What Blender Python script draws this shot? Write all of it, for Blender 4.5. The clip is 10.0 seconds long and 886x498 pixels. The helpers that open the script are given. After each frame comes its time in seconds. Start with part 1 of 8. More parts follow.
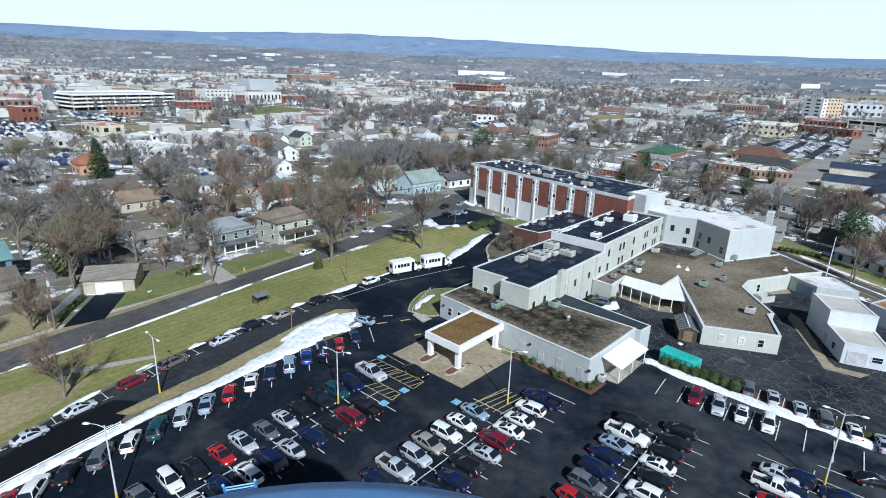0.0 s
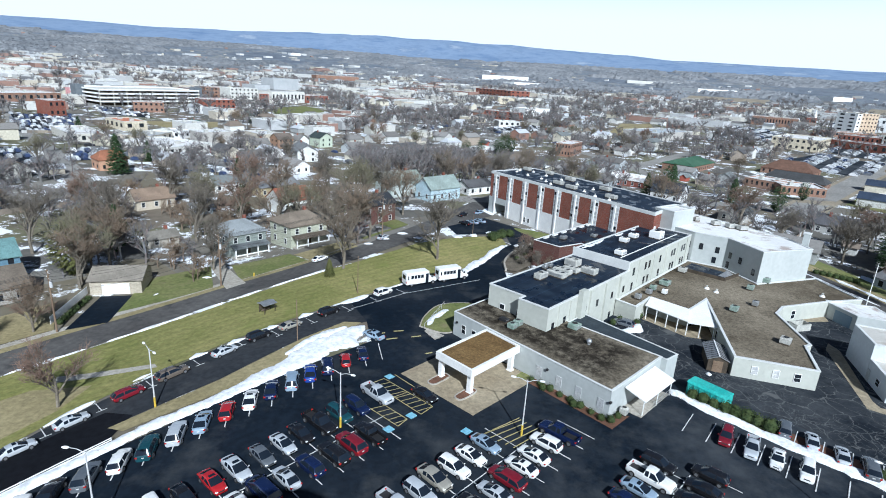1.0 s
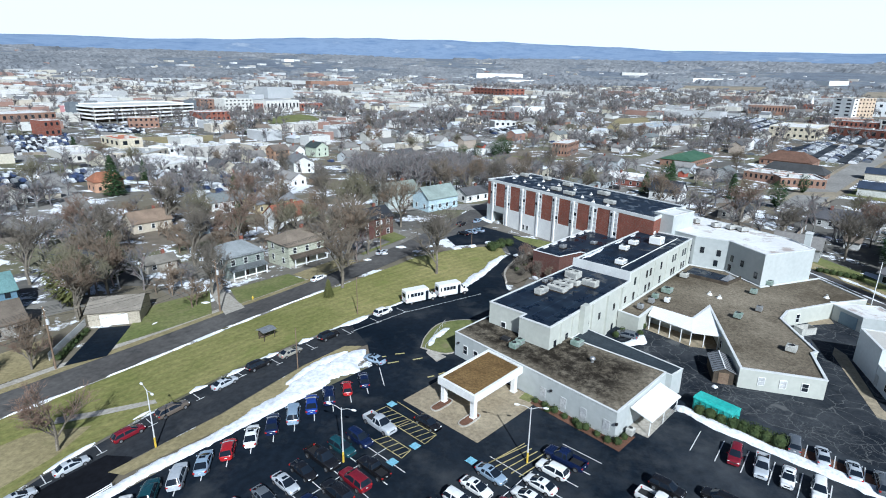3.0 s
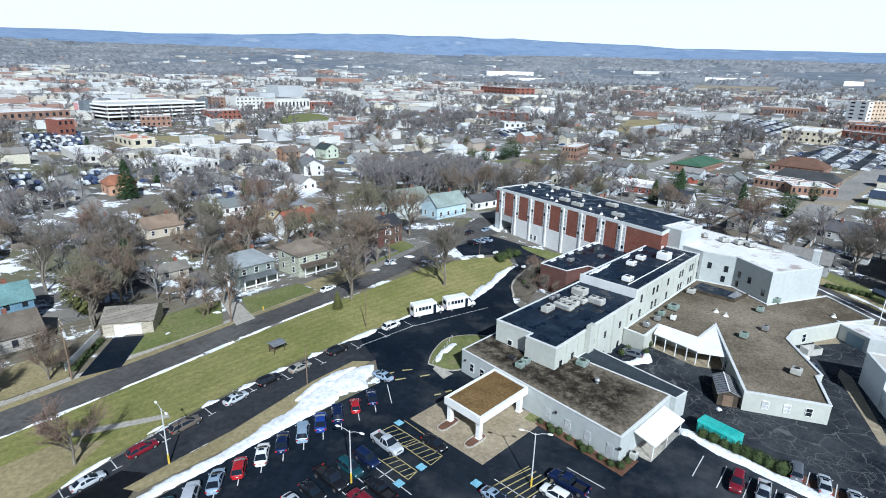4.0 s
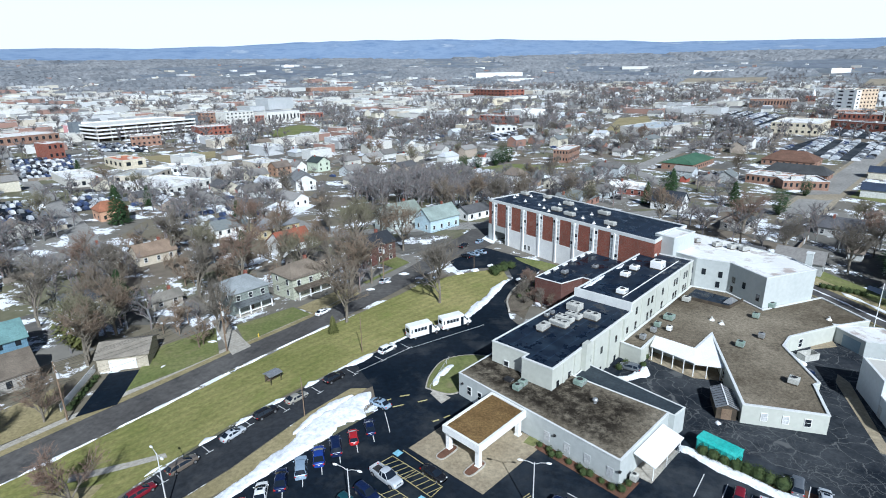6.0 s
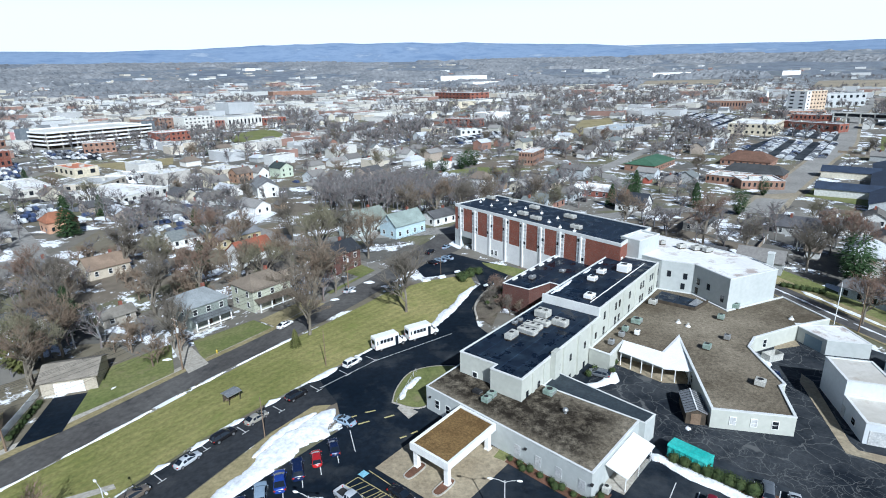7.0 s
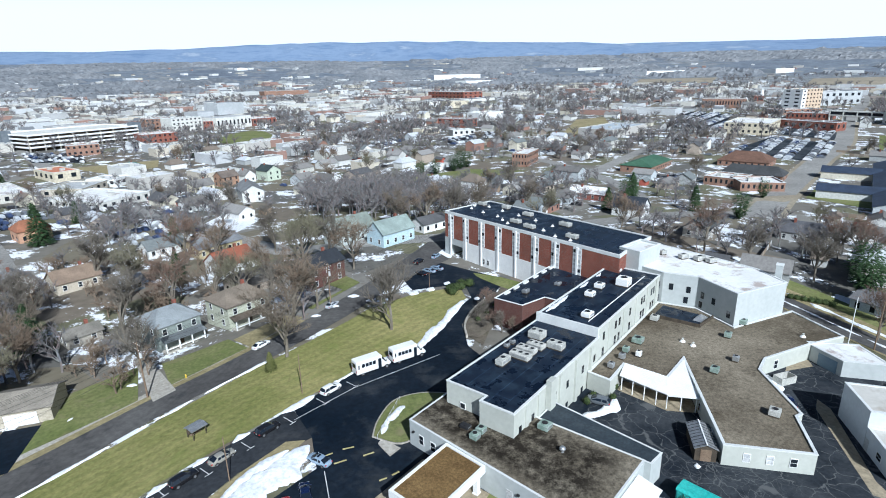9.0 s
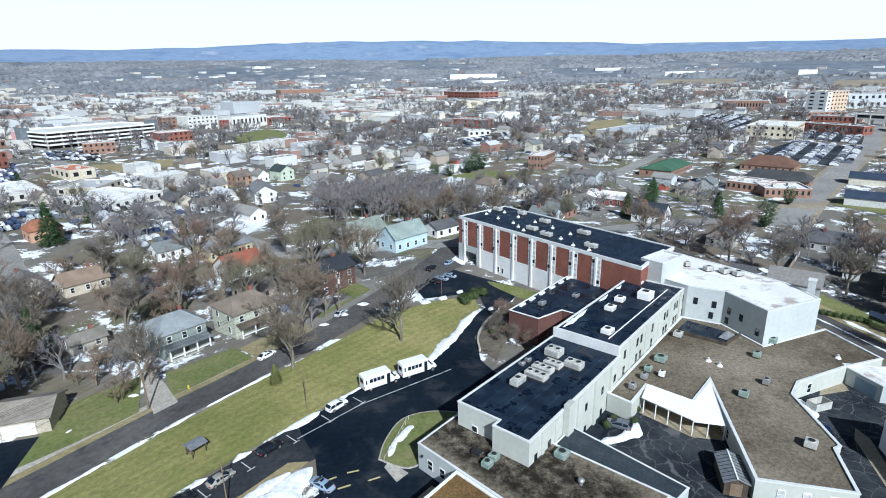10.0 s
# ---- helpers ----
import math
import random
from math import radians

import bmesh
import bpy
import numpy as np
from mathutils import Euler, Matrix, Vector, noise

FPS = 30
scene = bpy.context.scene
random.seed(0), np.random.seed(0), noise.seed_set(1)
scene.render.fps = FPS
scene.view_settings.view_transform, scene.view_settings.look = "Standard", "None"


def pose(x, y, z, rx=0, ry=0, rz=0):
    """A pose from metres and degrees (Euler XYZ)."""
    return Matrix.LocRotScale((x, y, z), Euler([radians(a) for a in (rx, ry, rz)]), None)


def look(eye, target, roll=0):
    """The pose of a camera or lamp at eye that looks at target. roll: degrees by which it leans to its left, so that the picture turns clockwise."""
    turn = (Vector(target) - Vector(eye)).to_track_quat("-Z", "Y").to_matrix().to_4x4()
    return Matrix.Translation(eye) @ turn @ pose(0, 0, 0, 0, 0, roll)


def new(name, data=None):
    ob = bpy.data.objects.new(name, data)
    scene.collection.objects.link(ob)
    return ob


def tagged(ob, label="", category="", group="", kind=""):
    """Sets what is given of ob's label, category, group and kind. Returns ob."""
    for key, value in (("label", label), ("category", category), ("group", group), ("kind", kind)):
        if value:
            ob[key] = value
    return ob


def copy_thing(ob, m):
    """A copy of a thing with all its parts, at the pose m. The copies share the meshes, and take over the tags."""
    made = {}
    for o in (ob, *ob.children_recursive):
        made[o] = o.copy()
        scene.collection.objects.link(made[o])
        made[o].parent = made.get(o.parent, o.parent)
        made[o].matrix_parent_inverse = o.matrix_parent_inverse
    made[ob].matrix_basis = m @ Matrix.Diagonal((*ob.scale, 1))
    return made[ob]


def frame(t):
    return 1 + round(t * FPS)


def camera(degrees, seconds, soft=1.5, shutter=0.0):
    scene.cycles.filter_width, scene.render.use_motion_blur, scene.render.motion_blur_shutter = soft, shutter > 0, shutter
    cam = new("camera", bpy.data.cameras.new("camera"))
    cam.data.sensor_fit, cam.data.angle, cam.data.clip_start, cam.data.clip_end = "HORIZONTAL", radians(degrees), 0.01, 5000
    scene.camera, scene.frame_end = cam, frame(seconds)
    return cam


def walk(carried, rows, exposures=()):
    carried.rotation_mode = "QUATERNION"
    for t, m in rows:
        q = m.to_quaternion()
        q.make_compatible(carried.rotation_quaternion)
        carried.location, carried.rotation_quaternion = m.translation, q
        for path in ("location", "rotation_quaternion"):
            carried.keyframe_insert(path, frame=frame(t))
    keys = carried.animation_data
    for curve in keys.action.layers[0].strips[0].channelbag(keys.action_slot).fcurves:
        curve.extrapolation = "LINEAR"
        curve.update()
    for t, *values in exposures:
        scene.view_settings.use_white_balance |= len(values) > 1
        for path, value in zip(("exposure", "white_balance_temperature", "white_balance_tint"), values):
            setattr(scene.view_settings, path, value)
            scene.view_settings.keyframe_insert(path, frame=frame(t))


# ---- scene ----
cam = camera(77.4, 10.0, soft=1.0)
PATH = [
    (0, (-0.775, 8.229, 40.464), (-0.883, 10.132, 39.858), 2.1),
    (0.5, (-0.823, 10.968, 40.645), (-0.971, 12.868, 40.04), 3.2),
    (1, (-0.813, 13.108, 40.737), (-0.986, 15.009, 40.139), 3.5),
    (1.5, (-0.871, 14.517, 40.734), (-1.07, 16.418, 40.144), 3.8),
    (2, (-0.695, 15.176, 41.067), (-0.95, 17.066, 40.465), 4.3),
    (2.5, (-0.539, 15.174, 42.281), (-0.748, 17.068, 41.674), 1.5),
    (2.7, (-0.564, 15.136, 42.654), (-0.745, 17.035, 42.053), 1.2),
    (3.8, (-0.352, 14.962, 47.155), (-0.533, 16.859, 46.548), 0.9),
    (4, (-0.599, 15.025, 47.513), (-0.806, 16.917, 46.899), 1.5),
    (4.5, (-0.25, 15.034, 48.973), (-0.479, 16.924, 48.36), 1.7),
    (5, (-0.177, 15.05, 49.975), (-0.394, 16.943, 49.365), -0.7),
    (6.5, (0.384, 17.764, 50.848), (0.213, 19.663, 50.246), -0.9),
    (7, (0.578, 19.297, 50.892), (0.494, 21.204, 50.294), -1.1),
    (7.5, (0.738, 21.156, 50.936), (0.719, 23.065, 50.34), -1.2),
    (8, (1.081, 23.262, 51.03), (1.05, 25.17, 50.432), -1.2),
    (8.5, (1.566, 25.498, 51.151), (1.493, 27.404, 50.55), -1.3),
    (9, (1.883, 27.843, 51.324), (1.817, 29.749, 50.722), -1.3),
    (9.5, (2.258, 30.35, 51.518), (2.176, 32.254, 50.914), -1.2),
    (10, (1.868, 32.747, 51.829), (1.752, 34.65, 51.226), -1.0),
]
walk(cam, [(t, look(eye, target, roll)) for t, eye, target, roll in PATH], exposures=[(0.0, 0.15, 5400, 5), (0.8, 0.27, 5400, 5), (3.0, 0.29, 5400, 5), (10.0, 0.33, 5400, 5)])

TAU = math.tau


# ---- world, sun, exposure ----
SUN_AZ, SUN_EL = radians(-69), radians(37)
world = bpy.data.worlds.new("sky")
scene.world = world
world.use_nodes = True
wn = world.node_tree
sky = wn.nodes.new("ShaderNodeTexSky")
sky.sky_type, sky.sun_disc = "NISHITA", False
sky.sun_elevation, sky.sun_rotation = SUN_EL, math.pi / 2 - SUN_AZ
sky.air_density, sky.dust_density, sky.ozone_density = 1.0, 1.6, 3.0
# thin bright haze near the horizon, fading out overhead
up = wn.nodes.new("ShaderNodeSeparateXYZ")
wn.links.new(wn.nodes.new("ShaderNodeTexCoord").outputs["Generated"], up.inputs[0])
veil = wn.nodes.new("ShaderNodeMapRange")
veil.interpolation_type = "SMOOTHSTEP"
veil.inputs[1].default_value, veil.inputs[2].default_value, veil.inputs[3].default_value, veil.inputs[4].default_value = 0.09, 0.27, 1.0, 0.0
wn.links.new(up.outputs["Z"], veil.inputs[0])
haze = wn.nodes.new("ShaderNodeMix")
haze.data_type = "RGBA"
haze.inputs["B"].default_value = (23.0, 23.6, 24.2, 1)
wn.links.new(veil.outputs[0], haze.inputs["Factor"])
wn.links.new(sky.outputs[0], haze.inputs["A"])
wn.links.new(haze.outputs["Result"], wn.nodes["Background"].inputs[0])
wn.nodes["Background"].inputs[1].default_value = 0.038
sun = new("sun", bpy.data.lights.new("sun", "SUN"))
sun.data.energy, sun.data.angle, sun.data.color = 5.1, radians(0.55), (1.0, 0.95, 0.88)
sun_way = Vector((math.cos(SUN_AZ) * math.cos(SUN_EL), math.sin(SUN_AZ) * math.cos(SUN_EL), math.sin(SUN_EL)))
sun.matrix_world = look((0, 0, 120), Vector((0, 0, 120)) - sun_way)


# ---- materials ----
def material(name, rough=0.8, metal=0.0, spec=0.4):
    m = bpy.data.materials.new(name)
    m.use_nodes = True
    b = m.node_tree.nodes["Principled BSDF"]
    b.inputs["Roughness"].default_value = rough
    b.inputs["Metallic"].default_value = metal
    b.inputs["Specular IOR Level"].default_value = spec
    return m, m.node_tree, b


def texcoord(nt, kind="Object"):
    if kind == "World":
        return nt.nodes.new("ShaderNodeNewGeometry").outputs["Position"]
    return nt.nodes.new("ShaderNodeTexCoord").outputs[kind]


def noise_node(nt, scale, coord, detail=4.0, rough=0.6):
    n = nt.nodes.new("ShaderNodeTexNoise")
    n.inputs["Scale"].default_value, n.inputs["Detail"].default_value, n.inputs["Roughness"].default_value = scale, detail, rough
    nt.links.new(coord, n.inputs["Vector"])
    return n.outputs["Fac"]


def ramp(nt, fac, stops, constant=False):
    r = nt.nodes.new("ShaderNodeValToRGB")
    e = r.color_ramp.elements
    while len(e) < len(stops):
        e.new(0.5)
    for s, (p, c) in zip(e, stops):
        s.position, s.color = p, (*c, 1)
    if constant:
        r.color_ramp.interpolation = "CONSTANT"
    nt.links.new(fac, r.inputs["Fac"])
    return r.outputs["Color"]


def mixed(nt, fac, a, b, mode="MIX"):
    n = nt.nodes.new("ShaderNodeMix")
    n.data_type, n.blend_type = "RGBA", mode
    for sock, v in ((n.inputs["Factor"], fac), (n.inputs["A"], a), (n.inputs["B"], b)):
        if isinstance(v, (int, float)):
            sock.default_value = v
        elif isinstance(v, tuple):
            sock.default_value = (*v, 1)
        else:
            nt.links.new(v, sock)
    return n.outputs["Result"]


def bump(nt, b, height, strength=0.3, dist=0.05):
    n = nt.nodes.new("ShaderNodeBump")
    n.inputs["Strength"].default_value, n.inputs["Distance"].default_value = strength, dist
    nt.links.new(height, n.inputs["Height"])
    nt.links.new(n.outputs["Normal"], b.inputs["Normal"])


def worn(name, c1, c2, big=0.15, fine=3.0, rough=0.85, stain=None, stain_at=(0.55, 0.75), bumpy=0.3, metal=0.0, spec=0.35, coord="World", even=False):
    """A surface of two tones at two scales, with stains of a third tone."""
    m, nt, b = material(name, rough, metal, spec)
    co = texcoord(nt, coord)
    n1, n2 = noise_node(nt, big, co), noise_node(nt, fine, co, 6)
    col = ramp(nt, n1, [(0.35, c1), (0.65, c2)])
    fine_c = ramp(nt, n2, [(0.3, (0.92, 0.92, 0.92) if even else (0.68, 0.68, 0.68)), (0.7, (1.05, 1.05, 1.05) if even else (1.2, 1.2, 1.2))])
    col = mixed(nt, 1.0, col, fine_c, "MULTIPLY")
    if stain:
        n3 = noise_node(nt, big * 3.1, co, 8, 0.68)
        mask = ramp(nt, n3, [(stain_at[0], (0, 0, 0)), (stain_at[1], (1, 1, 1))])
        col = mixed(nt, mask, col, stain)
    nt.links.new(col, b.inputs["Base Color"])
    if bumpy:
        bump(nt, b, n2, bumpy)
    return m


def random_hue(name, stops, rough=0.8, island=False, fine=1.5):
    """One material whose colour is drawn for each object (or each loose piece) from the stops."""
    m, nt, b = material(name, rough)
    if island:
        rnd = nt.nodes.new("ShaderNodeNewGeometry").outputs["Random Per Island"]
    else:
        rnd = nt.nodes.new("ShaderNodeObjectInfo").outputs["Random"]
    col = ramp(nt, rnd, [((i + 0.001) / len(stops), c) for i, c in enumerate(stops)], True)
    n = noise_node(nt, fine, texcoord(nt, "World"), 5)
    col = mixed(nt, 1.0, col, ramp(nt, n, [(0.3, (0.75, 0.75, 0.75)), (0.7, (1.12, 1.12, 1.12))]), "MULTIPLY")
    nt.links.new(col, b.inputs["Base Color"])
    return m




def gravel(name, c1, c2, big, fine, rough, stain, stain_at, bumpy, speck=0.5):
    """Loose roof gravel: coarse blotches, strong fine speckle, dark moss."""
    m, nt, b = material(name, rough, 0, 0.15)
    co = texcoord(nt, "World")
    col = ramp(nt, noise_node(nt, big, co, 6), [(0.35, c1), (0.65, c2)])
    moss = noise_node(nt, big * 2.2, co, 10, 0.78)
    col = mixed(nt, ramp(nt, moss, [(stain_at[0], (0, 0, 0)), (stain_at[1], (1, 1, 1))]), col, stain)
    n2 = noise_node(nt, fine, co, 8, 0.8)
    col = mixed(nt, 1.0, col, ramp(nt, n2, [(0.34, (1 - speck,) * 3), (0.66, (1 + speck,) * 3)]), "MULTIPLY")
    nt.links.new(col, b.inputs["Base Color"])
    bump(nt, b, n2, bumpy)
    return m


def membrane(name):
    """Black roofing sheet in lapped strips, with dull dust and wet, glossy pools; reflected sky is painted in as blue.
    """
    m, nt, b = material(name, 0.6, 0, 0.28)
    co = texcoord(nt, "World")
    col = ramp(nt, noise_node(nt, 0.09, co, 6), [(0.35, (0.004, 0.009, 0.020)), (0.65, (0.009, 0.017, 0.034))])
    dust = ramp(nt, noise_node(nt, 0.35, co, 9, 0.7), [(0.46, (0, 0, 0)), (0.70, (1, 1, 1))])
    col = mixed(nt, dust, col, (0.024, 0.040, 0.062))
    rot = nt.nodes.new("ShaderNodeVectorRotate")
    rot.rotation_type = "Z_AXIS"
    rot.inputs["Angle"].default_value = -radians(53)
    nt.links.new(co, rot.inputs["Vector"])
    br = nt.nodes.new("ShaderNodeTexBrick")
    br.inputs["Scale"].default_value = 1.0
    br.inputs["Brick Width"].default_value, br.inputs["Row Height"].default_value, br.inputs["Mortar Size"].default_value = 9.0, 2.4, 0.05
    br.inputs["Color1"].default_value, br.inputs["Color2"].default_value, br.inputs["Mortar"].default_value = (1, 1, 1, 1), (0.86, 0.86, 0.88, 1), (2.6, 2.5, 2.4, 1)
    nt.links.new(rot.outputs[0], br.inputs["Vector"])
    col = mixed(nt, 1.0, col, br.outputs["Color"], "MULTIPLY")
    pool = ramp(nt, noise_node(nt, 0.38, co, 6, 0.6), [(0.555, (0, 0, 0)), (0.572, (1, 1, 1))])
    col = mixed(nt, pool, col, (0.005, 0.009, 0.018))
    nt.links.new(col, b.inputs["Base Color"])
    nt.links.new(ramp(nt, pool, [(0.0, (0.6, 0.6, 0.6)), (1.0, (0.12, 0.12, 0.12))]), b.inputs["Roughness"])
    bump(nt, b, noise_node(nt, 1.2, co, 5), 0.1)
    return m


def cracked(name, c1, c2, crack, scale=0.30):
    """Old asphalt with a net of sealed cracks."""
    m, nt, b = material(name, 0.9, 0, 0.08)
    co = texcoord(nt, "World")
    warp = nt.nodes.new("ShaderNodeTexNoise")
    warp.inputs["Scale"].default_value, warp.inputs["Detail"].default_value = 0.35, 4
    nt.links.new(co, warp.inputs["Vector"])
    off = nt.nodes.new("ShaderNodeVectorMath")
    off.operation = "MULTIPLY_ADD"
    off.inputs[1].default_value = (3.4, 3.4, 0)
    nt.links.new(warp.outputs["Color"], off.inputs[0])
    nt.links.new(co, off.inputs[2])
    v = nt.nodes.new("ShaderNodeTexVoronoi")
    v.feature = "DISTANCE_TO_EDGE"
    v.inputs["Scale"].default_value = scale
    nt.links.new(off.outputs[0], v.inputs["Vector"])
    col = ramp(nt, noise_node(nt, 0.09, co, 8, 0.65), [(0.38, c1), (0.62, c2)])
    n2 = noise_node(nt, 1.6, co, 7, 0.7)
    col = mixed(nt, 1.0, col, ramp(nt, n2, [(0.3, (0.7, 0.7, 0.7)), (0.7, (1.25, 1.25, 1.25))]), "MULTIPLY")
    col = mixed(nt, ramp(nt, v.outputs["Distance"], [(0.006, (1, 1, 1)), (0.020, (0, 0, 0))]), col, crack)
    v2 = nt.nodes.new("ShaderNodeTexVoronoi")
    v2.feature = "DISTANCE_TO_EDGE"
    v2.inputs["Scale"].default_value = scale * 2.7
    nt.links.new(off.outputs[0], v2.inputs["Vector"])
    net = ramp(nt, v2.outputs["Distance"], [(0.008, (1, 1, 1)), (0.028, (0, 0, 0))])
    where = ramp(nt, noise_node(nt, 0.06, co, 3), [(0.48, (0, 0, 0)), (0.60, (1, 1, 1))])
    col = mixed(nt, mixed(nt, 1.0, net, where, "MULTIPLY"), col, crack)
    nt.links.new(col, b.inputs["Base Color"])
    bump(nt, b, n2, 0.2)
    return m


ASPHALT = worn("asphalt", (0.005, 0.010, 0.018), (0.013, 0.019, 0.029), 0.045, 1.2, 0.75, (0.060, 0.064, 0.068), (0.50, 0.82), 0.2, spec=0.08)
# heavier wear towards the far end of the lot
nt_, b_ = ASPHALT.node_tree, ASPHALT.node_tree.nodes["Principled BSDF"]
co_ = texcoord(nt_, "World")
along_ = nt_.nodes.new("ShaderNodeVectorMath")
along_.operation = "DOT_PRODUCT"
along_.inputs[1].default_value = (math.cos(radians(-25)), math.sin(radians(-25)), 0)
nt_.links.new(co_, along_.inputs[0])
span_ = nt_.nodes.new("ShaderNodeMapRange")
span_.inputs[1].default_value, span_.inputs[2].default_value = -45, 25
nt_.links.new(along_.outputs["Value"], span_.inputs[0])
patch_ = ramp(nt_, noise_node(nt_, 0.10, co_, 9, 0.72), [(0.40, (0, 0, 0)), (0.66, (1, 1, 1))])
mask_ = mixed(nt_, 1.0, patch_, span_.outputs[0], "MULTIPLY")
old_ = b_.inputs["Base Color"].links[0].from_socket
nt_.links.new(mixed(nt_, mask_, old_, (0.085, 0.092, 0.10)), b_.inputs["Base Color"])
LANE = worn("lane_asphalt", (0.024, 0.028, 0.034), (0.045, 0.048, 0.054), 0.07, 1.3, 0.8, (0.075, 0.075, 0.076), (0.54, 0.8), 0.2, spec=0.08)
BLACK_LANE = worn("black_asphalt", (0.008, 0.009, 0.012), (0.014, 0.015, 0.019), 0.05, 1.2, 0.8, (0.03, 0.03, 0.034), (0.6, 0.9), 0.2, spec=0.05)
YARD = cracked("cracked_asphalt", (0.012, 0.016, 0.023), (0.052, 0.057, 0.064), (0.105, 0.108, 0.110))
ASPHALT_OLD = worn("old_asphalt", (0.070, 0.066, 0.064), (0.11, 0.105, 0.10), 0.08, 1.0, 0.9, (0.04, 0.04, 0.042), (0.55, 0.7), 0.2)
CONCRETE = worn("concrete", (0.36, 0.33, 0.28), (0.44, 0.41, 0.36), 0.2, 2.0, 0.9, (0.25, 0.22, 0.18), (0.6, 0.8))
TAN_CONCRETE = worn("tan_concrete", (0.285, 0.235, 0.160), (0.355, 0.30, 0.210), 0.2, 2.0, 0.9, (0.22, 0.18, 0.125), (0.52, 0.75))
LAWN = worn("winter_lawn", (0.165, 0.175, 0.048), (0.295, 0.265, 0.105), 0.05, 1.6, 0.95, (0.155, 0.19, 0.042), (0.56, 0.8), 0.6)
# mowing marks along the lawn
nt_, b_ = LAWN.node_tree, LAWN.node_tree.nodes["Principled BSDF"]
turn_ = nt_.nodes.new("ShaderNodeVectorRotate")
turn_.rotation_type = "Z_AXIS"
turn_.inputs["Angle"].default_value = -radians(49)
nt_.links.new(texcoord(nt_, "World"), turn_.inputs["Vector"])
bands_ = nt_.nodes.new("ShaderNodeTexWave")
bands_.bands_direction = "Y"
bands_.inputs["Scale"].default_value, bands_.inputs["Distortion"].default_value, bands_.inputs["Detail Scale"].default_value = 0.16, 4.0, 0.3
nt_.links.new(turn_.outputs[0], bands_.inputs["Vector"])
old_ = b_.inputs["Base Color"].links[0].from_socket
nt_.links.new(mixed(nt_, 1.0, old_, ramp(nt_, bands_.outputs["Fac"], [(0.3, (0.93, 0.95, 0.92)), (0.7, (1.06, 1.04, 1.03))]), "MULTIPLY"), b_.inputs["Base Color"])
DEAD_GRASS = worn("dead_grass", (0.255, 0.215, 0.155), (0.34, 0.295, 0.22), 0.03, 1.0, 0.95, (0.19, 0.165, 0.12), (0.55, 0.8), 0.4)
STRAW = worn("straw_lawn", (0.245, 0.205, 0.105), (0.325, 0.275, 0.150), 0.08, 1.6, 0.95, (0.15, 0.14, 0.06), (0.55, 0.8), 0.6)
GREEN = worn("green_lawn", (0.13, 0.155, 0.045), (0.19, 0.195, 0.075), 0.1, 1.5, 0.95, (0.21, 0.18, 0.10), (0.55, 0.75), 0.6)
SNOW = worn("snow", (0.78, 0.80, 0.84), (0.86, 0.87, 0.89), 0.3, 1.5, 0.6, (0.42, 0.38, 0.33), (0.60, 0.80), 0.5)
BED = worn("bare_winter_bed", (0.11, 0.09, 0.07), (0.17, 0.145, 0.11), 0.3, 4, 0.95, (0.08, 0.075, 0.045), (0.5, 0.7), 0.6)
MULCH = worn("mulch", (0.11, 0.055, 0.034), (0.18, 0.09, 0.058), 0.4, 6, 0.95)
WHITE_WALL = worn("white_painted_block", (0.42, 0.445, 0.44), (0.475, 0.495, 0.485), 0.12, 1.2, 0.8, (0.39, 0.40, 0.36), (0.62, 0.95), 0.05, even=True)
CREAM_WALL = worn("cream_painted_block", (0.44, 0.45, 0.405), (0.50, 0.51, 0.46), 0.12, 1.2, 0.8, (0.40, 0.39, 0.33), (0.62, 0.95), 0.05, even=True)
COPING = worn("white_coping", (0.60, 0.61, 0.60), (0.68, 0.69, 0.68), 0.4, 3, 0.5, (0.5, 0.5, 0.48), (0.66, 0.9), 0.0, even=True)
BLACK_ROOF = membrane("black_membrane_roof")
SLATE_ROOF = worn("slate_grey_membrane", (0.030, 0.040, 0.050), (0.048, 0.060, 0.070), 0.25, 2.5, 0.75, (0.075, 0.085, 0.09), (0.58, 0.8), 0.1, spec=0.2)
GRAVEL_ROOF = gravel("stained_gravel_roof", (0.135, 0.114, 0.084), (0.205, 0.178, 0.136), 0.20, 1.4, 0.95, (0.070, 0.058, 0.042), (0.54, 0.70), 0.5, 0.75)
# moss over the middle of the roof, bare gravel along its edges
nt_, b_ = GRAVEL_ROOF.node_tree, GRAVEL_ROOF.node_tree.nodes["Principled BSDF"]
co_ = texcoord(nt_, "World")
mask_ = ramp(nt_, noise_node(nt_, 0.5, co_, 10, 0.82), [(0.36, (0, 0, 0)), (0.55, (1, 1, 1))])
for dx_, dy_, edge_, wide_ in ((0.6753, 0.7375, 66.75, 2.6), (-0.602, -0.799, -84.5, 2.6), (-0.799, 0.602, 32.9, 4.5)):
    side_ = nt_.nodes.new("ShaderNodeVectorMath")
    side_.operation = "DOT_PRODUCT"
    side_.inputs[1].default_value = (dx_, dy_, 0)
    nt_.links.new(co_, side_.inputs[0])
    near_ = nt_.nodes.new("ShaderNodeMapRange")
    near_.interpolation_type = "SMOOTHSTEP"
    near_.inputs[1].default_value, near_.inputs[2].default_value = edge_ + 0.2, edge_ + wide_
    nt_.links.new(side_.outputs["Value"], near_.inputs[0])
    mask_ = mixed(nt_, 1.0, mask_, near_.outputs[0], "MULTIPLY")
old_ = b_.inputs["Base Color"].links[0].from_socket
moss_ = mixed(nt_, 0.95, old_, (0.013, 0.010, 0.007))
nt_.links.new(mixed(nt_, mask_, old_, moss_), b_.inputs["Base Color"])
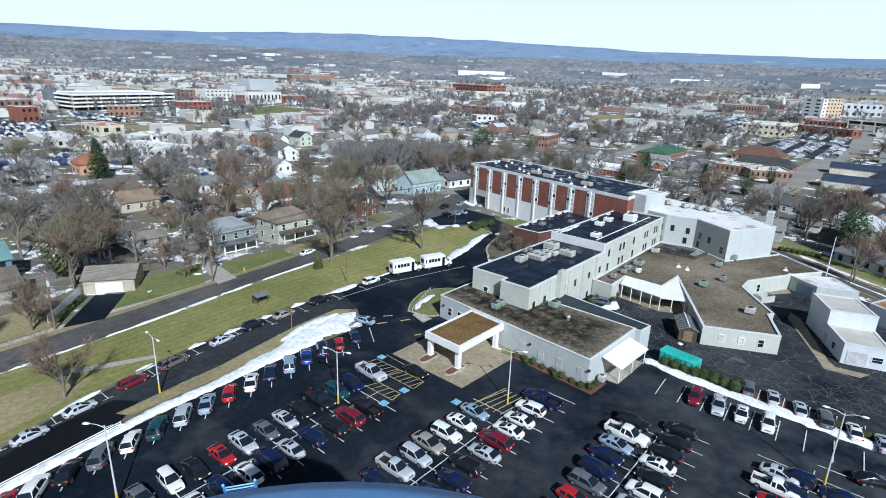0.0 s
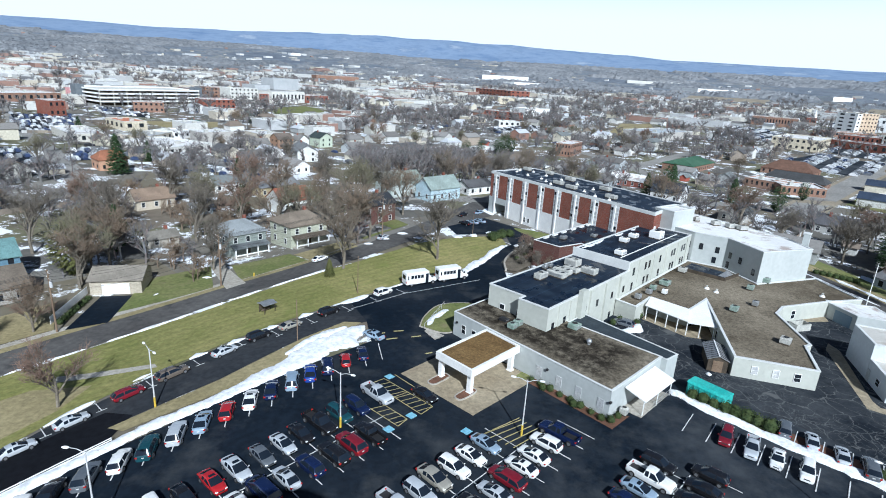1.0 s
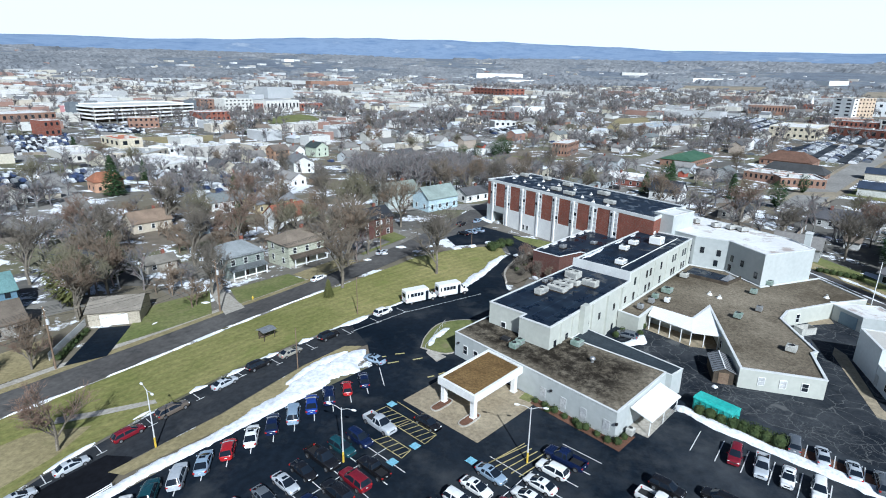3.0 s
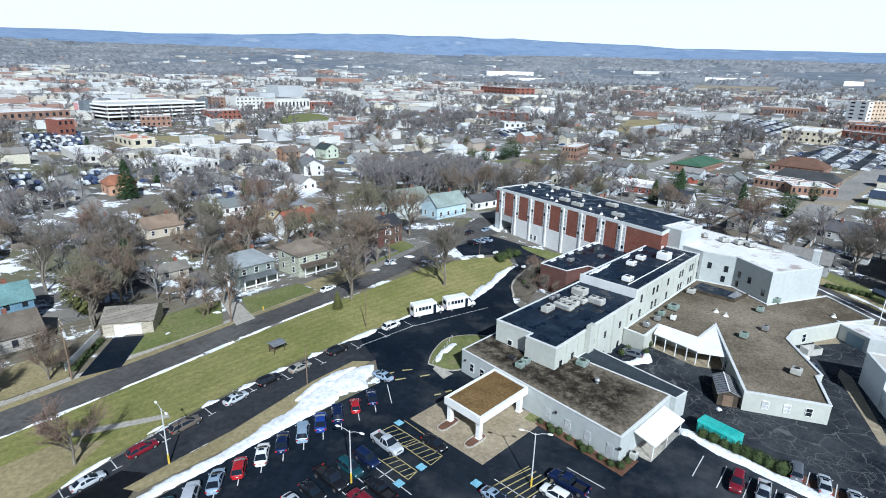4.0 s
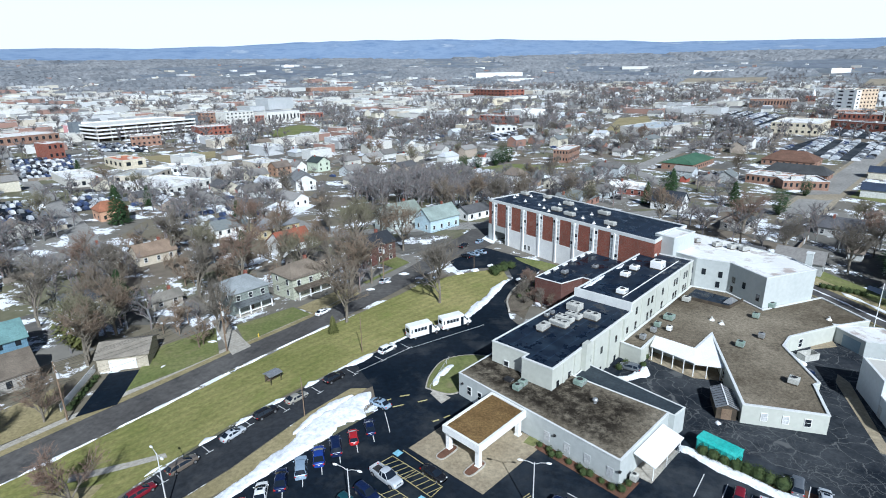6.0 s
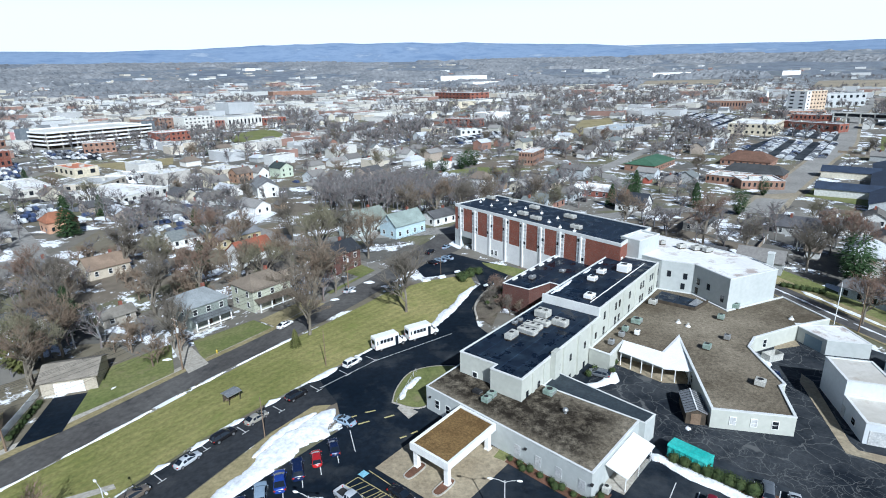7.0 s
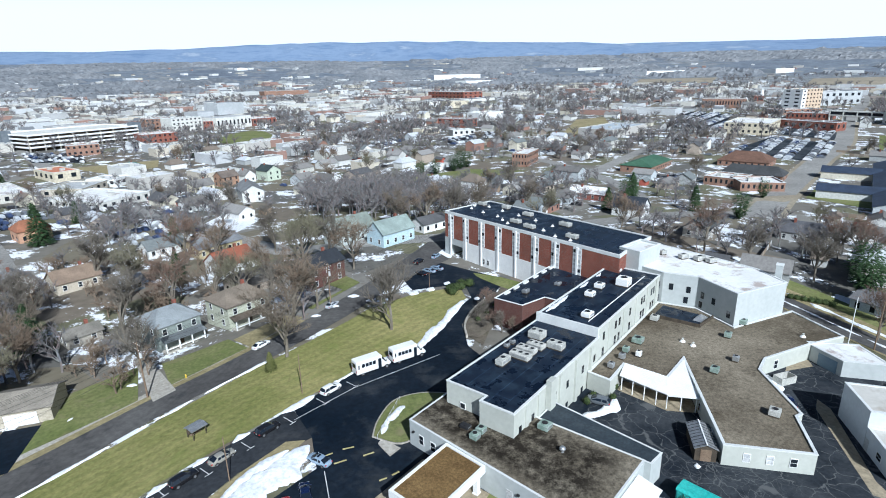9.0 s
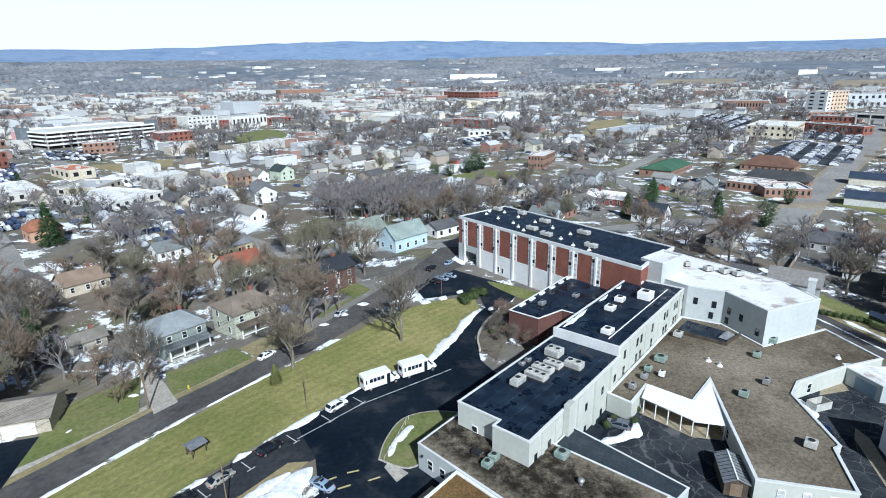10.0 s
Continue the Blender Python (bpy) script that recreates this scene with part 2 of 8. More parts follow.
WING_ROOF = gravel("brown_gravel_roof", (0.082, 0.066, 0.046), (0.245, 0.210, 0.158), 0.045, 1.8, 0.95, (0.068, 0.055, 0.038), (0.48, 0.68), 0.3, 0.5)
TAN_ROOF = gravel("tan_gravel_roof", (0.140, 0.086, 0.034), (0.200, 0.128, 0.054), 0.15, 3, 0.95, (0.090, 0.054, 0.022), (0.50, 0.72), 0.5)
WHITE_ROOF = worn("white_membrane_roof", (0.70, 0.69, 0.68), (0.80, 0.80, 0.79), 0.08, 1.0, 0.7, (0.42, 0.36, 0.33), (0.52, 0.62), 0.1, even=True)
STEEL = worn("galvanised_steel", (0.42, 0.43, 0.44), (0.55, 0.56, 0.57), 1.0, 8, 0.45, metal=0.7, bumpy=0.0)
UNIT_METAL = worn("unit_casing", (0.40, 0.40, 0.37), (0.55, 0.54, 0.50), 0.9, 5, 0.55, (0.3, 0.27, 0.24), (0.64, 0.8), 0.0)
UNIT_GREEN = worn("green_grey_casing", (0.19, 0.26, 0.22), (0.30, 0.36, 0.32), 0.9, 5, 0.55, bumpy=0.0)
TRIM_WHITE = worn("white_trim", (0.74, 0.74, 0.73), (0.82, 0.82, 0.80), 0.5, 4, 0.55, bumpy=0.0, even=True)
METAL_SIDING = worn("pale_metal_siding", (0.56, 0.59, 0.62), (0.62, 0.65, 0.67), 0.12, 1.5, 0.6, (0.5, 0.5, 0.48), (0.68, 1.0), 0.0, even=True)
GLASS, nt_, b_ = material("dark_window_glass", 0.08, 0.0, 0.6)
b_.inputs["Base Color"].default_value = (0.018, 0.022, 0.028, 1)
BLIND = worn("pale_window_blind", (0.45, 0.46, 0.47), (0.58, 0.58, 0.57), 0.8, 4, 0.4, bumpy=0.0)
LINE_WHITE = worn("white_road_paint", (0.55, 0.56, 0.56), (0.70, 0.70, 0.70), 0.5, 3, 0.7, (0.12, 0.12, 0.12), (0.6, 0.75), 0.0)
LINE_YELLOW = worn("yellow_road_paint", (0.42, 0.36, 0.16), (0.50, 0.44, 0.22), 0.5, 3, 0.7, (0.12, 0.11, 0.08), (0.6, 0.75), 0.0)
LINE_BLUE = worn("blue_road_paint", (0.18, 0.42, 0.56), (0.26, 0.50, 0.62), 0.5, 3, 0.7, (0.5, 0.6, 0.65), (0.6, 0.8), 0.0)
BARK = worn("bark", (0.13, 0.11, 0.088), (0.22, 0.195, 0.155), 0.6, 6, 0.95, bumpy=0.5)
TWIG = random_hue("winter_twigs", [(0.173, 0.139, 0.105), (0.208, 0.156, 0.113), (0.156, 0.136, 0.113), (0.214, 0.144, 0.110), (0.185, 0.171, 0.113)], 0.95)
# the near twig hues shifted to blue-grey: distance haze put into the colour
TWIG_HAZED = random_hue("hazed_winter_twigs", [(0.163, 0.154, 0.160), (0.203, 0.178, 0.170), (0.158, 0.161, 0.177), (0.207, 0.165, 0.157), (0.183, 0.187, 0.173)], 0.95, True)
# far plain woods: haze mixed into the colour as blue-grey
HAZE_WOODS = worn("haze_winter_woods", (0.160, 0.172, 0.19), (0.24, 0.247, 0.26), 0.006, 0.08, 1.0, (0.28, 0.28, 0.285), (0.55, 0.75), 0.0, spec=0.0)
NEEDLES = worn("evergreen_needles", (0.026, 0.058, 0.018), (0.052, 0.095, 0.033), 0.5, 5, 0.9, (0.02, 0.04, 0.018), (0.5, 0.7))
YEW = worn("yellow_green_foliage", (0.10, 0.11, 0.03), (0.15, 0.15, 0.055), 0.5, 5, 0.9)
SHRUB = worn("clipped_shrub_leaves", (0.026, 0.045, 0.012), (0.060, 0.080, 0.024), 1.2, 8, 0.85, bumpy=0.6)
WOOD_POLE = worn("weathered_pole_wood", (0.16, 0.11, 0.075), (0.22, 0.16, 0.11), 0.8, 9, 0.95)
DARK_WOOD = worn("dark_stained_wood", (0.05, 0.04, 0.03), (0.09, 0.07, 0.05), 0.8, 9, 0.9)
GREY_PAINT = worn("grey_pole_paint", (0.5, 0.51, 0.52), (0.6, 0.6, 0.6), 1, 5, 0.5, bumpy=0.0)
YELLOW_PAINT = worn("yellow_post_paint", (0.55, 0.38, 0.04), (0.62, 0.44, 0.06), 1, 5, 0.55, bumpy=0.0)
TEAL_PAINT = worn("teal_container_paint", (0.05, 0.40, 0.36), (0.09, 0.49, 0.44), 0.6, 4, 0.5, (0.03, 0.22, 0.2), (0.6, 0.8), 0.0)
BLUE_TANK = worn("blue_tank_paint", (0.16, 0.36, 0.70), (0.20, 0.42, 0.76), 0.3, 3, 0.5, (0.14, 0.32, 0.62), (0.6, 0.8), 0.0, even=True)
TYRE, nt_, b_ = material("tyre_rubber", 0.9)
b_.inputs["Base Color"].default_value = (0.015, 0.015, 0.016, 1)
RIM, nt_, b_ = material("alloy_rim", 0.35, 0.8)
b_.inputs["Base Color"].default_value = (0.5, 0.5, 0.52, 1)
LAMP_CLEAR, nt_, b_ = material("clear_lamp_lens", 0.15)
b_.inputs["Base Color"].default_value = (0.7, 0.72, 0.74, 1)
LAMP_RED, nt_, b_ = material("red_lamp_lens", 0.2)
b_.inputs["Base Color"].default_value = (0.35, 0.015, 0.012, 1)
BLACK_TRIM, nt_, b_ = material("black_plastic_trim", 0.6)
b_.inputs["Base Color"].default_value = (0.02, 0.02, 0.022, 1)
CAR_GLASS, nt_, b_ = material("car_window_glass", 0.06, 0.0, 0.3)
b_.inputs["Base Color"].default_value = (0.012, 0.017, 0.026, 1)


def brickwork(name, c1, c2, mortar, scale=1.0):
    m, nt, b = material(name, 0.9)
    co = texcoord(nt, "World")
    sep = nt.nodes.new("ShaderNodeSeparateXYZ")
    nt.links.new(co, sep.inputs[0])
    add = nt.nodes.new("ShaderNodeMath")
    add.operation = "SUBTRACT"
    nt.links.new(sep.outputs[0], add.inputs[0])
    nt.links.new(sep.outputs[1], add.inputs[1])
    com = nt.nodes.new("ShaderNodeCombineXYZ")
    nt.links.new(add.outputs[0], com.inputs[0])
    nt.links.new(sep.outputs[2], com.inputs[1])
    br = nt.nodes.new("ShaderNodeTexBrick")
    br.inputs["Scale"].default_value = 1.0
    br.inputs["Brick Width"].default_value, br.inputs["Row Height"].default_value, br.inputs["Mortar Size"].default_value = 0.22 * scale, 0.075 * scale, 0.008 * scale
    br.inputs["Color1"].default_value, br.inputs["Color2"].default_value, br.inputs["Mortar"].default_value = (*c1, 1), (*c2, 1), (*mortar, 1)
    nt.links.new(com.outputs[0], br.inputs["Vector"])
    n = noise_node(nt, 0.35, co, 5)
    col = mixed(nt, 1.0, br.outputs["Color"], ramp(nt, n, [(0.3, (0.8, 0.8, 0.8)), (0.7, (1.15, 1.12, 1.1))]), "MULTIPLY")
    nt.links.new(col, b.inputs["Base Color"])
    return m


RED_BRICK = brickwork("red_brick", (0.19, 0.052, 0.034), (0.25, 0.075, 0.048), (0.22, 0.15, 0.12))
DARK_BRICK = brickwork("dark_brick", (0.085, 0.032, 0.026), (0.115, 0.045, 0.035), (0.12, 0.09, 0.08))
BROWN_BRICK = brickwork("brown_brick", (0.22, 0.12, 0.085), (0.28, 0.15, 0.10), (0.28, 0.22, 0.18))


def siding(name, c):
    return worn(name, tuple(v * 0.9 for v in c), tuple(min(1, v * 1.06) for v in c), 0.3, 4, 0.8, bumpy=0.1)


def shingles(name, c):
    return worn(name, tuple(v * 0.8 for v in c), tuple(v * 1.15 for v in c), 0.25, 5, 0.95, tuple(v * 0.6 for v in c), (0.55, 0.8), 0.5)


# ---- the lie of the land ----
def smooth(a, b, x):
    t = min(1.0, max(0.0, (x - a) / (b - a)))
    return t * t * (3 - 2 * t)


def gz(x, y):
    """Height of the ground: a low knoll with the hospital, falling to the street and the town, then a plain that climbs to the hills."""
    north, r = smooth(190, 340, y), math.hypot(x, y)
    z = 0.2 - 3.4 * smooth(-25, -65, x) - 7.0 * north - 4.0 * smooth(70, 160, x) * (1 - north)
    return z + 0.026 * max(0.0, r - 170) - 0.003 * x * smooth(150, 400, r) + 70.0 * smooth(1500, 4200, r)


A53 = radians(53)
UX, UY = math.cos(A53), math.sin(A53)


def P(a, b):
    """From the hospital's own axes to the world."""
    return 8.3 + a * UX - b * UY, 89.2 + a * UY + b * UX


def PV(a, b, z=0.0):
    x, y = P(a, b)
    return Vector((x, y, gz(x, y) + z))


# ---- mesh helpers ----
def part(name, bm, mat, parent=None, label="", smooth_shade=False):
    """One mesh object out of a bmesh, under its parent where there is one."""
    me = bpy.data.meshes.new(name)
    bm.normal_update()
    bm.to_mesh(me)
    bm.free()
    for m in mat if isinstance(mat, (list, tuple)) else (mat,):
        me.materials.append(m)
    if smooth_shade:
        me.polygons.foreach_set("use_smooth", [True] * len(me.polygons))
        me.set_sharp_from_angle(angle=radians(42))
    ob = new(name, me)
    if parent:
        ob.parent = parent
    if label:
        tagged(ob, label)
    return ob


def again(name, ob, parent, m):
    """The same mesh once more, as a part at the pose m."""
    o = new(name, ob.data)
    o.parent = parent
    o.matrix_local = m
    return o


def thing(name, label, category, m=None, group="", kind=""):
    e = new(name)
    if m is not None:
        e.matrix_basis = m
    return tagged(e, label, category, group, kind)


def put_box(bm, x0, x1, y0, y1, z0, z1, m=None, idx=0):
    vs = [bm.verts.new((x, y, z)) for z in (z0, z1) for x, y in ((x0, y0), (x1, y0), (x1, y1), (x0, y1))]
    if m is not None:
        for v in vs:
            v.co = m @ v.co
    for f in ((3, 2, 1, 0), (4, 5, 6, 7), (0, 1, 5, 4), (1, 2, 6, 5), (2, 3, 7, 6), (3, 0, 4, 7)):
        bm.faces.new([vs[i] for i in f]).material_index = idx
    return vs


def boxed(x0, x1, y0, y1, z0, z1, bevel=0.0):
    bm = bmesh.new()
    put_box(bm, x0, x1, y0, y1, z0, z1)
    if bevel:
        bmesh.ops.bevel(bm, geom=bm.edges[:], offset=bevel, segments=1, affect="EDGES")
    return bm


def tube(bm, p, q, r0, r1=None, n=8, cap=True):
    r1 = r0 if r1 is None else r1
    p, q = Vector(p), Vector(q)
    m = (q - p).to_track_quat("Z", "Y").to_matrix()
    lo = [bm.verts.new(p + m @ Vector((math.cos(i * TAU / n) * r0, math.sin(i * TAU / n) * r0, 0))) for i in range(n)]
    hi = [bm.verts.new(q + m @ Vector((math.cos(i * TAU / n) * r1, math.sin(i * TAU / n) * r1, 0))) for i in range(n)]
    for i in range(n):
        bm.faces.new((lo[i], lo[(i + 1) % n], hi[(i + 1) % n], hi[i]))
    if cap:
        bm.faces.new(lo[::-1])
        bm.faces.new(hi)


def ccw(poly):
    s = sum(poly[i - 1][0] * poly[i][1] - poly[i][0] * poly[i - 1][1] for i in range(len(poly)))
    return list(poly) if s > 0 else list(poly)[::-1]


def inset(poly, d):
    """The polygon moved inwards by d (outwards where d is negative)."""
    out, n = [], len(poly)
    for i in range(n):
        p0, p1, p2 = (Vector(poly[i - 1]), Vector(poly[i]), Vector(poly[(i + 1) % n]))
        e0, e1 = (p1 - p0).normalized(), (p2 - p1).normalized()
        n0, n1 = Vector((-e0.y, e0.x)), Vector((-e1.y, e1.x))
        bis = n0 + n1
        k = 2.0 / max(0.25, bis.length_squared)
        out.append(tuple(p1 + bis * d * k))
    return out


def prism(poly, z0, z1, bm=None):
    bm = bm or bmesh.new()
    poly = ccw(poly)
    lo = [bm.verts.new((*p, z0)) for p in poly]
    hi = [bm.verts.new((*p, z1)) for p in poly]
    n = len(poly)
    for i in range(n):
        bm.faces.new((lo[i], lo[(i + 1) % n], hi[(i + 1) % n], hi[i]))
    bm.faces.new(lo[::-1])
    bm.faces.new(hi)
    return bm


def ring(outer, inner, z0, z1, bm=None):
    """A closed band between two polygons of as many corners."""
    bm = bm or bmesh.new()
    n = len(outer)
    lay = [[bm.verts.new((*p, z)) for p in poly] for poly, z in ((outer, z0), (outer, z1), (inner, z1), (inner, z0))]
    for i in range(n):
        j = (i + 1) % n
        for k in range(4):
            a, b = lay[k], lay[(k + 1) % 4]
            bm.faces.new((a[i], a[j], b[j], b[i]))
    return bm


def draped(name, poly, mat, lift, label, category="ground", kind="structure", step=4.0):
    """A sheet that follows the ground inside a polygon."""
    bm = bmesh.new()
    f = bm.faces.new([bm.verts.new((*p, 0)) for p in ccw(poly)])
    for axis in (0, 1):
        lo, hi = min(p[axis] for p in poly), max(p[axis] for p in poly)
        k = math.floor(lo / step) + 1
        while k * step < hi:
            no = (1, 0, 0) if axis == 0 else (0, 1, 0)
            bmesh.ops.bisect_plane(bm, geom=bm.verts[:] + bm.edges[:] + bm.faces[:], plane_co=tuple(k * step * c for c in no), plane_no=no)
            k += 1
    for v in bm.verts:
        v.co.z = gz(v.co.x, v.co.y) + lift
    return tagged(part(name, bm, mat), label, category, "", kind)


def ab(*pts):
    return [P(a, b) for a, b in pts]


def strip(pts, w0, w1=None):
    """A band along a line, w0 to its left and w1 to its right."""
    w1 = w0 if w1 is None else w1
    left, right = [], []
    for i, p in enumerate(pts):
        a, b = Vector(pts[max(0, i - 1)]), Vector(pts[min(len(pts) - 1, i + 1)])
        d = (b - a).normalized()
        n = Vector((-d.y, d.x))
        left.append(tuple(Vector(p) + n * w0))
        right.append(tuple(Vector(p) - n * w1))
    return left + right[::-1]


def curve_through(pts, steps=6):
    """A smooth line through the points."""
    out = []
    for i in range(len(pts) - 1):
        p0, p1, p2, p3 = (Vector(pts[max(0, i - 1)]), Vector(pts[i]), Vector(pts[i + 1]), Vector(pts[min(len(pts) - 1, i + 2)]))
        for s in range(steps):
            t = s / steps
            out.append(tuple(0.5 * ((2 * p1) + (p2 - p0) * t + (2 * p0 - 5 * p1 + 4 * p2 - p3) * t * t + (3 * p1 - p0 - 3 * p2 + p3) * t ** 3)))
    return out + [tuple(pts[-1])]


# ---- ground ----
def axis_steps(lo, hi, fine, far):
    out, v, s = [], lo, fine
    while v <= hi:
        out.append(v)
        v += fine
    while s < 260 and out[-1] < far:
        s *= 1.12
        out.append(out[-1] + s)
    while out[-1] < far:
        out.append(out[-1] + s)
    s = fine
    while out[0] > -far:
        s = min(260, s * 1.12)
        out.insert(0, out[0] - s)
    return out


xs, ys = axis_steps(-120, 120, 4.0, 4600), axis_steps(0, 240, 4.0, 4600)
verts = [(x, y, gz(x, y)) for y in ys for x in xs]
nx = len(xs)
quads = [(j * nx + i, j * nx + i + 1, (j + 1) * nx + i + 1, (j + 1) * nx + i) for j in range(len(ys) - 1) for i in range(nx - 1)]
me = bpy.data.meshes.new("ground")
me.from_pydata(verts, [], quads)
m, nt, b = material("town_ground", 0.95)
co = texcoord(nt, "World")
rot = nt.nodes.new("ShaderNodeVectorRotate")
rot.rotation_type = "Z_AXIS"
rot.inputs["Angle"].default_value = -A53
nt.links.new(co, rot.inputs["Vector"])
vor = nt.nodes.new("ShaderNodeTexVoronoi")
vor.feature, vor.distance = "F1", "CHEBYCHEV"
vor.inputs["Scale"].default_value, vor.inputs["Randomness"].default_value = 0.035, 0.8
nt.links.new(rot.outputs[0], vor.inputs["Vector"])
sepc = nt.nodes.new("ShaderNodeSeparateColor")
nt.links.new(vor.outputs["Color"], sepc.inputs[0])
lots = ramp(nt, sepc.outputs[0], [(0.0, (0.20, 0.17, 0.11)), (0.22, (0.15, 0.15, 0.065)), (0.36, (0.11, 0.11, 0.11)), (0.52, (0.19, 0.15, 0.11)), (0.66, (0.20, 0.185, 0.16)), (0.78, (0.15, 0.155, 0.065)), (0.92, (0.29, 0.28, 0.26))], True)
n1, n2, n3 = noise_node(nt, 0.02, co, 6), noise_node(nt, 0.35, co, 6), noise_node(nt, 0.085, co, 10, 0.74)
woods = ramp(nt, n2, [(0.3, (0.078, 0.070, 0.056)), (0.7, (0.165, 0.150, 0.122))])
col = mixed(nt, 0.55, lots, woods)
col = mixed(nt, ramp(nt, n3, [(0.54, (0, 0, 0)), (0.565, (1, 1, 1))]), col, (0.78, 0.80, 0.84))
# far country: woods and fields, bluer with distance for painted haze
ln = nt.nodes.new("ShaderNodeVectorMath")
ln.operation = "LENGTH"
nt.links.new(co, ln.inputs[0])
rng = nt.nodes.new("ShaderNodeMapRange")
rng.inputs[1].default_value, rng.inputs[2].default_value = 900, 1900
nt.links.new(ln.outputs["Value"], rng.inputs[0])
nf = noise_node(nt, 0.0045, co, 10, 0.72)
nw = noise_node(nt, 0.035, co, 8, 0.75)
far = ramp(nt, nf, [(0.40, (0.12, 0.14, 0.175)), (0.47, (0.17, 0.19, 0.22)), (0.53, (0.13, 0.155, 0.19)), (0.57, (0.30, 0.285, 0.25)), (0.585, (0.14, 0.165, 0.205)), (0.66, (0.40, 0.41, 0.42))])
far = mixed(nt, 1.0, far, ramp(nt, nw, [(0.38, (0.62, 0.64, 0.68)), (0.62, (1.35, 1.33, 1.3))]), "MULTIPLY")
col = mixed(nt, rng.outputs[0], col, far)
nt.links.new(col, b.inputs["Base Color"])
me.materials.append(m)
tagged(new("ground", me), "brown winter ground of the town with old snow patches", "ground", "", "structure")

# wooded hills on the skyline
bm = bmesh.new()
cols_ = []
for i in range(361):
    ang = radians(i)
    row = []
    for j in range(9):
        r = 3300 + j * 150
        px, py = math.sin(ang) * r, math.cos(ang) * r
        crest = 0.86 + 0.22 * noise.noise((math.sin(ang) * 5, math.cos(ang) * 5, 3.1)) + 0.08 * noise.noise((math.sin(ang) * 26, math.cos(ang) * 26, j * 0.35))
        row.append(bm.verts.new((px, py, gz(px, py) - 6 + 57 * smooth(0, 7.2, j) * crest * (1 + 1.5 * math.exp(-((((i + 180) % 360) - 180 + 8) / 22) ** 2)))))
    cols_.append(row)
for p, q in zip(cols_, cols_[1:]):
    for j in range(8):
        bm.faces.new((p[j], p[j + 1], q[j + 1], q[j]))
# the hills' blues hold the distance haze in the base colour
m, nt, b = material("haze_blue_woods", 1.0, 0, 0.0)
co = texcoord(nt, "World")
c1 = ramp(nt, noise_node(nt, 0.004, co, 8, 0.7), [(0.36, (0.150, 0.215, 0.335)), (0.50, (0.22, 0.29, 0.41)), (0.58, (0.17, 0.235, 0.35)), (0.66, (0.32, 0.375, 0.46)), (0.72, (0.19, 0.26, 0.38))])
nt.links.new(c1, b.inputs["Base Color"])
tagged(part("backdrop_hills", bm, m), "low wooded hills with distance haze painted in blue", "hills", "", "structure")

# sheets on the ground of the hospital's knoll
draped("pavement_lot", ab((-90, 21.8), (-15, 22), (-11, 28), (-8, 36.6), (7, 36.8), (20, 34.2), (26.3, 26.5), (20, 12), (40, -2), (60, -24), (64, -34), (52, -75), (-90, -75)), ASPHALT, 0.06, "dark asphalt parking lot with worn lighter patches", "pavement")
draped("road_lane", ab((-90, 28), (-64, 30.2), (-55, 33.6), (-42, 36.1), (-29, 37.2), (-15, 36.6), (-8, 36.7), (-11, 27.9), (-22, 29.9), (-37, 27.4), (-50, 27.2), (-52, 23.8), (-66, 21.9), (-90, 21.7)), LANE, 0.075, "asphalt lane beside the lawn", "road")
draped("road_drive", ab((0, 36.9), (7, 36.9), (19.5, 33.9), (26.2, 35.9), (37.3, 38.9), (46.6, 40.3), (51, 45), (49, 50), (41.9, 55), (46, 62), (62, 62), (62, 41.2), (57, 38.6), (52.7, 37.5), (39.8, 36), (33, 33), (29.9, 29.9), (26.3, 26.5), (22, 18), (0, 18)), ASPHALT, 0.09, "asphalt drive curving up to the brick wing", "road")
LAWN_EDGE = [(-90, 29), (-64, 30.9), (-55, 34.2), (-42, 36.7), (-29, 37.8), (-15, 37.2), (-5, 37.2), (7, 37.4), (19.5, 34.6), (26.2, 36.5), (37.3, 39.5), (45.5, 41), (49, 45), (47, 49), (40, 53), (28, 55.5), (20, 54.4), (9, 53.6), (-2, 53.8), (-20, 54.2), (-42, 53.4), (-58, 51.8), (-90, 49)]
draped("road_lane_low", ab((-90, 27.0), (-64, 28.6), (-56, 30.6), (-50, 31.0), (-48, 27.6), (-52, 24.0), (-66, 22.0), (-90, 21.8)), BLACK_LANE, 0.095, "black asphalt of the lane", "road")
draped("lawn", ab(*LAWN_EDGE), LAWN, 0.10, "winter lawn, green and straw-coloured, with mowing marks", "lawn")
draped("lawn_worn", ab((-89, 32.5), (-66, 33.0), (-54, 36.5), (-49, 40.2), (-55, 45.0), (-70, 44.2), (-89, 41)), STRAW, 0.115, "trodden straw-brown part of the lawn round a tree", "lawn")
draped("lawn_strip", ab((-51, 27.0), (-37, 27.2), (-22, 29.7), (-14, 30.2), (-12, 28.2), (-28, 24.6), (-39, 24.0), (-50, 24.8)), STRAW, 0.10, "straw-coloured grass strip between lane and parking", "lawn")
STREET = curve_through(ab((-120, 51), (-90, 53.3), (-58, 55.8), (-42, 57.6), (-21, 59.2), (0, 58.4), (21, 60.2), (46, 66), (80, 75), (130, 90)), 4)
draped("road_street", strip(STREET, 3.6), ASPHALT_OLD, 0.08, "old asphalt side street", "road")
draped("sidewalk", strip(STREET[:24], 6.6, -5.2), CONCRETE, 0.10, "pale concrete pavement along the street", "pavement")
draped("verge", strip(STREET[:24], 5.2, -3.6), STRAW, 0.095, "straw-coloured grass verge", "lawn")
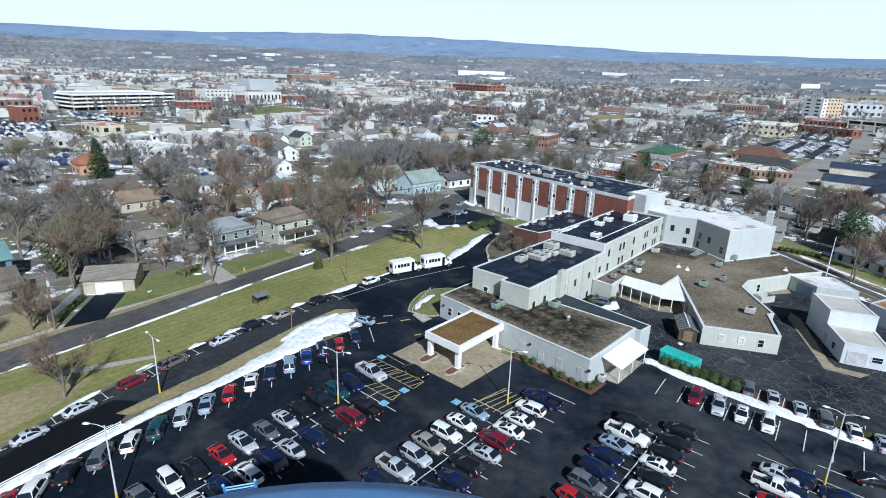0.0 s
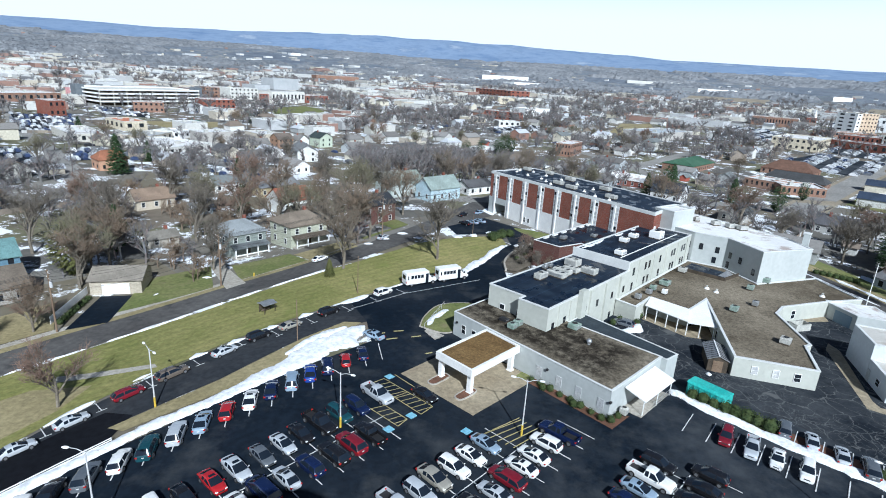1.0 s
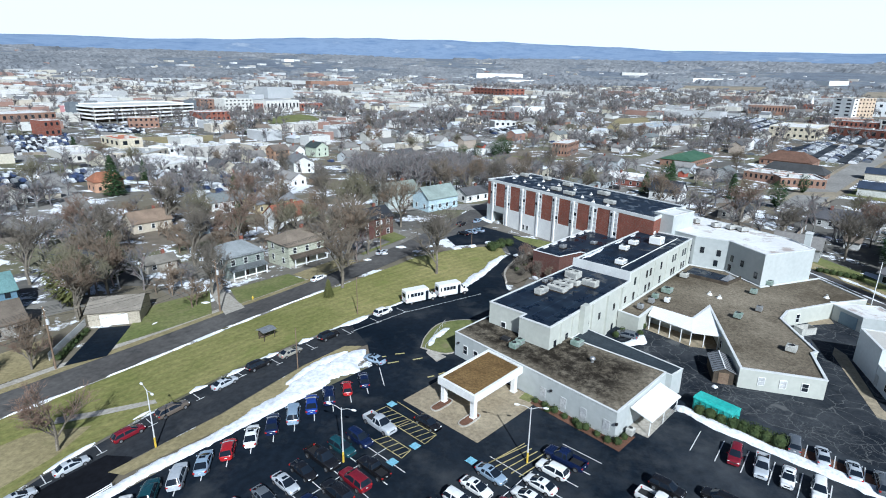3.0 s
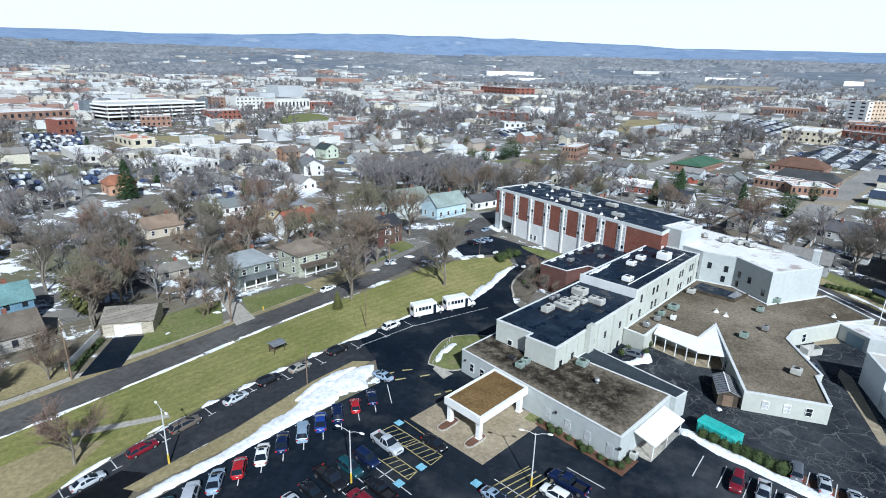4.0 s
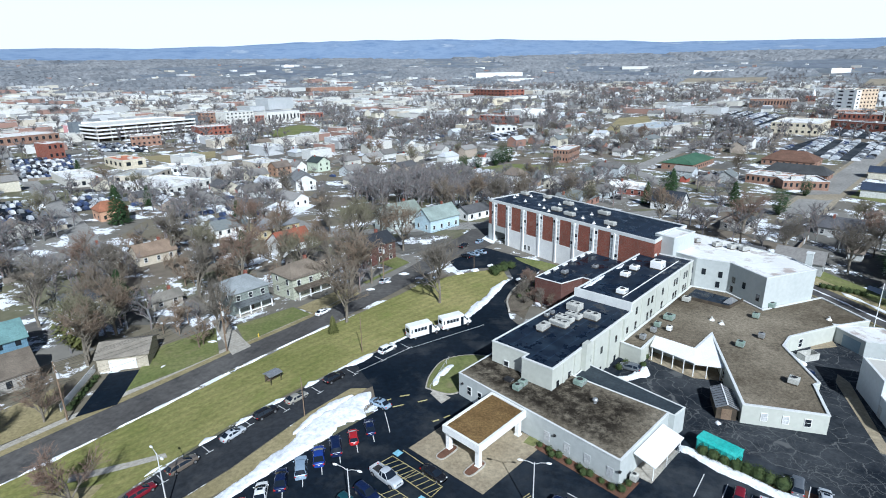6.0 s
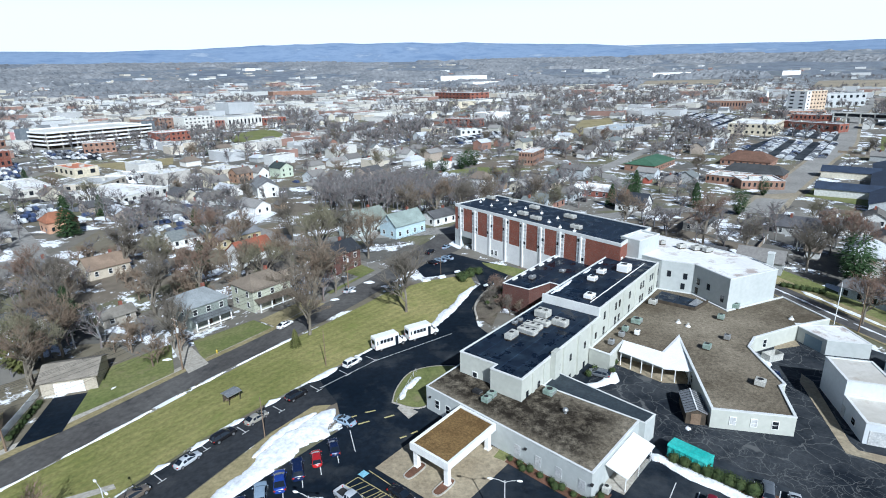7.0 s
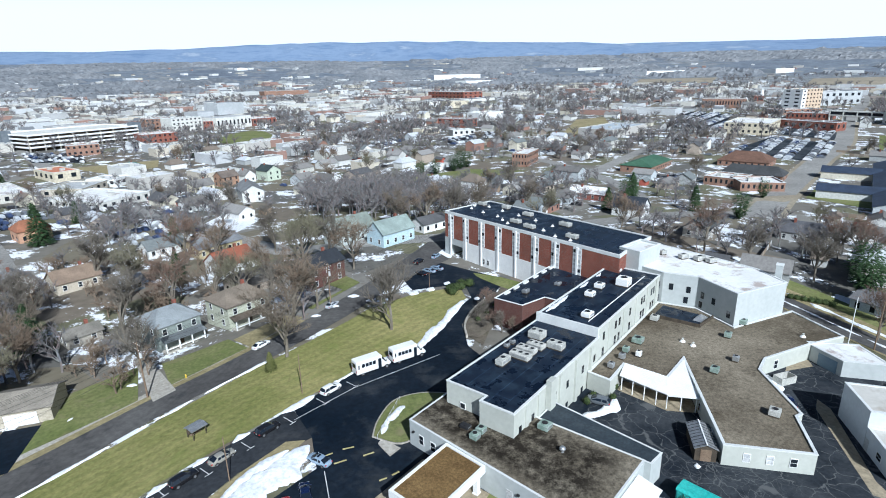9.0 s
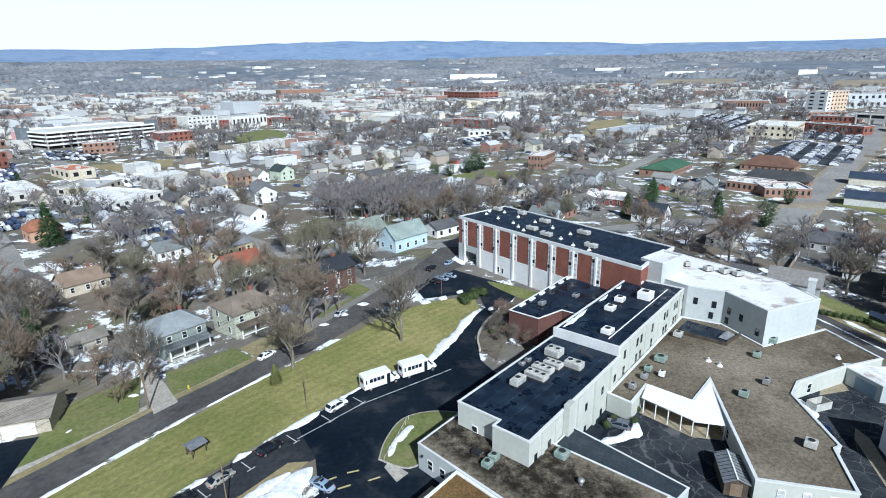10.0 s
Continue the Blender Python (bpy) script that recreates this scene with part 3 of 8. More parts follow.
draped("footpath", ab((-52.4, 45.0), (-51.6, 46.6), (-41, 39.6), (-41.2, 38.2)), CONCRETE, 0.13, "narrow concrete footpath across the lawn", "path")
draped("forecourt", ab((-18.3, 11.6), (-18.4, -1.9), (-4.7, -2.2), (-4.7, 11.6)), TAN_CONCRETE, 0.10, "tan concrete forecourt under the entrance canopy", "pavement")
draped("island_bed", ab((29.9, 29.6), (33, 32.4), (39.8, 35.2), (52, 36.6), (59, 39.5), (62, 36), (62, 28.2), (37.5, 28.2), (28, 24)), BED, 0.12, "brown planted bed between drive and brick wing", "garden bed")


draped("pavement_yard", ab((12, -1.2), (12, -16), (11.5, -31), (10.6, -60), (22, -60), (36, -50), (64, -36), (60, -24), (40, -2)), YARD, 0.085, "old cracked asphalt of the yards", "pavement")


# ---- hospital ----
def flat_building(name, label, poly, z0, zt, wall, roof, coping=None, par=0.45, category="building", thick=0.3, cop_h=0.16, group=""):
    """A block with a flat roof behind a parapet. Returns the thing, its outline and its wall."""
    poly = ccw(poly)
    e = thing(name, label, category, group=group)
    inn = inset(poly, thick)
    w = part("wall", ring(poly, inn, z0, zt - cop_h), wall, e)
    part("roof", prism(inset(poly, thick - 0.01), zt - par - 0.25, zt - par), roof, e)
    part("coping", ring(inset(poly, -0.06), inset(poly, thick + 0.05), zt - cop_h, zt), coping or COPING, e)
    return e, poly, w


low, low_poly, low_wall = flat_building("clinic_building", "single-storey white block clinic with stained gravel roof", ab((-3.2, 15.3), (-6.0, -13.9), (8.2, -14.4), (8.2, 0.5), (10, 15.3)), -0.6, 4.35, WHITE_WALL, GRAVEL_ROOF, par=0.05, thick=0.18, cop_h=0.12)
annex, _, _ = flat_building("clinic_annex", "narrow white annex with a dark membrane roof", ab((8.26, 0.95), (8.26, -15.2), (11.2, -15.6), (13.4, 0.95)), -0.6, 4.15, WHITE_WALL, SLATE_ROOF, par=0.05, thick=0.14, cop_h=0.08)
ts, ts_poly, ts_wall = flat_building("two_storey_wing", "two-storey cream block wing with black roof", ab((1.5, 12.6), (1.5, 5.6), (0, 5.6), (0, 0), (28, 0.3), (28, 12.4)), -0.5, 9.3, CREAM_WALL, BLACK_ROOF, cop_h=0.2, par=0.12, thick=0.2)
ts2, ts2_poly, ts2_wall = flat_building("upper_wing", "taller cream block wing with black roof", ab((28.05, 12.2), (28.05, 0.5), (60.4, 0.8), (60.4, 12.2)), -0.5, 10.7, CREAM_WALL, BLACK_ROOF, cop_h=0.2, par=0.2, thick=0.2)
block, block_poly, block_wall = flat_building("white_wing", "tall white wing with a white membrane roof", [P(62.45, 1.2), (51.1, 136.8), (54.6, 127.5), (67.1, 133.3), (65.3, 141.4), (58.2, 151.3), (50.6, 160.6), (47.2, 155.9), (38.6, 147.6)], -3, 10.2, WHITE_WALL, WHITE_ROOF, par=0.15)
link, _, _ = flat_building("stair_block", "white stair block between the wings", [(37.2, 146.7), (40.5, 142.9), (46.9, 148.6), (43.6, 152.4)], 8.9, 13.9, WHITE_WALL, WHITE_ROOF)
brick, brick_poly, brick_wall = flat_building("brick_wing", "four-storey wing of red brick bays and white piers", ab((62.3, 61), (62.3, 3.0), (69.0, 4.6), (80.0, 6.0), (80.6, 61)), 5.9, 13.7, RED_BRICK, BLACK_ROOF, cop_h=0.75, par=0.22)
# red annex takes the dark brick: its shade is put into the colour
redlow, redlow_poly, _ = flat_building("red_brick_annex", "low red brick annex with a dark roof", ab((37.6, 27.8), (37.6, 21), (44, 19.4), (44, 13.45), (62.2, 13.45), (62.2, 28)), -0.5, 6.3, DARK_BRICK, BLACK_ROOF, TRIM_WHITE, par=0.12, thick=0.2, cop_h=0.1)
wing_pts = [P(25.6, 1.2), P(25.2, -2.9), P(31.7, -2.7), P(31.4, -10.0), P(39.3, -10.2), (36.5, 91.3), (47.6, 89.2), (49.8, 97.6), (50.9, 98.2), (51.3, 110.8), (54.1, 114.5), (64.5, 119.6), (72.6, 122.6), (69.7, 134.4), (54.5, 127.0), (50.9, 136.4), P(62, 1.7)]
wing, wing_poly, wing_wall = flat_building("clinic_wing", "single-storey white wing with brown gravel roof", wing_pts, -1.5, 3.5, CREAM_WALL, WING_ROOF, par=0.22)


# entrance canopy
def build_canopy():
    e = thing("entrance_canopy", "white flat entrance canopy on square piers, tan gravel on top", "canopy")
    poly = ccw(ab((-15.15, 7.95), (-15.45, 1.15), (-4.64, 1.15), (-4.0, 7.95)))
    part("fascia", ring(poly, inset(poly, 0.35), 3.1, 4.2), TRIM_WHITE, e)
    part("soffit", prism(inset(poly, 0.36), 3.12, 3.25), TRIM_WHITE, e)
    part("roof", prism(inset(poly, 0.36), 3.7, 4.02), TAN_ROOF, e, "tan gravel roof")
    for a, b in ((-14.5, 7.3), (-14.7, 1.85), (-5.3, 7.3), (-5.6, 1.85)):
        x, y = P(a, b)
        bm = bmesh.new()
        put_box(bm, -0.33, 0.33, -0.33, 0.33, 0, 2.95, pose(x, y, gz(x, y), 0, 0, 53))
        put_box(bm, -0.42, 0.42, -0.42, 0.42, 0, 0.25, pose(x, y, gz(x, y), 0, 0, 53))
        part("pier", bm, TRIM_WHITE, e)
    return e


build_canopy()


# ---- cars ----
PAINTS = {
    "white": (0.80, 0.80, 0.79), "silver": (0.58, 0.61, 0.65), "grey": (0.15, 0.165, 0.185), "black": (0.012, 0.012, 0.014),
    "navy": (0.012, 0.022, 0.075), "blue": (0.02, 0.05, 0.26), "pale blue": (0.34, 0.44, 0.56), "red": (0.38, 0.018, 0.022),
    "dark red": (0.17, 0.012, 0.022), "tan": (0.38, 0.36, 0.31), "teal": (0.015, 0.06, 0.075), "brown": (0.17, 0.14, 0.115)}
paint_mats = {}


def paint(colour):
    if colour not in paint_mats:
        m, nt, b = material("car_paint_" + colour.replace(" ", "_"), 0.25, 0.25 if colour in ("silver", "grey", "pale blue", "tan", "brown", "navy") else 0.0, 0.5)
        b.inputs["Coat Weight"].default_value, b.inputs["Coat Roughness"].default_value = 0.45, 0.05
        c = PAINTS[colour]
        n = noise_node(nt, 2.5, texcoord(nt, "Object"), 5)
        nt.links.new(ramp(nt, n, [(0.3, tuple(v * 0.88 for v in c)), (0.7, tuple(min(1, v * 1.05) for v in c))]), b.inputs["Base Color"])
        paint_mats[colour] = m
    return paint_mats[colour]


def loft(rows, bm=None):
    """Skin through closed rows of as many points, capped at both ends."""
    bm = bm or bmesh.new()
    vs = [[bm.verts.new(p) for p in r] for r in rows]
    n = len(rows[0])
    for p, q in zip(vs, vs[1:]):
        for i in range(n):
            bm.faces.new((p[i], p[(i + 1) % n], q[(i + 1) % n], q[i]))
    bm.faces.new(vs[0][::-1])
    bm.faces.new(vs[-1])
    bmesh.ops.recalc_face_normals(bm, faces=bm.faces[:])
    return bm


def hull_row(x, w, zb, zs, zt):
    half = [(w * 0.80, zb), (w * 0.95, zb + 0.10), (w, zb * 0.55 + zs * 0.45), (w * 0.99, zs - 0.16), (w * 0.955, zs - 0.04), (w * 0.86, (zs + zt) * 0.5 + 0.015), (w * 0.62, zt + 0.012), (w * 0.3, zt + 0.035)]
    return [(x, y, z) for y, z in half] + [(x, -y, z) for y, z in half[::-1]]


# length, half width, belt, hood, deck, cabin (rear base, rear top, front top, front base), roof height
CAR_KINDS = {
    "sedan": (4.75, 0.91, 0.93, 0.92, 1.02, (-1.98, -1.10, 0.25, 1.22), 1.46),
    "hatchback": (4.2, 0.88, 0.96, 0.94, 1.02, (-2.02, -1.55, 0.30, 1.18), 1.52),
    "suv": (4.7, 0.94, 1.06, 1.06, 1.12, (-2.26, -1.92, 0.30, 1.10), 1.74),
    "wagon": (4.85, 0.92, 0.98, 0.95, 1.02, (-2.34, -1.85, 0.40, 1.28), 1.56),
    "van": (5.0, 0.98, 1.08, 1.02, 1.1, (-2.40, -2.15, 0.70, 1.75), 1.78),
    "pickup": (5.7, 0.98, 1.10, 1.10, 1.12, (-0.66, -0.48, 0.66, 1.35), 1.86)}
car_cache = {}


def build_car(kind, colour):
    length, w, belt, hood, deck, (c0, c1, c2, c3), top = CAR_KINDS[kind]
    h = length / 2
    e = thing("car" if kind != "pickup" else "pickup_truck", f"parked {colour} {kind.replace('suv', 'sport utility car')} on dark asphalt", "car")
    blunt = 0.10 if kind in ("pickup", "van", "suv") else 0.0

    def station(x):
        s = x / h
        k = 1 - (0.20 - blunt) * abs(s) ** 7 - 0.035 * s * s
        if x > c3:  # hood, falling to the nose
            t = (x - c3) / (h - c3)
            zt = hood + 0.05 - (0.20 - blunt) * t * t - 0.30 * max(0.0, (t - 0.80) / 0.20) ** 2
            zs = min(belt, zt - 0.03 - 0.05 * t)
        elif x < c0 + 0.3:  # boot lid
            t = (c0 + 0.3 - x) / max(0.05, c0 + 0.3 + h)
            zt = deck + 0.02 - 0.05 * t - 0.18 * max(0.0, (t - 0.7) / 0.3) ** 2
            zs = min(belt + 0.04, zt - 0.02)
        else:
            zt, zs = belt + 0.05, belt
        zb = 0.20 + 0.14 * max(0.0, (abs(s) - 0.86) / 0.14) ** 1.5
        return hull_row(x, w * k, zb, zs, zt)
    xs = sorted({-h, -h + 0.05, -h + 0.16, -h + 0.40, max(-h + 0.5, c0 + 0.3), -0.55, 0.3, c3, c3 + (h - c3) * 0.4, c3 + (h - c3) * 0.7, h - 0.24, h - 0.12, h - 0.04, h})
    bm = loft([station(x) for x in xs])
    if kind == "pickup":  # open load bed
        bmesh.ops.delete(bm, geom=[f for f in bm.faces if f.normal.z > 0.7 and f.calc_center_median().x < -0.7 and f.calc_center_median().z > 0.9], context="FACES_ONLY")
    part("body", bm, paint(colour), e, smooth_shade=True)
    if kind == "pickup":
        part("load_bed", boxed(-h + 0.15, -0.72, -w * 0.86, w * 0.86, 0.6, 0.68), BLACK_TRIM, e)
        for s in (-1, 1):
            part("bed_rail", boxed(-h + 0.1, -0.65, s * w * 0.86 - 0.06, s * w * 0.86 + 0.06, 0.68, deck + 0.02), paint(colour), e)
        part("tailgate", boxed(-h + 0.02, -h + 0.12, -w * 0.84, w * 0.84, 0.55, deck), paint(colour), e)

    # cabin: one skin, shared out between glass and painted frame
    def cab(x, zt, bow):
        lean = w * 0.95 - (zt - belt) * 0.34
        low = zt < belt + 0.1
        dz = 0.0 if low else 0.11
        half = [(w * 0.955, belt - 0.06, 0), (lean + dz * 0.30, zt - dz, 0), (lean - 0.07, zt + 0.015, 0), (lean * 0.55, zt + 0.05, bow * 0.7), (0.0, zt + 0.062, bow)]
        pts = [(x + b, y, z) for y, z, b in half]
        return pts + [(px, -y, z) for px, y, z in pts[3::-1]]
    cb = (c1 + c2) / 2 - 0.05
    skin = [cab(c0, belt + 0.02, -0.10), cab(c1, top - 0.09, -0.06), cab(c1 + 0.28, top - 0.05, 0), cab(cb - 0.07, top - 0.03, 0), cab(cb + 0.07, top - 0.03, 0), cab(c2 - 0.28, top - 0.05, 0), cab(c2, top - 0.09, 0.06), cab(c3, belt + 0.02, 0.16)]
    glass_f, frame_f = [], []
    for u in range(7):
        for v in range(8):
            k = u * 9 + v
            q = (k, k + 1, k + 10, k + 9)
            solid = v in (1, 6) or (2 <= v <= 5 and 1 <= u <= 5) or (v in (0, 7) and u in (0, 3) and not (u == 0 and kind in ("suv", "wagon", "van")))
            (frame_f if solid else glass_f).append(q)
    flat = [p for r in skin for p in r]
    for nm, fs, mat in (("cabin_glass", glass_f, CAR_GLASS), ("roof_panel", frame_f, paint(colour))):
        bm = bmesh.new()
        vs = {i: bm.verts.new(flat[i]) for q in fs for i in q}
        for q in fs:
            bm.faces.new([vs[i] for i in q])
        bmesh.ops.recalc_face_normals(bm, faces=bm.faces[:])
        up_face = max(bm.faces, key=lambda f: abs(f.normal.z))
        if nm == "roof_panel" and up_face.normal.z < 0:
            bmesh.ops.reverse_faces(bm, faces=bm.faces[:])
        part(nm, bm, mat, e, smooth_shade=True)
    if kind == "sedan" and colour in ("silver", "white", "pale blue", "red"):
        part("sunroof", boxed(cb + 0.15, cb + 0.62, -0.40, 0.40, top - 0.0, top + 0.045, 0.02), CAR_GLASS, e, "dark glass sunroof")
    part("cabin_floor", boxed(c0 + 0.1, c3 - 0.1, -w * 0.9, w * 0.9, belt - 0.1, belt + 0.0), BLACK_TRIM, e)
    r = 0.33 if kind in ("sedan", "hatchback", "wagon") else 0.38
    wx = h - 0.88
    first = None
    for x in (-wx, wx):
        for s in (-1, 1):
            if first is None:
                bm = bmesh.new()
                tube(bm, (0, -0.11, 0), (0, 0.11, 0), r, n=14)
                first = part("tyre", bm, TYRE, e)
                first.matrix_local = pose(x, s * (w - 0.09), r)
                bm = bmesh.new()
                tube(bm, (0, -0.118, 0), (0, 0.118, 0), r * 0.62, n=10)
                rim = part("rim", bm, RIM, first)
            else:
                o = again("tyre", first, e, pose(x, s * (w - 0.09), r))
                again("rim", rim, o, Matrix.Identity(4))
    for s in (-1, 1):
        bm = boxed(h - 0.30, h - 0.04, s * w * 0.66 - 0.17, s * w * 0.66 + 0.17, hood - 0.34, hood - 0.20, 0.03)
        part("headlight", bm, LAMP_CLEAR, e)
        bm = boxed(-h - 0.015, -h + 0.22, s * w * 0.76 - 0.14, s * w * 0.76 + 0.14, deck - 0.34, deck - 0.14, 0.03)
        part("taillight", bm, LAMP_RED, e)
        part("wing_mirror", boxed(c3 - 0.25, c3 - 0.1, s * (w + 0.08) - 0.09, s * (w + 0.08) + 0.09, belt, belt + 0.14, 0.03), paint(colour), e)
    part("grille", boxed(h - 0.06, h + 0.012, -w * 0.42, w * 0.42, hood - 0.42, hood - 0.26, 0.02), BLACK_TRIM, e)
    part("number_plate", boxed(-h - 0.02, -h + 0.05, -0.15, 0.15, deck - 0.40, deck - 0.27), BLIND, e)
    return e


def park(kind, colour, a, b, turn, group):
    """A car at a place on the site, its nose turned by so many degrees from the hospital's long axis."""
    p = PV(a, b, 0.09)
    x, y = P(a, b)
    d = Vector((math.cos(A53 + radians(turn)), math.sin(A53 + radians(turn))))
    rise = gz(x + d.x * 1.5, y + d.y * 1.5) - gz(x - d.x * 1.5, y - d.y * 1.5)
    side = gz(x - d.y, y + d.x) - gz(x + d.y, y - d.x)
    m = Matrix.Translation(p) @ pose(0, 0, 0, 0, 0, 53 + turn) @ pose(0, 0, 0, math.degrees(math.atan2(side, 2)), -math.degrees(math.atan2(rise, 3)), 0) @ Matrix.Scale(0.9, 4)
    key = (kind, colour)
    if key in car_cache:
        e = copy_thing(car_cache[key], m)
    else:
        e = car_cache[key] = build_car(kind, colour)
        e.matrix_basis = m
    tagged(e, group=group)
    return e


W, SI, GR, BK, NV, BL, PB, RD, DR, TN, TL, BR = "white", "silver", "grey", "black", "navy", "blue", "pale blue", "red", "dark red", "tan", "teal", "brown"
SE, HB, SU, WG, VN, PU = "sedan", "hatchback", "suv", "wagon", "van", "pickup"


def row(cars, a0, b0, da, db, turn, group):
    """Cars side by side from (a0, b0); None leaves a stall empty."""
    rnd = random.Random(int(a0 * 10 + b0))
    for i, c in enumerate(cars):
        if c:
            park(*c, a0 + da * i + rnd.uniform(-0.15, 0.15), b0 + db * i + rnd.uniform(-0.25, 0.25), turn + rnd.uniform(-2, 2), group)


row([(SE, RD), (SU, W), (SE, BK), (SU, GR), (SU, W), (SU, TL), (SU, SI), (SE, PB), (HB, RD), (SE, W), (SE, NV), (SU, PB), (SE, BL), (SU, NV), (HB, RD), (SE, NV)], -64.5, 18.0, 3.02, 0.08, 55, "cars beside the snow bank")
row([(SE, GR), (SU, W), (SE, BK), (SE, RD), (SE, SI), (SE, GR), (SE, SI), (SE, BK), (PU, BK), (SU, TL)], -55.3, 7.6, 2.72, 0.15, -90, "cars in the inner rows")
row([(SE, W), (SU, NV), (HB, W), (VN, NV), (SE, SI), (SU, NV), (SU, BK), (SU, DR), (PU, BK)], -52.2, 3.0, 2.7, 0.07, 90, "cars in the inner rows")
row([(SU, NV), (PU, SI)], -28.2, 8.7, 3.5, 0.5, -90, "cars in the inner rows")
park(SE, BK, -20.1, 5.0, -90, "cars in the inner rows")
row([(SE, NV), (SE, NV), (PU, SI), (SU, SI), (SE, TN), (SU, W), (SE, W), (SE, PB)], -41.2, -7.2, 2.72, 0.04, -90, "cars in the middle rows")
row([(SE, NV), (SE, NV), (SU, BK), (SE, SI), (WG, DR), (SE, W), (SE, W), (SU, W), (PU, NV)], -35.8, -12.6, 2.72, 0.14, 90, "cars in the middle rows")
row([(SE, NV), (HB, RD), (SU, GR), (SU, NV), (SE, NV), (SE, PB), (PU, W), (SU, BK)], -29.4, -23.1, 2.7, 0.1, -90, "cars in the far rows")
row([(SE, SI), (SU, W), (SE, BK), (SE, W), (SE, BK), (SE, BK), (SU, BK)], -23.8, -28.0, 2.62, 0.18, 90, "cars in the far rows")
row([(SU, DR), (PU, SI), (SE, W), (SU, W)], 1.0, -26.0, 0.05, -2.85, 190, "cars beside the planted bank")
row([(SU, GR), (SE, SI), (SE, SI), (WG, GR), (SE, W), (SE, SI)], 8.6, -31.0, -0.45, -2.95, 12, "cars in the lower yard")
row([(PU, W), (SE, SI)], -11.0, -37.6, 2.7, 0.0, -90, "cars in the end rows")
row([(SE, RD), (SE, NV), (SU, NV)], -13.5, -38.5, 2.8, -0.2, 90, "cars in the end rows")
park(SE, NV, -8.0, -43.0, 90, "cars in the end rows")
park(SE, BK, -2.4, -45.4, -60, "cars in the end rows")
park(SE, PB, -14.0, 22.6, 96, "cars beside the snow bank")
for kind, colour, a, b in ((SE, SI, -59.2, 30.1), (SE, SI, -53.5, 31.5), (WG, DR, -46.7, 32.8), (WG, BR, -40.8, 33.5), (SE, SI, -33.0, 34.1), (SU, BK, -27.1, 34.8), (SE, TN, -21.7, 34.4), (SU, BK, -14.1, 34.5), (SU, W, -1.0, 35.4)):
    park(kind, colour, a, b, 4 if a < -30 else 1, "cars parked along the lane")


# ---- trees ----
def limb_mesh(seed, height, spread, levels, kids, sides, twig_r):
    """Vertices and faces of a bare tree: limbs first, then twigs as thin slips."""
    rnd = random.Random(seed)
    lv, lf, tv, tf = [], [], [], []

    def seg(p, q, r0, r1, n):
        m = (q - p).to_track_quat("Z", "Y").to_matrix()
        k = len(lv)
        for c, r in ((p, r0), (q, r1)):
            for i in range(n):
                lv.append(tuple(c + m @ Vector((math.cos(i * TAU / n) * r, math.sin(i * TAU / n) * r, 0))))
        for i in range(n):
            lf.append((k + i, k + (i + 1) % n, k + n + (i + 1) % n, k + n + i))

    def slip(p, q, r):
        d = (q - p)
        s = d.cross(Vector((rnd.uniform(-1, 1), rnd.uniform(-1, 1), rnd.uniform(-1, 1)))).normalized() * r
        k = len(tv)
        tv.extend((tuple(p - s), tuple(p + s), tuple(q)))
        tf.append((k, k + 1, k + 2))

    def grow(p, d, length, r, lev):
        q = p + d * length
        n = sides if lev == 0 else max(3, sides - lev)
        if lev < levels - 1:
            mid = p + d * length * 0.5 + Vector((rnd.uniform(-1, 1), rnd.uniform(-1, 1), 0)) * length * 0.06
            seg(p, mid, r, r * 0.82, n)
            seg(mid, q, r * 0.82, r * 0.62, n)
        else:
            slip(p, q, max(twig_r, r))
        if lev == levels:
            return
        for i in range(kids[lev]):
            t = rnd.uniform(0.35, 1.0) if i else 1.0
            base = p + d * length * t
            axis = Vector((rnd.uniform(-1, 1), rnd.uniform(-1, 1), rnd.uniform(-0.3, 0.3)))
            nd = (d + axis.normalized() * rnd.uniform(0.45, 1.0) * spread + Vector((0, 0, 0.12))).normalized()
            grow(base, nd, length * rnd.uniform(0.50, 0.78), r * 0.55, lev + 1)

    grow(Vector((0, 0, 0)), Vector((rnd.uniform(-0.05, 0.05), rnd.uniform(-0.05, 0.05), 1)), height * 0.34, height * 0.017, 0)
    return lv, lf, tv, tf


def raw(name, v, f, mat, parent=None):
    me = bpy.data.meshes.new(name)
    me.from_pydata(v, [], f)
    me.materials.append(mat)
    ob = new(name, me)
    ob.parent = parent
    return ob


BIG = [limb_mesh(s, 1.3, sp, 5, (6, 5, 5, 5, 7), 6, 0.0017) for s, sp in ((1, 1.0), (2, 1.15), (3, 0.9))]
tree_cache = {}


def bare_tree(x, y, h, kind, label="bare grey-brown deciduous tree in winter", group="bare trees of the neighbourhood"):
    m = pose(x, y, gz(x, y) - 0.1, 0, 0, (x * 37 + y * 17) % 360) @ Matrix.Scale(h, 4)
    if kind in tree_cache:
        e = copy_thing(tree_cache[kind], Matrix.Identity(4))
    else:
        e = tree_cache[kind] = thing("tree", label, "tree", group=group)
        lv, lf, tv, tf = BIG[kind]
        raw("trunk", lv, lf, BARK, e)
        raw("crown", tv, tf, TWIG, e)
    e.matrix_basis = m
    return e


SMALL = [limb_mesh(10 + s, 1.25, 1.1, 3, (6, 7, 11), 4, 0.0040) for s in range(4)]
TINY = [limb_mesh(20 + s, 1.2, 1.2, 2, (8, 11), 3, 0.010) for s in range(4)]


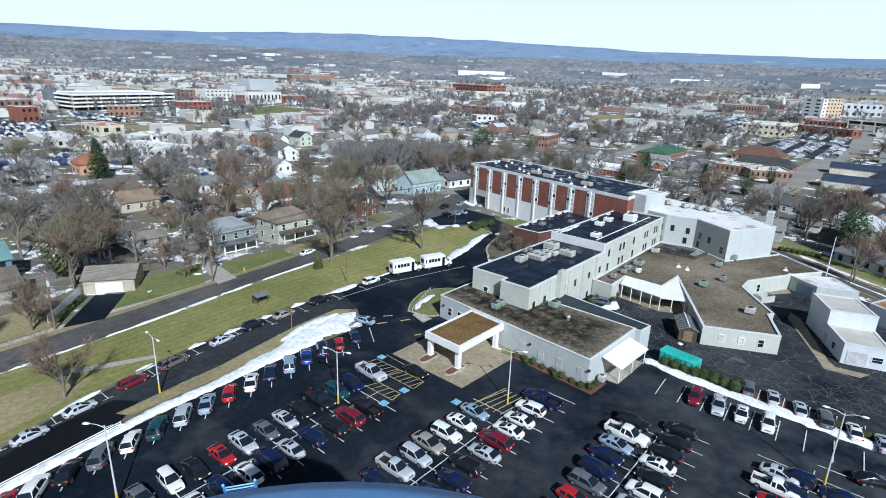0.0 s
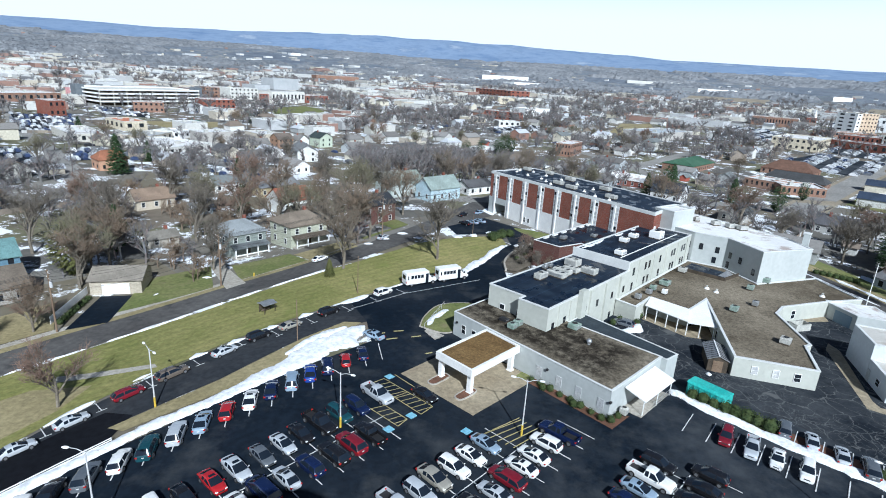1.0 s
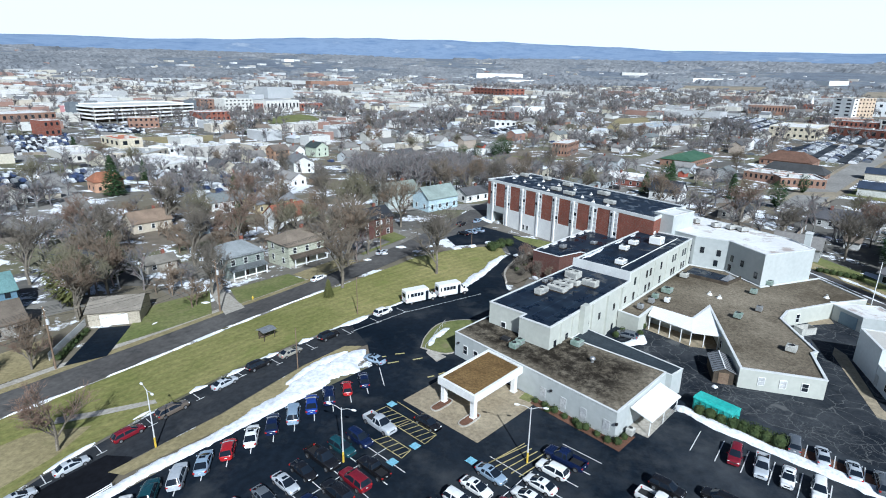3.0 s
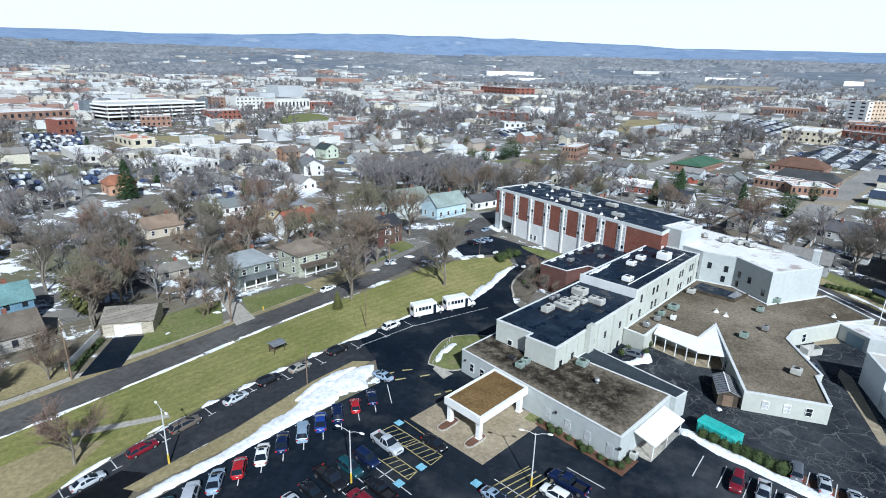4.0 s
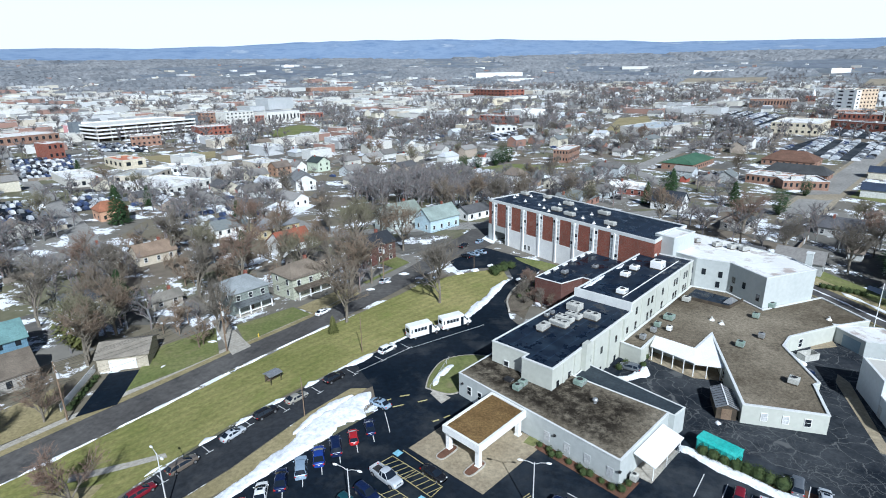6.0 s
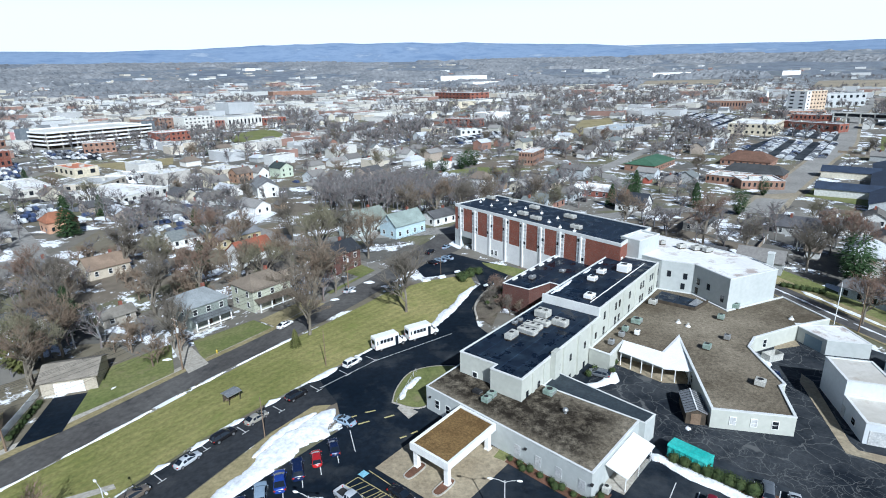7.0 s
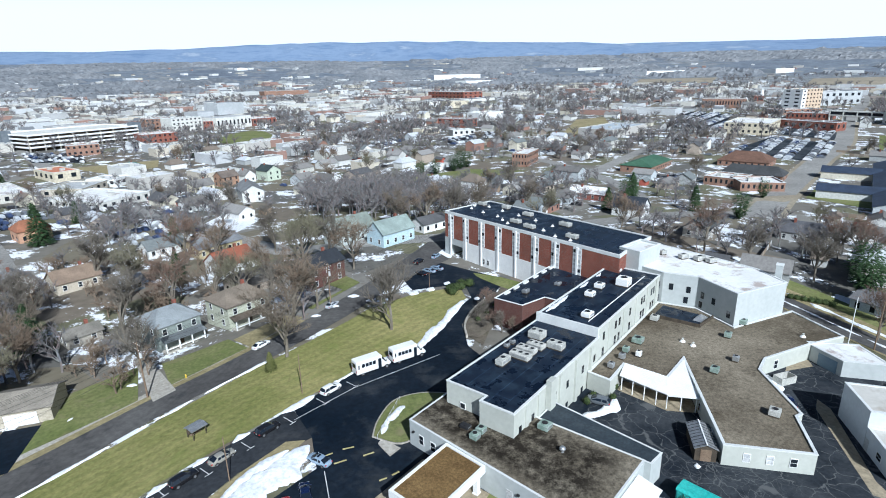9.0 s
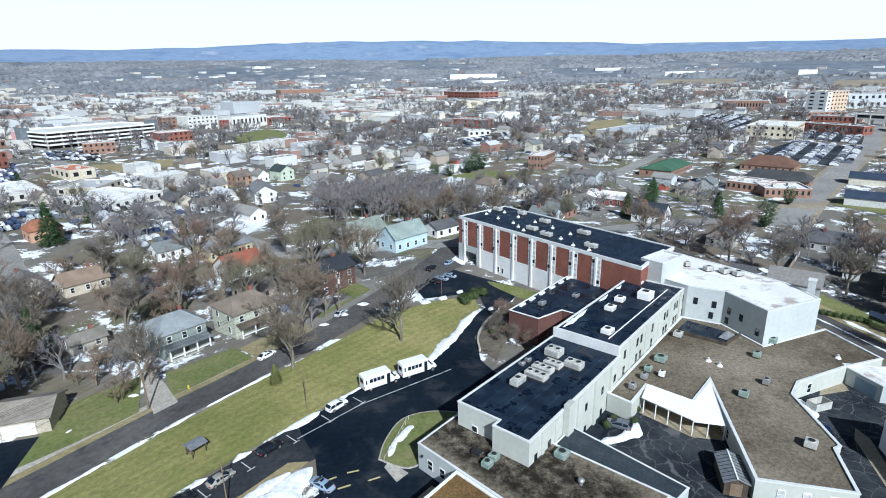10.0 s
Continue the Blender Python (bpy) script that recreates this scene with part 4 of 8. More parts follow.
def grove(name, label, spots, shapes, mat):
    """Many trees in one sheet of geometry, for woods that nobody could count."""
    V, F = [], []
    rnd = random.Random(len(spots))
    arrs = []
    for lv, lf, tv, tf in shapes:
        v = np.array(lv + tv)
        k = len(lv)
        arrs.append((v, [tuple(f) for f in lf] + [tuple(i + k for i in f) for f in tf]))
    total = 0
    for x, y, h in spots:
        v, f = arrs[rnd.randrange(len(arrs))]
        ang = rnd.uniform(0, TAU)
        c, s = math.cos(ang), math.sin(ang)
        w = h * rnd.uniform(0.9, 1.25)
        out = np.empty_like(v)
        out[:, 0] = (v[:, 0] * c - v[:, 1] * s) * w + x
        out[:, 1] = (v[:, 0] * s + v[:, 1] * c) * w + y
        out[:, 2] = v[:, 2] * h + gz(x, y) - 0.2
        V.append(out)
        F.extend(tuple(i + total for i in q) for q in f)
        total += len(v)
    me = bpy.data.meshes.new(name)
    me.from_pydata(np.concatenate(V).tolist(), [], F)
    me.materials.append(mat)
    return tagged(new(name, me), label, "trees", "", "stuff")


# ---- houses ----
WALLS = random_hue("house_siding", [(0.70, 0.70, 0.68), (0.50, 0.49, 0.45), (0.58, 0.54, 0.44), (0.36, 0.37, 0.37), (0.72, 0.71, 0.69), (0.40, 0.34, 0.28), (0.30, 0.17, 0.13), (0.46, 0.49, 0.51), (0.60, 0.60, 0.58)])
ROOFS = random_hue("house_shingles", [(0.16, 0.152, 0.145), (0.22, 0.21, 0.20), (0.09, 0.09, 0.095), (0.19, 0.155, 0.125), (0.27, 0.26, 0.25), (0.17, 0.185, 0.185), (0.50, 0.52, 0.55), (0.14, 0.13, 0.12)], 0.95)
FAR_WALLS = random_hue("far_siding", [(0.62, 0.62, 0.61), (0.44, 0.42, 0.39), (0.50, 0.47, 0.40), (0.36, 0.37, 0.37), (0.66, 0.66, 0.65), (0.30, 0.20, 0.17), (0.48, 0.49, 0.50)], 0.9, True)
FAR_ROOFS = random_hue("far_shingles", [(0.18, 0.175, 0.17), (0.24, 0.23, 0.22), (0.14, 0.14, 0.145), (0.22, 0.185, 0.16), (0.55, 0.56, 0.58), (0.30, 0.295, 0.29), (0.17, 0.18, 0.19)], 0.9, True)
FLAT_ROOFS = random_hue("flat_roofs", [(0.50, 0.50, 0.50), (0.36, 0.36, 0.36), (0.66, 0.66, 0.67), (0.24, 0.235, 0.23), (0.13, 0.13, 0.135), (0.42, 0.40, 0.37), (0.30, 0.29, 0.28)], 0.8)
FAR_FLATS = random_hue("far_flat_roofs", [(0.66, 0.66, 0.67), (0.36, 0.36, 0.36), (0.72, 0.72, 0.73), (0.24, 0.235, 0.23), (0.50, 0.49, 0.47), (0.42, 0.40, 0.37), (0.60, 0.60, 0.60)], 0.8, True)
SHOP_WALLS = random_hue("shop_walls", [(0.60, 0.60, 0.58), (0.45, 0.43, 0.40), (0.30, 0.19, 0.155), (0.52, 0.47, 0.39), (0.60, 0.59, 0.56), (0.50, 0.51, 0.52), (0.55, 0.53, 0.48), (0.40, 0.40, 0.40)])

pane_mesh = bpy.data.meshes.new("pane")
bm = boxed(-0.5, 0.5, -0.03, 0.03, -0.5, 0.5)
bm.to_mesh(pane_mesh)
bm.free()
pane_mesh.materials.append(GLASS)
frame_mesh = bpy.data.meshes.new("frame")
bm = ring([(-0.55, -0.54), (0.55, -0.54), (0.55, 0.54), (-0.55, 0.54)], [(-0.47, -0.48), (0.47, -0.48), (0.47, 0.48), (-0.47, 0.48)], -0.05, 0.05)
put_box(bm, -0.5, 0.5, -0.02, 0.02, -0.04, 0.04)
for v in bm.verts:
    v.co = Vector((v.co.x, -v.co.z, v.co.y))
bm.to_mesh(frame_mesh)
bm.free()
frame_mesh.materials.append(TRIM_WHITE)


def window(parent, x, y, z, w, h, deg, frame=True, mesh=None):
    """A sash window on a wall whose outside faces the direction deg."""
    m = pose(x, y, z, 0, 0, deg + 90) @ Matrix.Diagonal((w, 1, h, 1))
    o = new("window", mesh or pane_mesh)
    o.parent = parent
    o.matrix_local = m
    if frame:
        f = new("window_frame", frame_mesh)
        f.parent = o
    return o


def gable_roof(l, w, z, rise, over=0.4, hip=0.0, thick=0.16):
    bm = bmesh.new()
    for lift, flip in ((0.0, True), (thick, False)):
        x, y = l / 2 + over, w / 2 + over
        zz = z - rise * over / (w / 2)
        c = [bm.verts.new(p) for p in ((-x, -y, zz + lift), (x, -y, zz + lift), (x, y, zz + lift), (-x, y, zz + lift), (-x + hip, 0, z + rise + lift), (x - hip, 0, z + rise + lift))]
        for f in ((0, 1, 5, 4), (2, 3, 4, 5)) + (((1, 2, 5), (3, 0, 4)) if hip else ()):
            fs = [c[i] for i in f]
            bm.faces.new(fs[::-1] if flip else fs)
    bm.verts.ensure_lookup_table()
    edge = (0, 1, 2, 3) if hip else (0, 1, 5, 2, 3, 4)
    for i in range(len(edge)):
        p, q = edge[i], edge[(i + 1) % len(edge)]
        bm.faces.new([bm.verts[j] for j in (p, q, q + 6, p + 6)])
    return bm


def gable_walls(l, w, z, rise, hip):
    bm = bmesh.new()
    x, y = l / 2, w / 2
    lo = [bm.verts.new(p) for p in ((-x, -y, -1.2), (x, -y, -1.2), (x, y, -1.2), (-x, y, -1.2))]
    hi = [bm.verts.new((v.co.x, v.co.y, z)) for v in lo]
    for i in range(4):
        bm.faces.new((lo[i], lo[(i + 1) % 4], hi[(i + 1) % 4], hi[i]))
    bm.faces.new(lo[::-1])
    if not hip:
        a, b = bm.verts.new((-x, 0, z + rise)), bm.verts.new((x, 0, z + rise))
        bm.faces.new((hi[1], hi[2], b))
        bm.faces.new((hi[3], hi[0], a))
    return bm


def house(x, y, deg, l, w, z=3.0, rise=2.0, hip=0.0, wall=None, roof=None, label="small timber house with a shingled gable roof", windows=True, chimney=True, porch=None, group="houses of the neighbourhood", name="house", storeys=1, frames=False):
    """A house, its ridge along deg. porch: depth of a roofed porch on the side that faces deg - 90."""
    e = thing(name, label, "house", pose(x, y, gz(x, y), 0, 0, deg), group)
    part("wall", gable_walls(l, w, z, rise, hip), wall or WALLS, e)
    r = part("roof", gable_roof(l, w, z, rise, hip=hip), roof or ROOFS, e)
    if chimney:
        part("chimney", boxed(l * 0.18, l * 0.18 + 0.7, 0.3, 1.0, z, z + rise + 0.9), RED_BRICK, r)
    if windows:
        for s in range(storeys):
            zc = 1.5 + 2.7 * s
            n = max(2, int(l / 3))
            for i in range(n):
                xx = (i + 0.5) / n * l - l / 2
                if not (porch and s == 0):
                    window(e, xx, -w / 2 - 0.02, zc, 0.95, 1.4, -90, frames)
                if not frames:
                    continue
                window(e, xx, w / 2 + 0.02, zc, 0.95, 1.4, 90, frames)
            for sgn, d in ((-1, 180), (1, 0)):
                for k in (-0.25, 0.25):
                    window(e, sgn * (l / 2 + 0.02), w * k, zc, 0.95, 1.4, d, frames)
    if porch:
        y0 = -w / 2
        bm = bmesh.new()
        put_box(bm, -l * 0.46, l * 0.46, y0 - porch, y0 - 0.01, -0.8, 0.45)
        part("porch_floor", bm, CONCRETE, e)
        bm = bmesh.new()
        vs = [bm.verts.new(p) for p in ((-l * 0.49, y0 - porch - 0.3, 2.75), (l * 0.49, y0 - porch - 0.3, 2.75), (l * 0.49, y0 - 0.02, 3.35), (-l * 0.49, y0 - 0.02, 3.35))]
        bm.faces.new(vs)
        bmesh.ops.solidify(bm, geom=bm.faces[:], thickness=0.18)
        part("porch_roof", bm, roof or ROOFS, e)
        for i in range(4):
            xx = (-0.44 + 0.88 * i / 3) * l
            part("porch_post", boxed(xx - 0.12, xx + 0.12, y0 - porch + 0.05, y0 - porch + 0.29, 0.45, 2.85), TRIM_WHITE, e)
        part("porch_rail", boxed(-l * 0.44, l * 0.44, y0 - porch + 0.12, y0 - porch + 0.2, 0.95, 1.2), TRIM_WHITE, e)
        part("front_door", boxed(-0.5, 0.5, y0 - 0.06, y0 + 0.02, 0.45, 2.5), DARK_WOOD, e)
    return e


# ---- town: houses in rows along streets parallel to the site, woods between, shops beyond ----
rnd = random.Random(5)
taken = []


def free(x, y, r):
    return all((x - u) ** 2 + (y - v) ** 2 > (r + q) ** 2 for u, v, q in taken)


def take(x, y, r):
    taken.append((x, y, r))


def in_view(x, y, slack=0.0):
    """The town is built as a wide fan ahead of the knoll."""
    return y > 60 and abs(x) < 0.92 * y + 50 + slack


near_trees = []
mid_spots, far_spots = [], []
for p in [(8.3, 110, 45), (40, 120, 45), (20, 165, 40), (60, 100, 40), (-20, 70, 60), (-20, 110, 25), (20, 60, 50), (60, 50, 50), (100, 60, 60)]:
    take(*p)

# the houses across the street
house(*P(-4.5, 85.0), 53, 9.5, 9.5, 5.6, 2.2, 3.2, siding("sage_siding", (0.24, 0.27, 0.25)), shingles("blue_grey_shingles", (0.26, 0.28, 0.29)), "two-storey sage green house with grey hip roof and white porch", porch=2.2, storeys=2, frames=True)
house(*P(9.6, 80.6), 53, 10.5, 9.5, 5.6, 2.3, 3.0, siding("olive_siding", (0.44, 0.45, 0.36)), shingles("brown_shingles", (0.20, 0.165, 0.13)), "two-storey olive house with brown hip roof", porch=2.0, storeys=2, frames=True)
house(*P(33.2, 80.1), 53, 11.5, 7.5, 5.8, 2.2, 0.0, DARK_BRICK, shingles("black_shingles", (0.03, 0.034, 0.042)), "two-storey dark red brick house with black gable roof", storeys=2, frames=True)
house(-20.5, 197.0, 48, 13, 8, 4.2, 3.3, 0.0, siding("sky_blue_siding", (0.46, 0.58, 0.64)), shingles("sage_shingles", (0.25, 0.30, 0.28)), "pale blue house with a grey-green gable roof", storeys=1, frames=True)
house(-34.5, 201.0, 48, 14, 9, 4.6, 3.2, 0.0, siding("grey_green_siding", (0.42, 0.46, 0.44)), shingles("moss_shingles", (0.22, 0.25, 0.22)), "grey-green house with a moss-coloured roof", storeys=1, frames=True)
house(-9.0, 211.0, 45, 11, 7, 3.0, 1.8, 0.0, siding("chalk_siding", (0.74, 0.74, 0.73)), shingles("slate_shingles", (0.10, 0.10, 0.105)), "small white house with a dark roof")
house(-73.2, 109.0, 20, 9.0, 8.0, 2.9, 1.5, 0.0, siding("cream_siding", (0.44, 0.39, 0.31)), shingles("tan_shingles", (0.24, 0.215, 0.18)), "cream garage house with a tan gable roof and white door", windows=False, chimney=False)
house(-93.0, 96.5, 53, 15, 10, 3.0, 2.6, 0.0, siding("stone_siding", (0.36, 0.34, 0.31)), shingles("umber_shingles", (0.15, 0.125, 0.10)), "low stone house with a broad brown roof")
house(-101.0, 106.0, 53, 12, 9, 5.0, 2.5, 0.0, siding("blue_siding", (0.14, 0.24, 0.32)), shingles("teal_shingles", (0.15, 0.26, 0.26)), "blue house with a teal shingled roof", storeys=2)
YARD_HOUSES = (
    (-105, 168, 53, 11, 8, 3.0, 2.6, siding("biscuit_siding", (0.50, 0.44, 0.35)), shingles("fawn_shingles", (0.23, 0.17, 0.125)), "small tan house with brown gable roof and snowy yard"),
    (-88, 166, 53, 5.0, 4.5, 2.6, 1.6, siding("slate_blue_siding", (0.24, 0.28, 0.32)), shingles("ash_shingles", (0.34, 0.35, 0.37)), "small blue-grey outbuilding with a pale roof"),
    (-119, 165, 143, 10, 8, 3.0, 2.4, siding("pale_siding", (0.58, 0.57, 0.54)), shingles("pewter_shingles", (0.19, 0.19, 0.195)), "pale bungalow with a grey gable roof"),
    (-66, 180, 53, 11, 9, 3.6, 3.2, siding("white_siding", (0.60, 0.60, 0.58)), shingles("red_brown_shingles", (0.26, 0.09, 0.055)), "old house with a rusty red-brown gable roof"),
    (-79, 198, 53, 15, 10, 3.2, 2.0, siding("ochre_siding", (0.48, 0.40, 0.24)), shingles("lead_shingles", (0.21, 0.215, 0.225)), "ochre bungalow with a broad grey roof"),
    (-82, 136, 53, 7, 4.5, 2.3, 1.3, siding("board_siding", (0.36, 0.33, 0.28)), shingles("drab_shingles", (0.20, 0.185, 0.16)), "low weathered shed with a drab roof"),
    (-101, 132, 53, 9, 7, 2.9, 2.0, siding("chalk_wall_siding", (0.56, 0.56, 0.54)), shingles("night_shingles", (0.07, 0.075, 0.085)), "white bungalow with a dark gable roof"),
    (64, 227, 143, 11, 8, 3.4, 3.4, siding("clean_white_siding", (0.68, 0.68, 0.67)), shingles("blue_black_shingles", (0.035, 0.042, 0.055)), "white house with a steep blue-black gable roof"),
    (77.5, 199, 53, 10, 7.5, 3.0, 2.6, siding("warm_grey_siding", (0.40, 0.38, 0.35)), shingles("slate_grey_shingles", (0.075, 0.08, 0.085)), "warm grey house with a slate-coloured roof"),
    (57, 262, 143, 16, 8, 3.0, 2.2, siding("dull_red_siding", (0.32, 0.12, 0.09)), WHITE_ROOF, "long low house with a snow-white roof"),
    (108, 196, 143, 12, 9, 3.0, 2.6, siding("soft_grey_siding", (0.46, 0.46, 0.45)), shingles("dusk_shingles", (0.10, 0.10, 0.11)), "soft grey bungalow with a dark roof"))
for x, y, deg, l, w, z, rise, wall_m, roof_m, words in YARD_HOUSES:
    house(x, y, deg, l, w, z, rise, 0.0, wall_m, roof_m, words, frames=True)
    take(x, y, 7)
for x, y, q in [(*P(-4.5, 85.0), 9), (*P(9.6, 80.6), 9), (*P(33.2, 80.1), 9), (-20, 197, 9), (-34, 201, 9), (-9, 211, 8), (-73.2, 109, 9), (-93, 96.5, 11), (-101, 106, 10)]:
    take(x, y, q)

take(-79.4, 139.3, 9)
take(-94, 147, 8)

# landmarks of the town
def slab_building(name, label, x0, y0, x1, y1, depth, h, wall, roof, windows=0, storeys=1, group="", glass_band=False):
    """A flat-roofed building whose front runs from (x0, y0) to (x1, y1); depth goes away to the left of that line."""
    d = Vector((x1 - x0, y1 - y0))
    l = d.length
    d.normalize()
    nrm = Vector((-d.y, d.x))
    poly = [(x0, y0), (x1, y1), (x1 + nrm.x * depth, y1 + nrm.y * depth), (x0 + nrm.x * depth, y0 + nrm.y * depth)]
    z0 = min(gz(*p) for p in poly)
    e, _, _ = flat_building(name, label, poly, z0 - 1, z0 + h, wall, roof, par=0.6, group=group)
    deg = math.degrees(math.atan2(-nrm.y, -nrm.x))
    for s in range(storeys):
        zc = z0 + h * (s + 0.55) / storeys
        for i in range(windows):
            t = (i + 0.5) / windows * l
            window(e, x0 + d.x * t - nrm.x * 0.03, y0 + d.y * t - nrm.y * 0.03, zc, l / windows * 0.42, h / storeys * 0.40, deg, False)
        if windows:
            nw = max(1, int(depth / (l / windows)))
            for i in range(nw):
                t = (i + 0.5) / nw * depth
                window(e, x1 + nrm.x * t + d.x * 0.03, y1 + nrm.y * t + d.y * 0.03, zc, depth / nw * 0.38, h / storeys * 0.40, deg + 90, False)
    if l > 14:
        for u, v in ((0.3, 0.4), (0.68, 0.6)):
            px, py = x0 + d.x * l * u + nrm.x * depth * v, y0 + d.y * l * u + nrm.y * depth * v
            bm = bmesh.new()
            put_box(bm, -1.2, 1.2, -0.9, 0.9, 0, 1.3, pose(px, py, z0 + h - 0.6, 0, 0, deg))
            part("roof_unit", bm, UNIT_METAL, e)
    take((poly[0][0] + poly[2][0]) / 2, (poly[0][1] + poly[2][1]) / 2, max(l, depth) * 0.62)
    return e


def parking_garage():
    """Open decks with white spandrels, stair towers at the ends."""
    x0, y0, x1, y1 = -327.8, 447.0, -286.0, 524.6
    d = Vector((x1 - x0, y1 - y0))
    l = d.length
    d.normalize()
    nrm = Vector((-d.y, d.x))
    z0 = gz(x0, y0)
    e = thing("parking_garage", "four-level white concrete parking garage with open decks", "parking garage")
    m = Matrix.Translation((x0, y0, z0)) @ Matrix.Rotation(math.atan2(d.y, d.x), 4, "Z")
    for k in range(5):
        part("deck", prism([(m @ Vector((p, q, 0))).to_2d()[:] for p, q in ((0, 0), (l, 0), (l, 52), (0, 52))], z0 + k * 3.1 - 0.3, z0 + k * 3.1), PALE_STONE if k == 4 else CONCRETE, e)
        if k:
            poly = [(m @ Vector((p, q, 0))).to_2d()[:] for p, q in ((-0.2, -0.2), (l + 0.2, -0.2), (l + 0.2, 52.2), (-0.2, 52.2))]
            part("spandrel", ring(poly, inset(poly, 0.35), z0 + k * 3.1 - 0.35, z0 + k * 3.1 + 1.0), TRIM_WHITE, e)
    for i in range(9):
        bm = bmesh.new()
        put_box(bm, i * l / 8 - 0.4, i * l / 8 + 0.4, 0.3, 1.1, -1, 12.3, m)
        part("column", bm, CONCRETE, e)
    for p, q in ((-5, 30), (l - 2, 3)):
        bm = bmesh.new()
        put_box(bm, p, p + 7, q, q + 9, -1, 15.4, m)
        part("stair_tower", bm, GREY_SLATE, e, "dark grey stair tower")
    # a dark block added inside the decks for the shade between them
    bm = bmesh.new()
    put_box(bm, 3, l - 3, 4, 49, 0, 11.6, m)
    part("shade_block", bm, DARK_WOOD, e, "added dark block for the shade between the decks")
    take(-330, 510, 48)


GREY_SLATE = worn("slate_cladding", (0.12, 0.14, 0.16), (0.17, 0.19, 0.21), 0.3, 3, 0.7)
PALE_STONE = worn("pale_stone_cladding", (0.60, 0.59, 0.55), (0.68, 0.67, 0.63), 0.1, 1, 0.8)
BUFF_TOWER = worn("pinkish_buff_brick", (0.50, 0.38, 0.27), (0.56, 0.44, 0.32), 0.1, 1, 0.8)
YELLOW_STONE = worn("buff_render", (0.54, 0.48, 0.36), (0.60, 0.54, 0.42), 0.1, 1, 0.8)
GREEN_METAL = worn("green_metal_roof", (0.045, 0.105, 0.066), (0.070, 0.140, 0.088), 0.1, 1, 0.7)
RUST_ROOF = shingles("rust_brown_shingles", (0.150, 0.085, 0.060))
NAVY_ROOF = shingles("navy_shingles", (0.035, 0.05, 0.085))
PINK_FRONT = worn("faded_pink_front", (0.62, 0.30, 0.31), (0.68, 0.36, 0.36), 0.3, 2, 0.8)
ORANGE_ROOF = worn("orange_red_roof", (0.46, 0.17, 0.10), (0.54, 0.22, 0.13), 0.3, 2, 0.8)
PALE_METAL = worn("pale_blue_metal_roof", (0.40, 0.44, 0.48), (0.52, 0.56, 0.59), 0.1, 1, 0.5)
GREY_CLADDING = worn("grey_cladding", (0.40, 0.42, 0.43), (0.47, 0.48, 0.49), 0.2, 2, 0.7)
GREY_ROOF = worn("grey_membrane", (0.40, 0.41, 0.42), (0.5, 0.5, 0.5), 0.1, 1, 0.7)
parking_garage()
slab_building("office_building", "cream four-storey office building with dark windows", -273.5, 561.3, -256.2, 587.4, 20, 14, PALE_STONE, GREY_ROOF, 7, 4)
slab_building("brick_hall", "low red brick link beside the arts centre", -255.2, 587.8, -244.3, 592.6, 16, 9, RED_BRICK, GREY_ROOF, 4, 2)
slab_building("brick_hall", "low red brick hall beside the arts centre", -217.1, 621.1, -198.2, 639.8, 30, 8, RED_BRICK, WHITE_ROOF, 6, 1)
slab_building("brick_hall", "red brick town building behind the garage", -315.2, 589.5, -294.8, 606.2, 24, 11, BROWN_BRICK, GREY_ROOF, 6, 3)
slab_building("brick_shop", "red brick shop with a pale roof", -264.2, 490.1, -244.1, 510.7, 22, 8, RED_BRICK, WHITE_ROOF, 7, 2)
slab_building("brick_shop", "low brown brick shop in front of the garage", -285.8, 426.9, -268.7, 439.6, 14, 8, BROWN_BRICK, GREY_ROOF, 6, 2)
slab_building("store_building", "store with a faded pink front and white roof", -396.3, 494, -366.3, 477.5, 30, 9, PINK_FRONT, WHITE_ROOF, 0, 1)
slab_building("store_building", "long low store with a brown front and white roof", -389.9, 410.4, -369.8, 456.5, 40, 7, BROWN_BRICK, WHITE_ROOF, 10, 1)
slab_building("brick_house", "old red brick hall with a pale roof", -303.2, 364, -298.9, 373.8, 16, 11, RED_BRICK, WHITE_ROOF, 3, 2)
slab_building("brick_house", "tan house with an orange-red flat roof", -253.4, 350.5, -230.6, 335.5, 14, 6, YELLOW_STONE, ORANGE_ROOF, 4, 1)
slab_building("market_building", "white-roofed market building beside the main street", -216, 273.5, -206, 286, 40, 5.0, SHOP_WALLS, WHITE_ROOF, 4, 1)
slab_building("market_building", "dark-roofed shop behind the market", -209, 296, -189, 297.5, 24, 4.5, SHOP_WALLS, GREY_ROOF, 4, 1)
slab_building("market_building", "broad cream shop with a pale patched flat roof", -192, 273, -157, 262, 27, 4.5, PALE_STONE, WHITE_ROOF, 9, 1)
slab_building("shop_building", "white flat-roofed shop beside the main street", -205.8, 326.1, -188, 324.2, 14, 4.5, TRIM_WHITE, WHITE_ROOF, 4, 1)
slab_building("office_building", "low brick office box with a pale flat roof", 32.8, 359, 41.2, 355.3, 24, 8, BROWN_BRICK, WHITE_ROOF, 5, 2)
slab_building("shop_building", "yellow rendered shop with a flat roof", -30.2, 506.4, -15.9, 521.1, 12, 6, YELLOW_STONE, GREY_ROOF, 4, 1)
slab_building("brick_hall", "red brick building beside a car park", -19.3, 574.6, 8.1, 555, 18, 8, RED_BRICK, GREY_ROOF, 6, 2)
slab_building("shop_building", "white shed with a pale roof", 22, 603.3, 47.7, 623.5, 20, 9, TRIM_WHITE, WHITE_ROOF, 0, 1)
slab_building("shop_building", "blue-grey shop beside a car park", -3.6, 497.5, 14.7, 504.2, 12, 5, SHOP_WALLS, PALE_METAL, 4, 1)
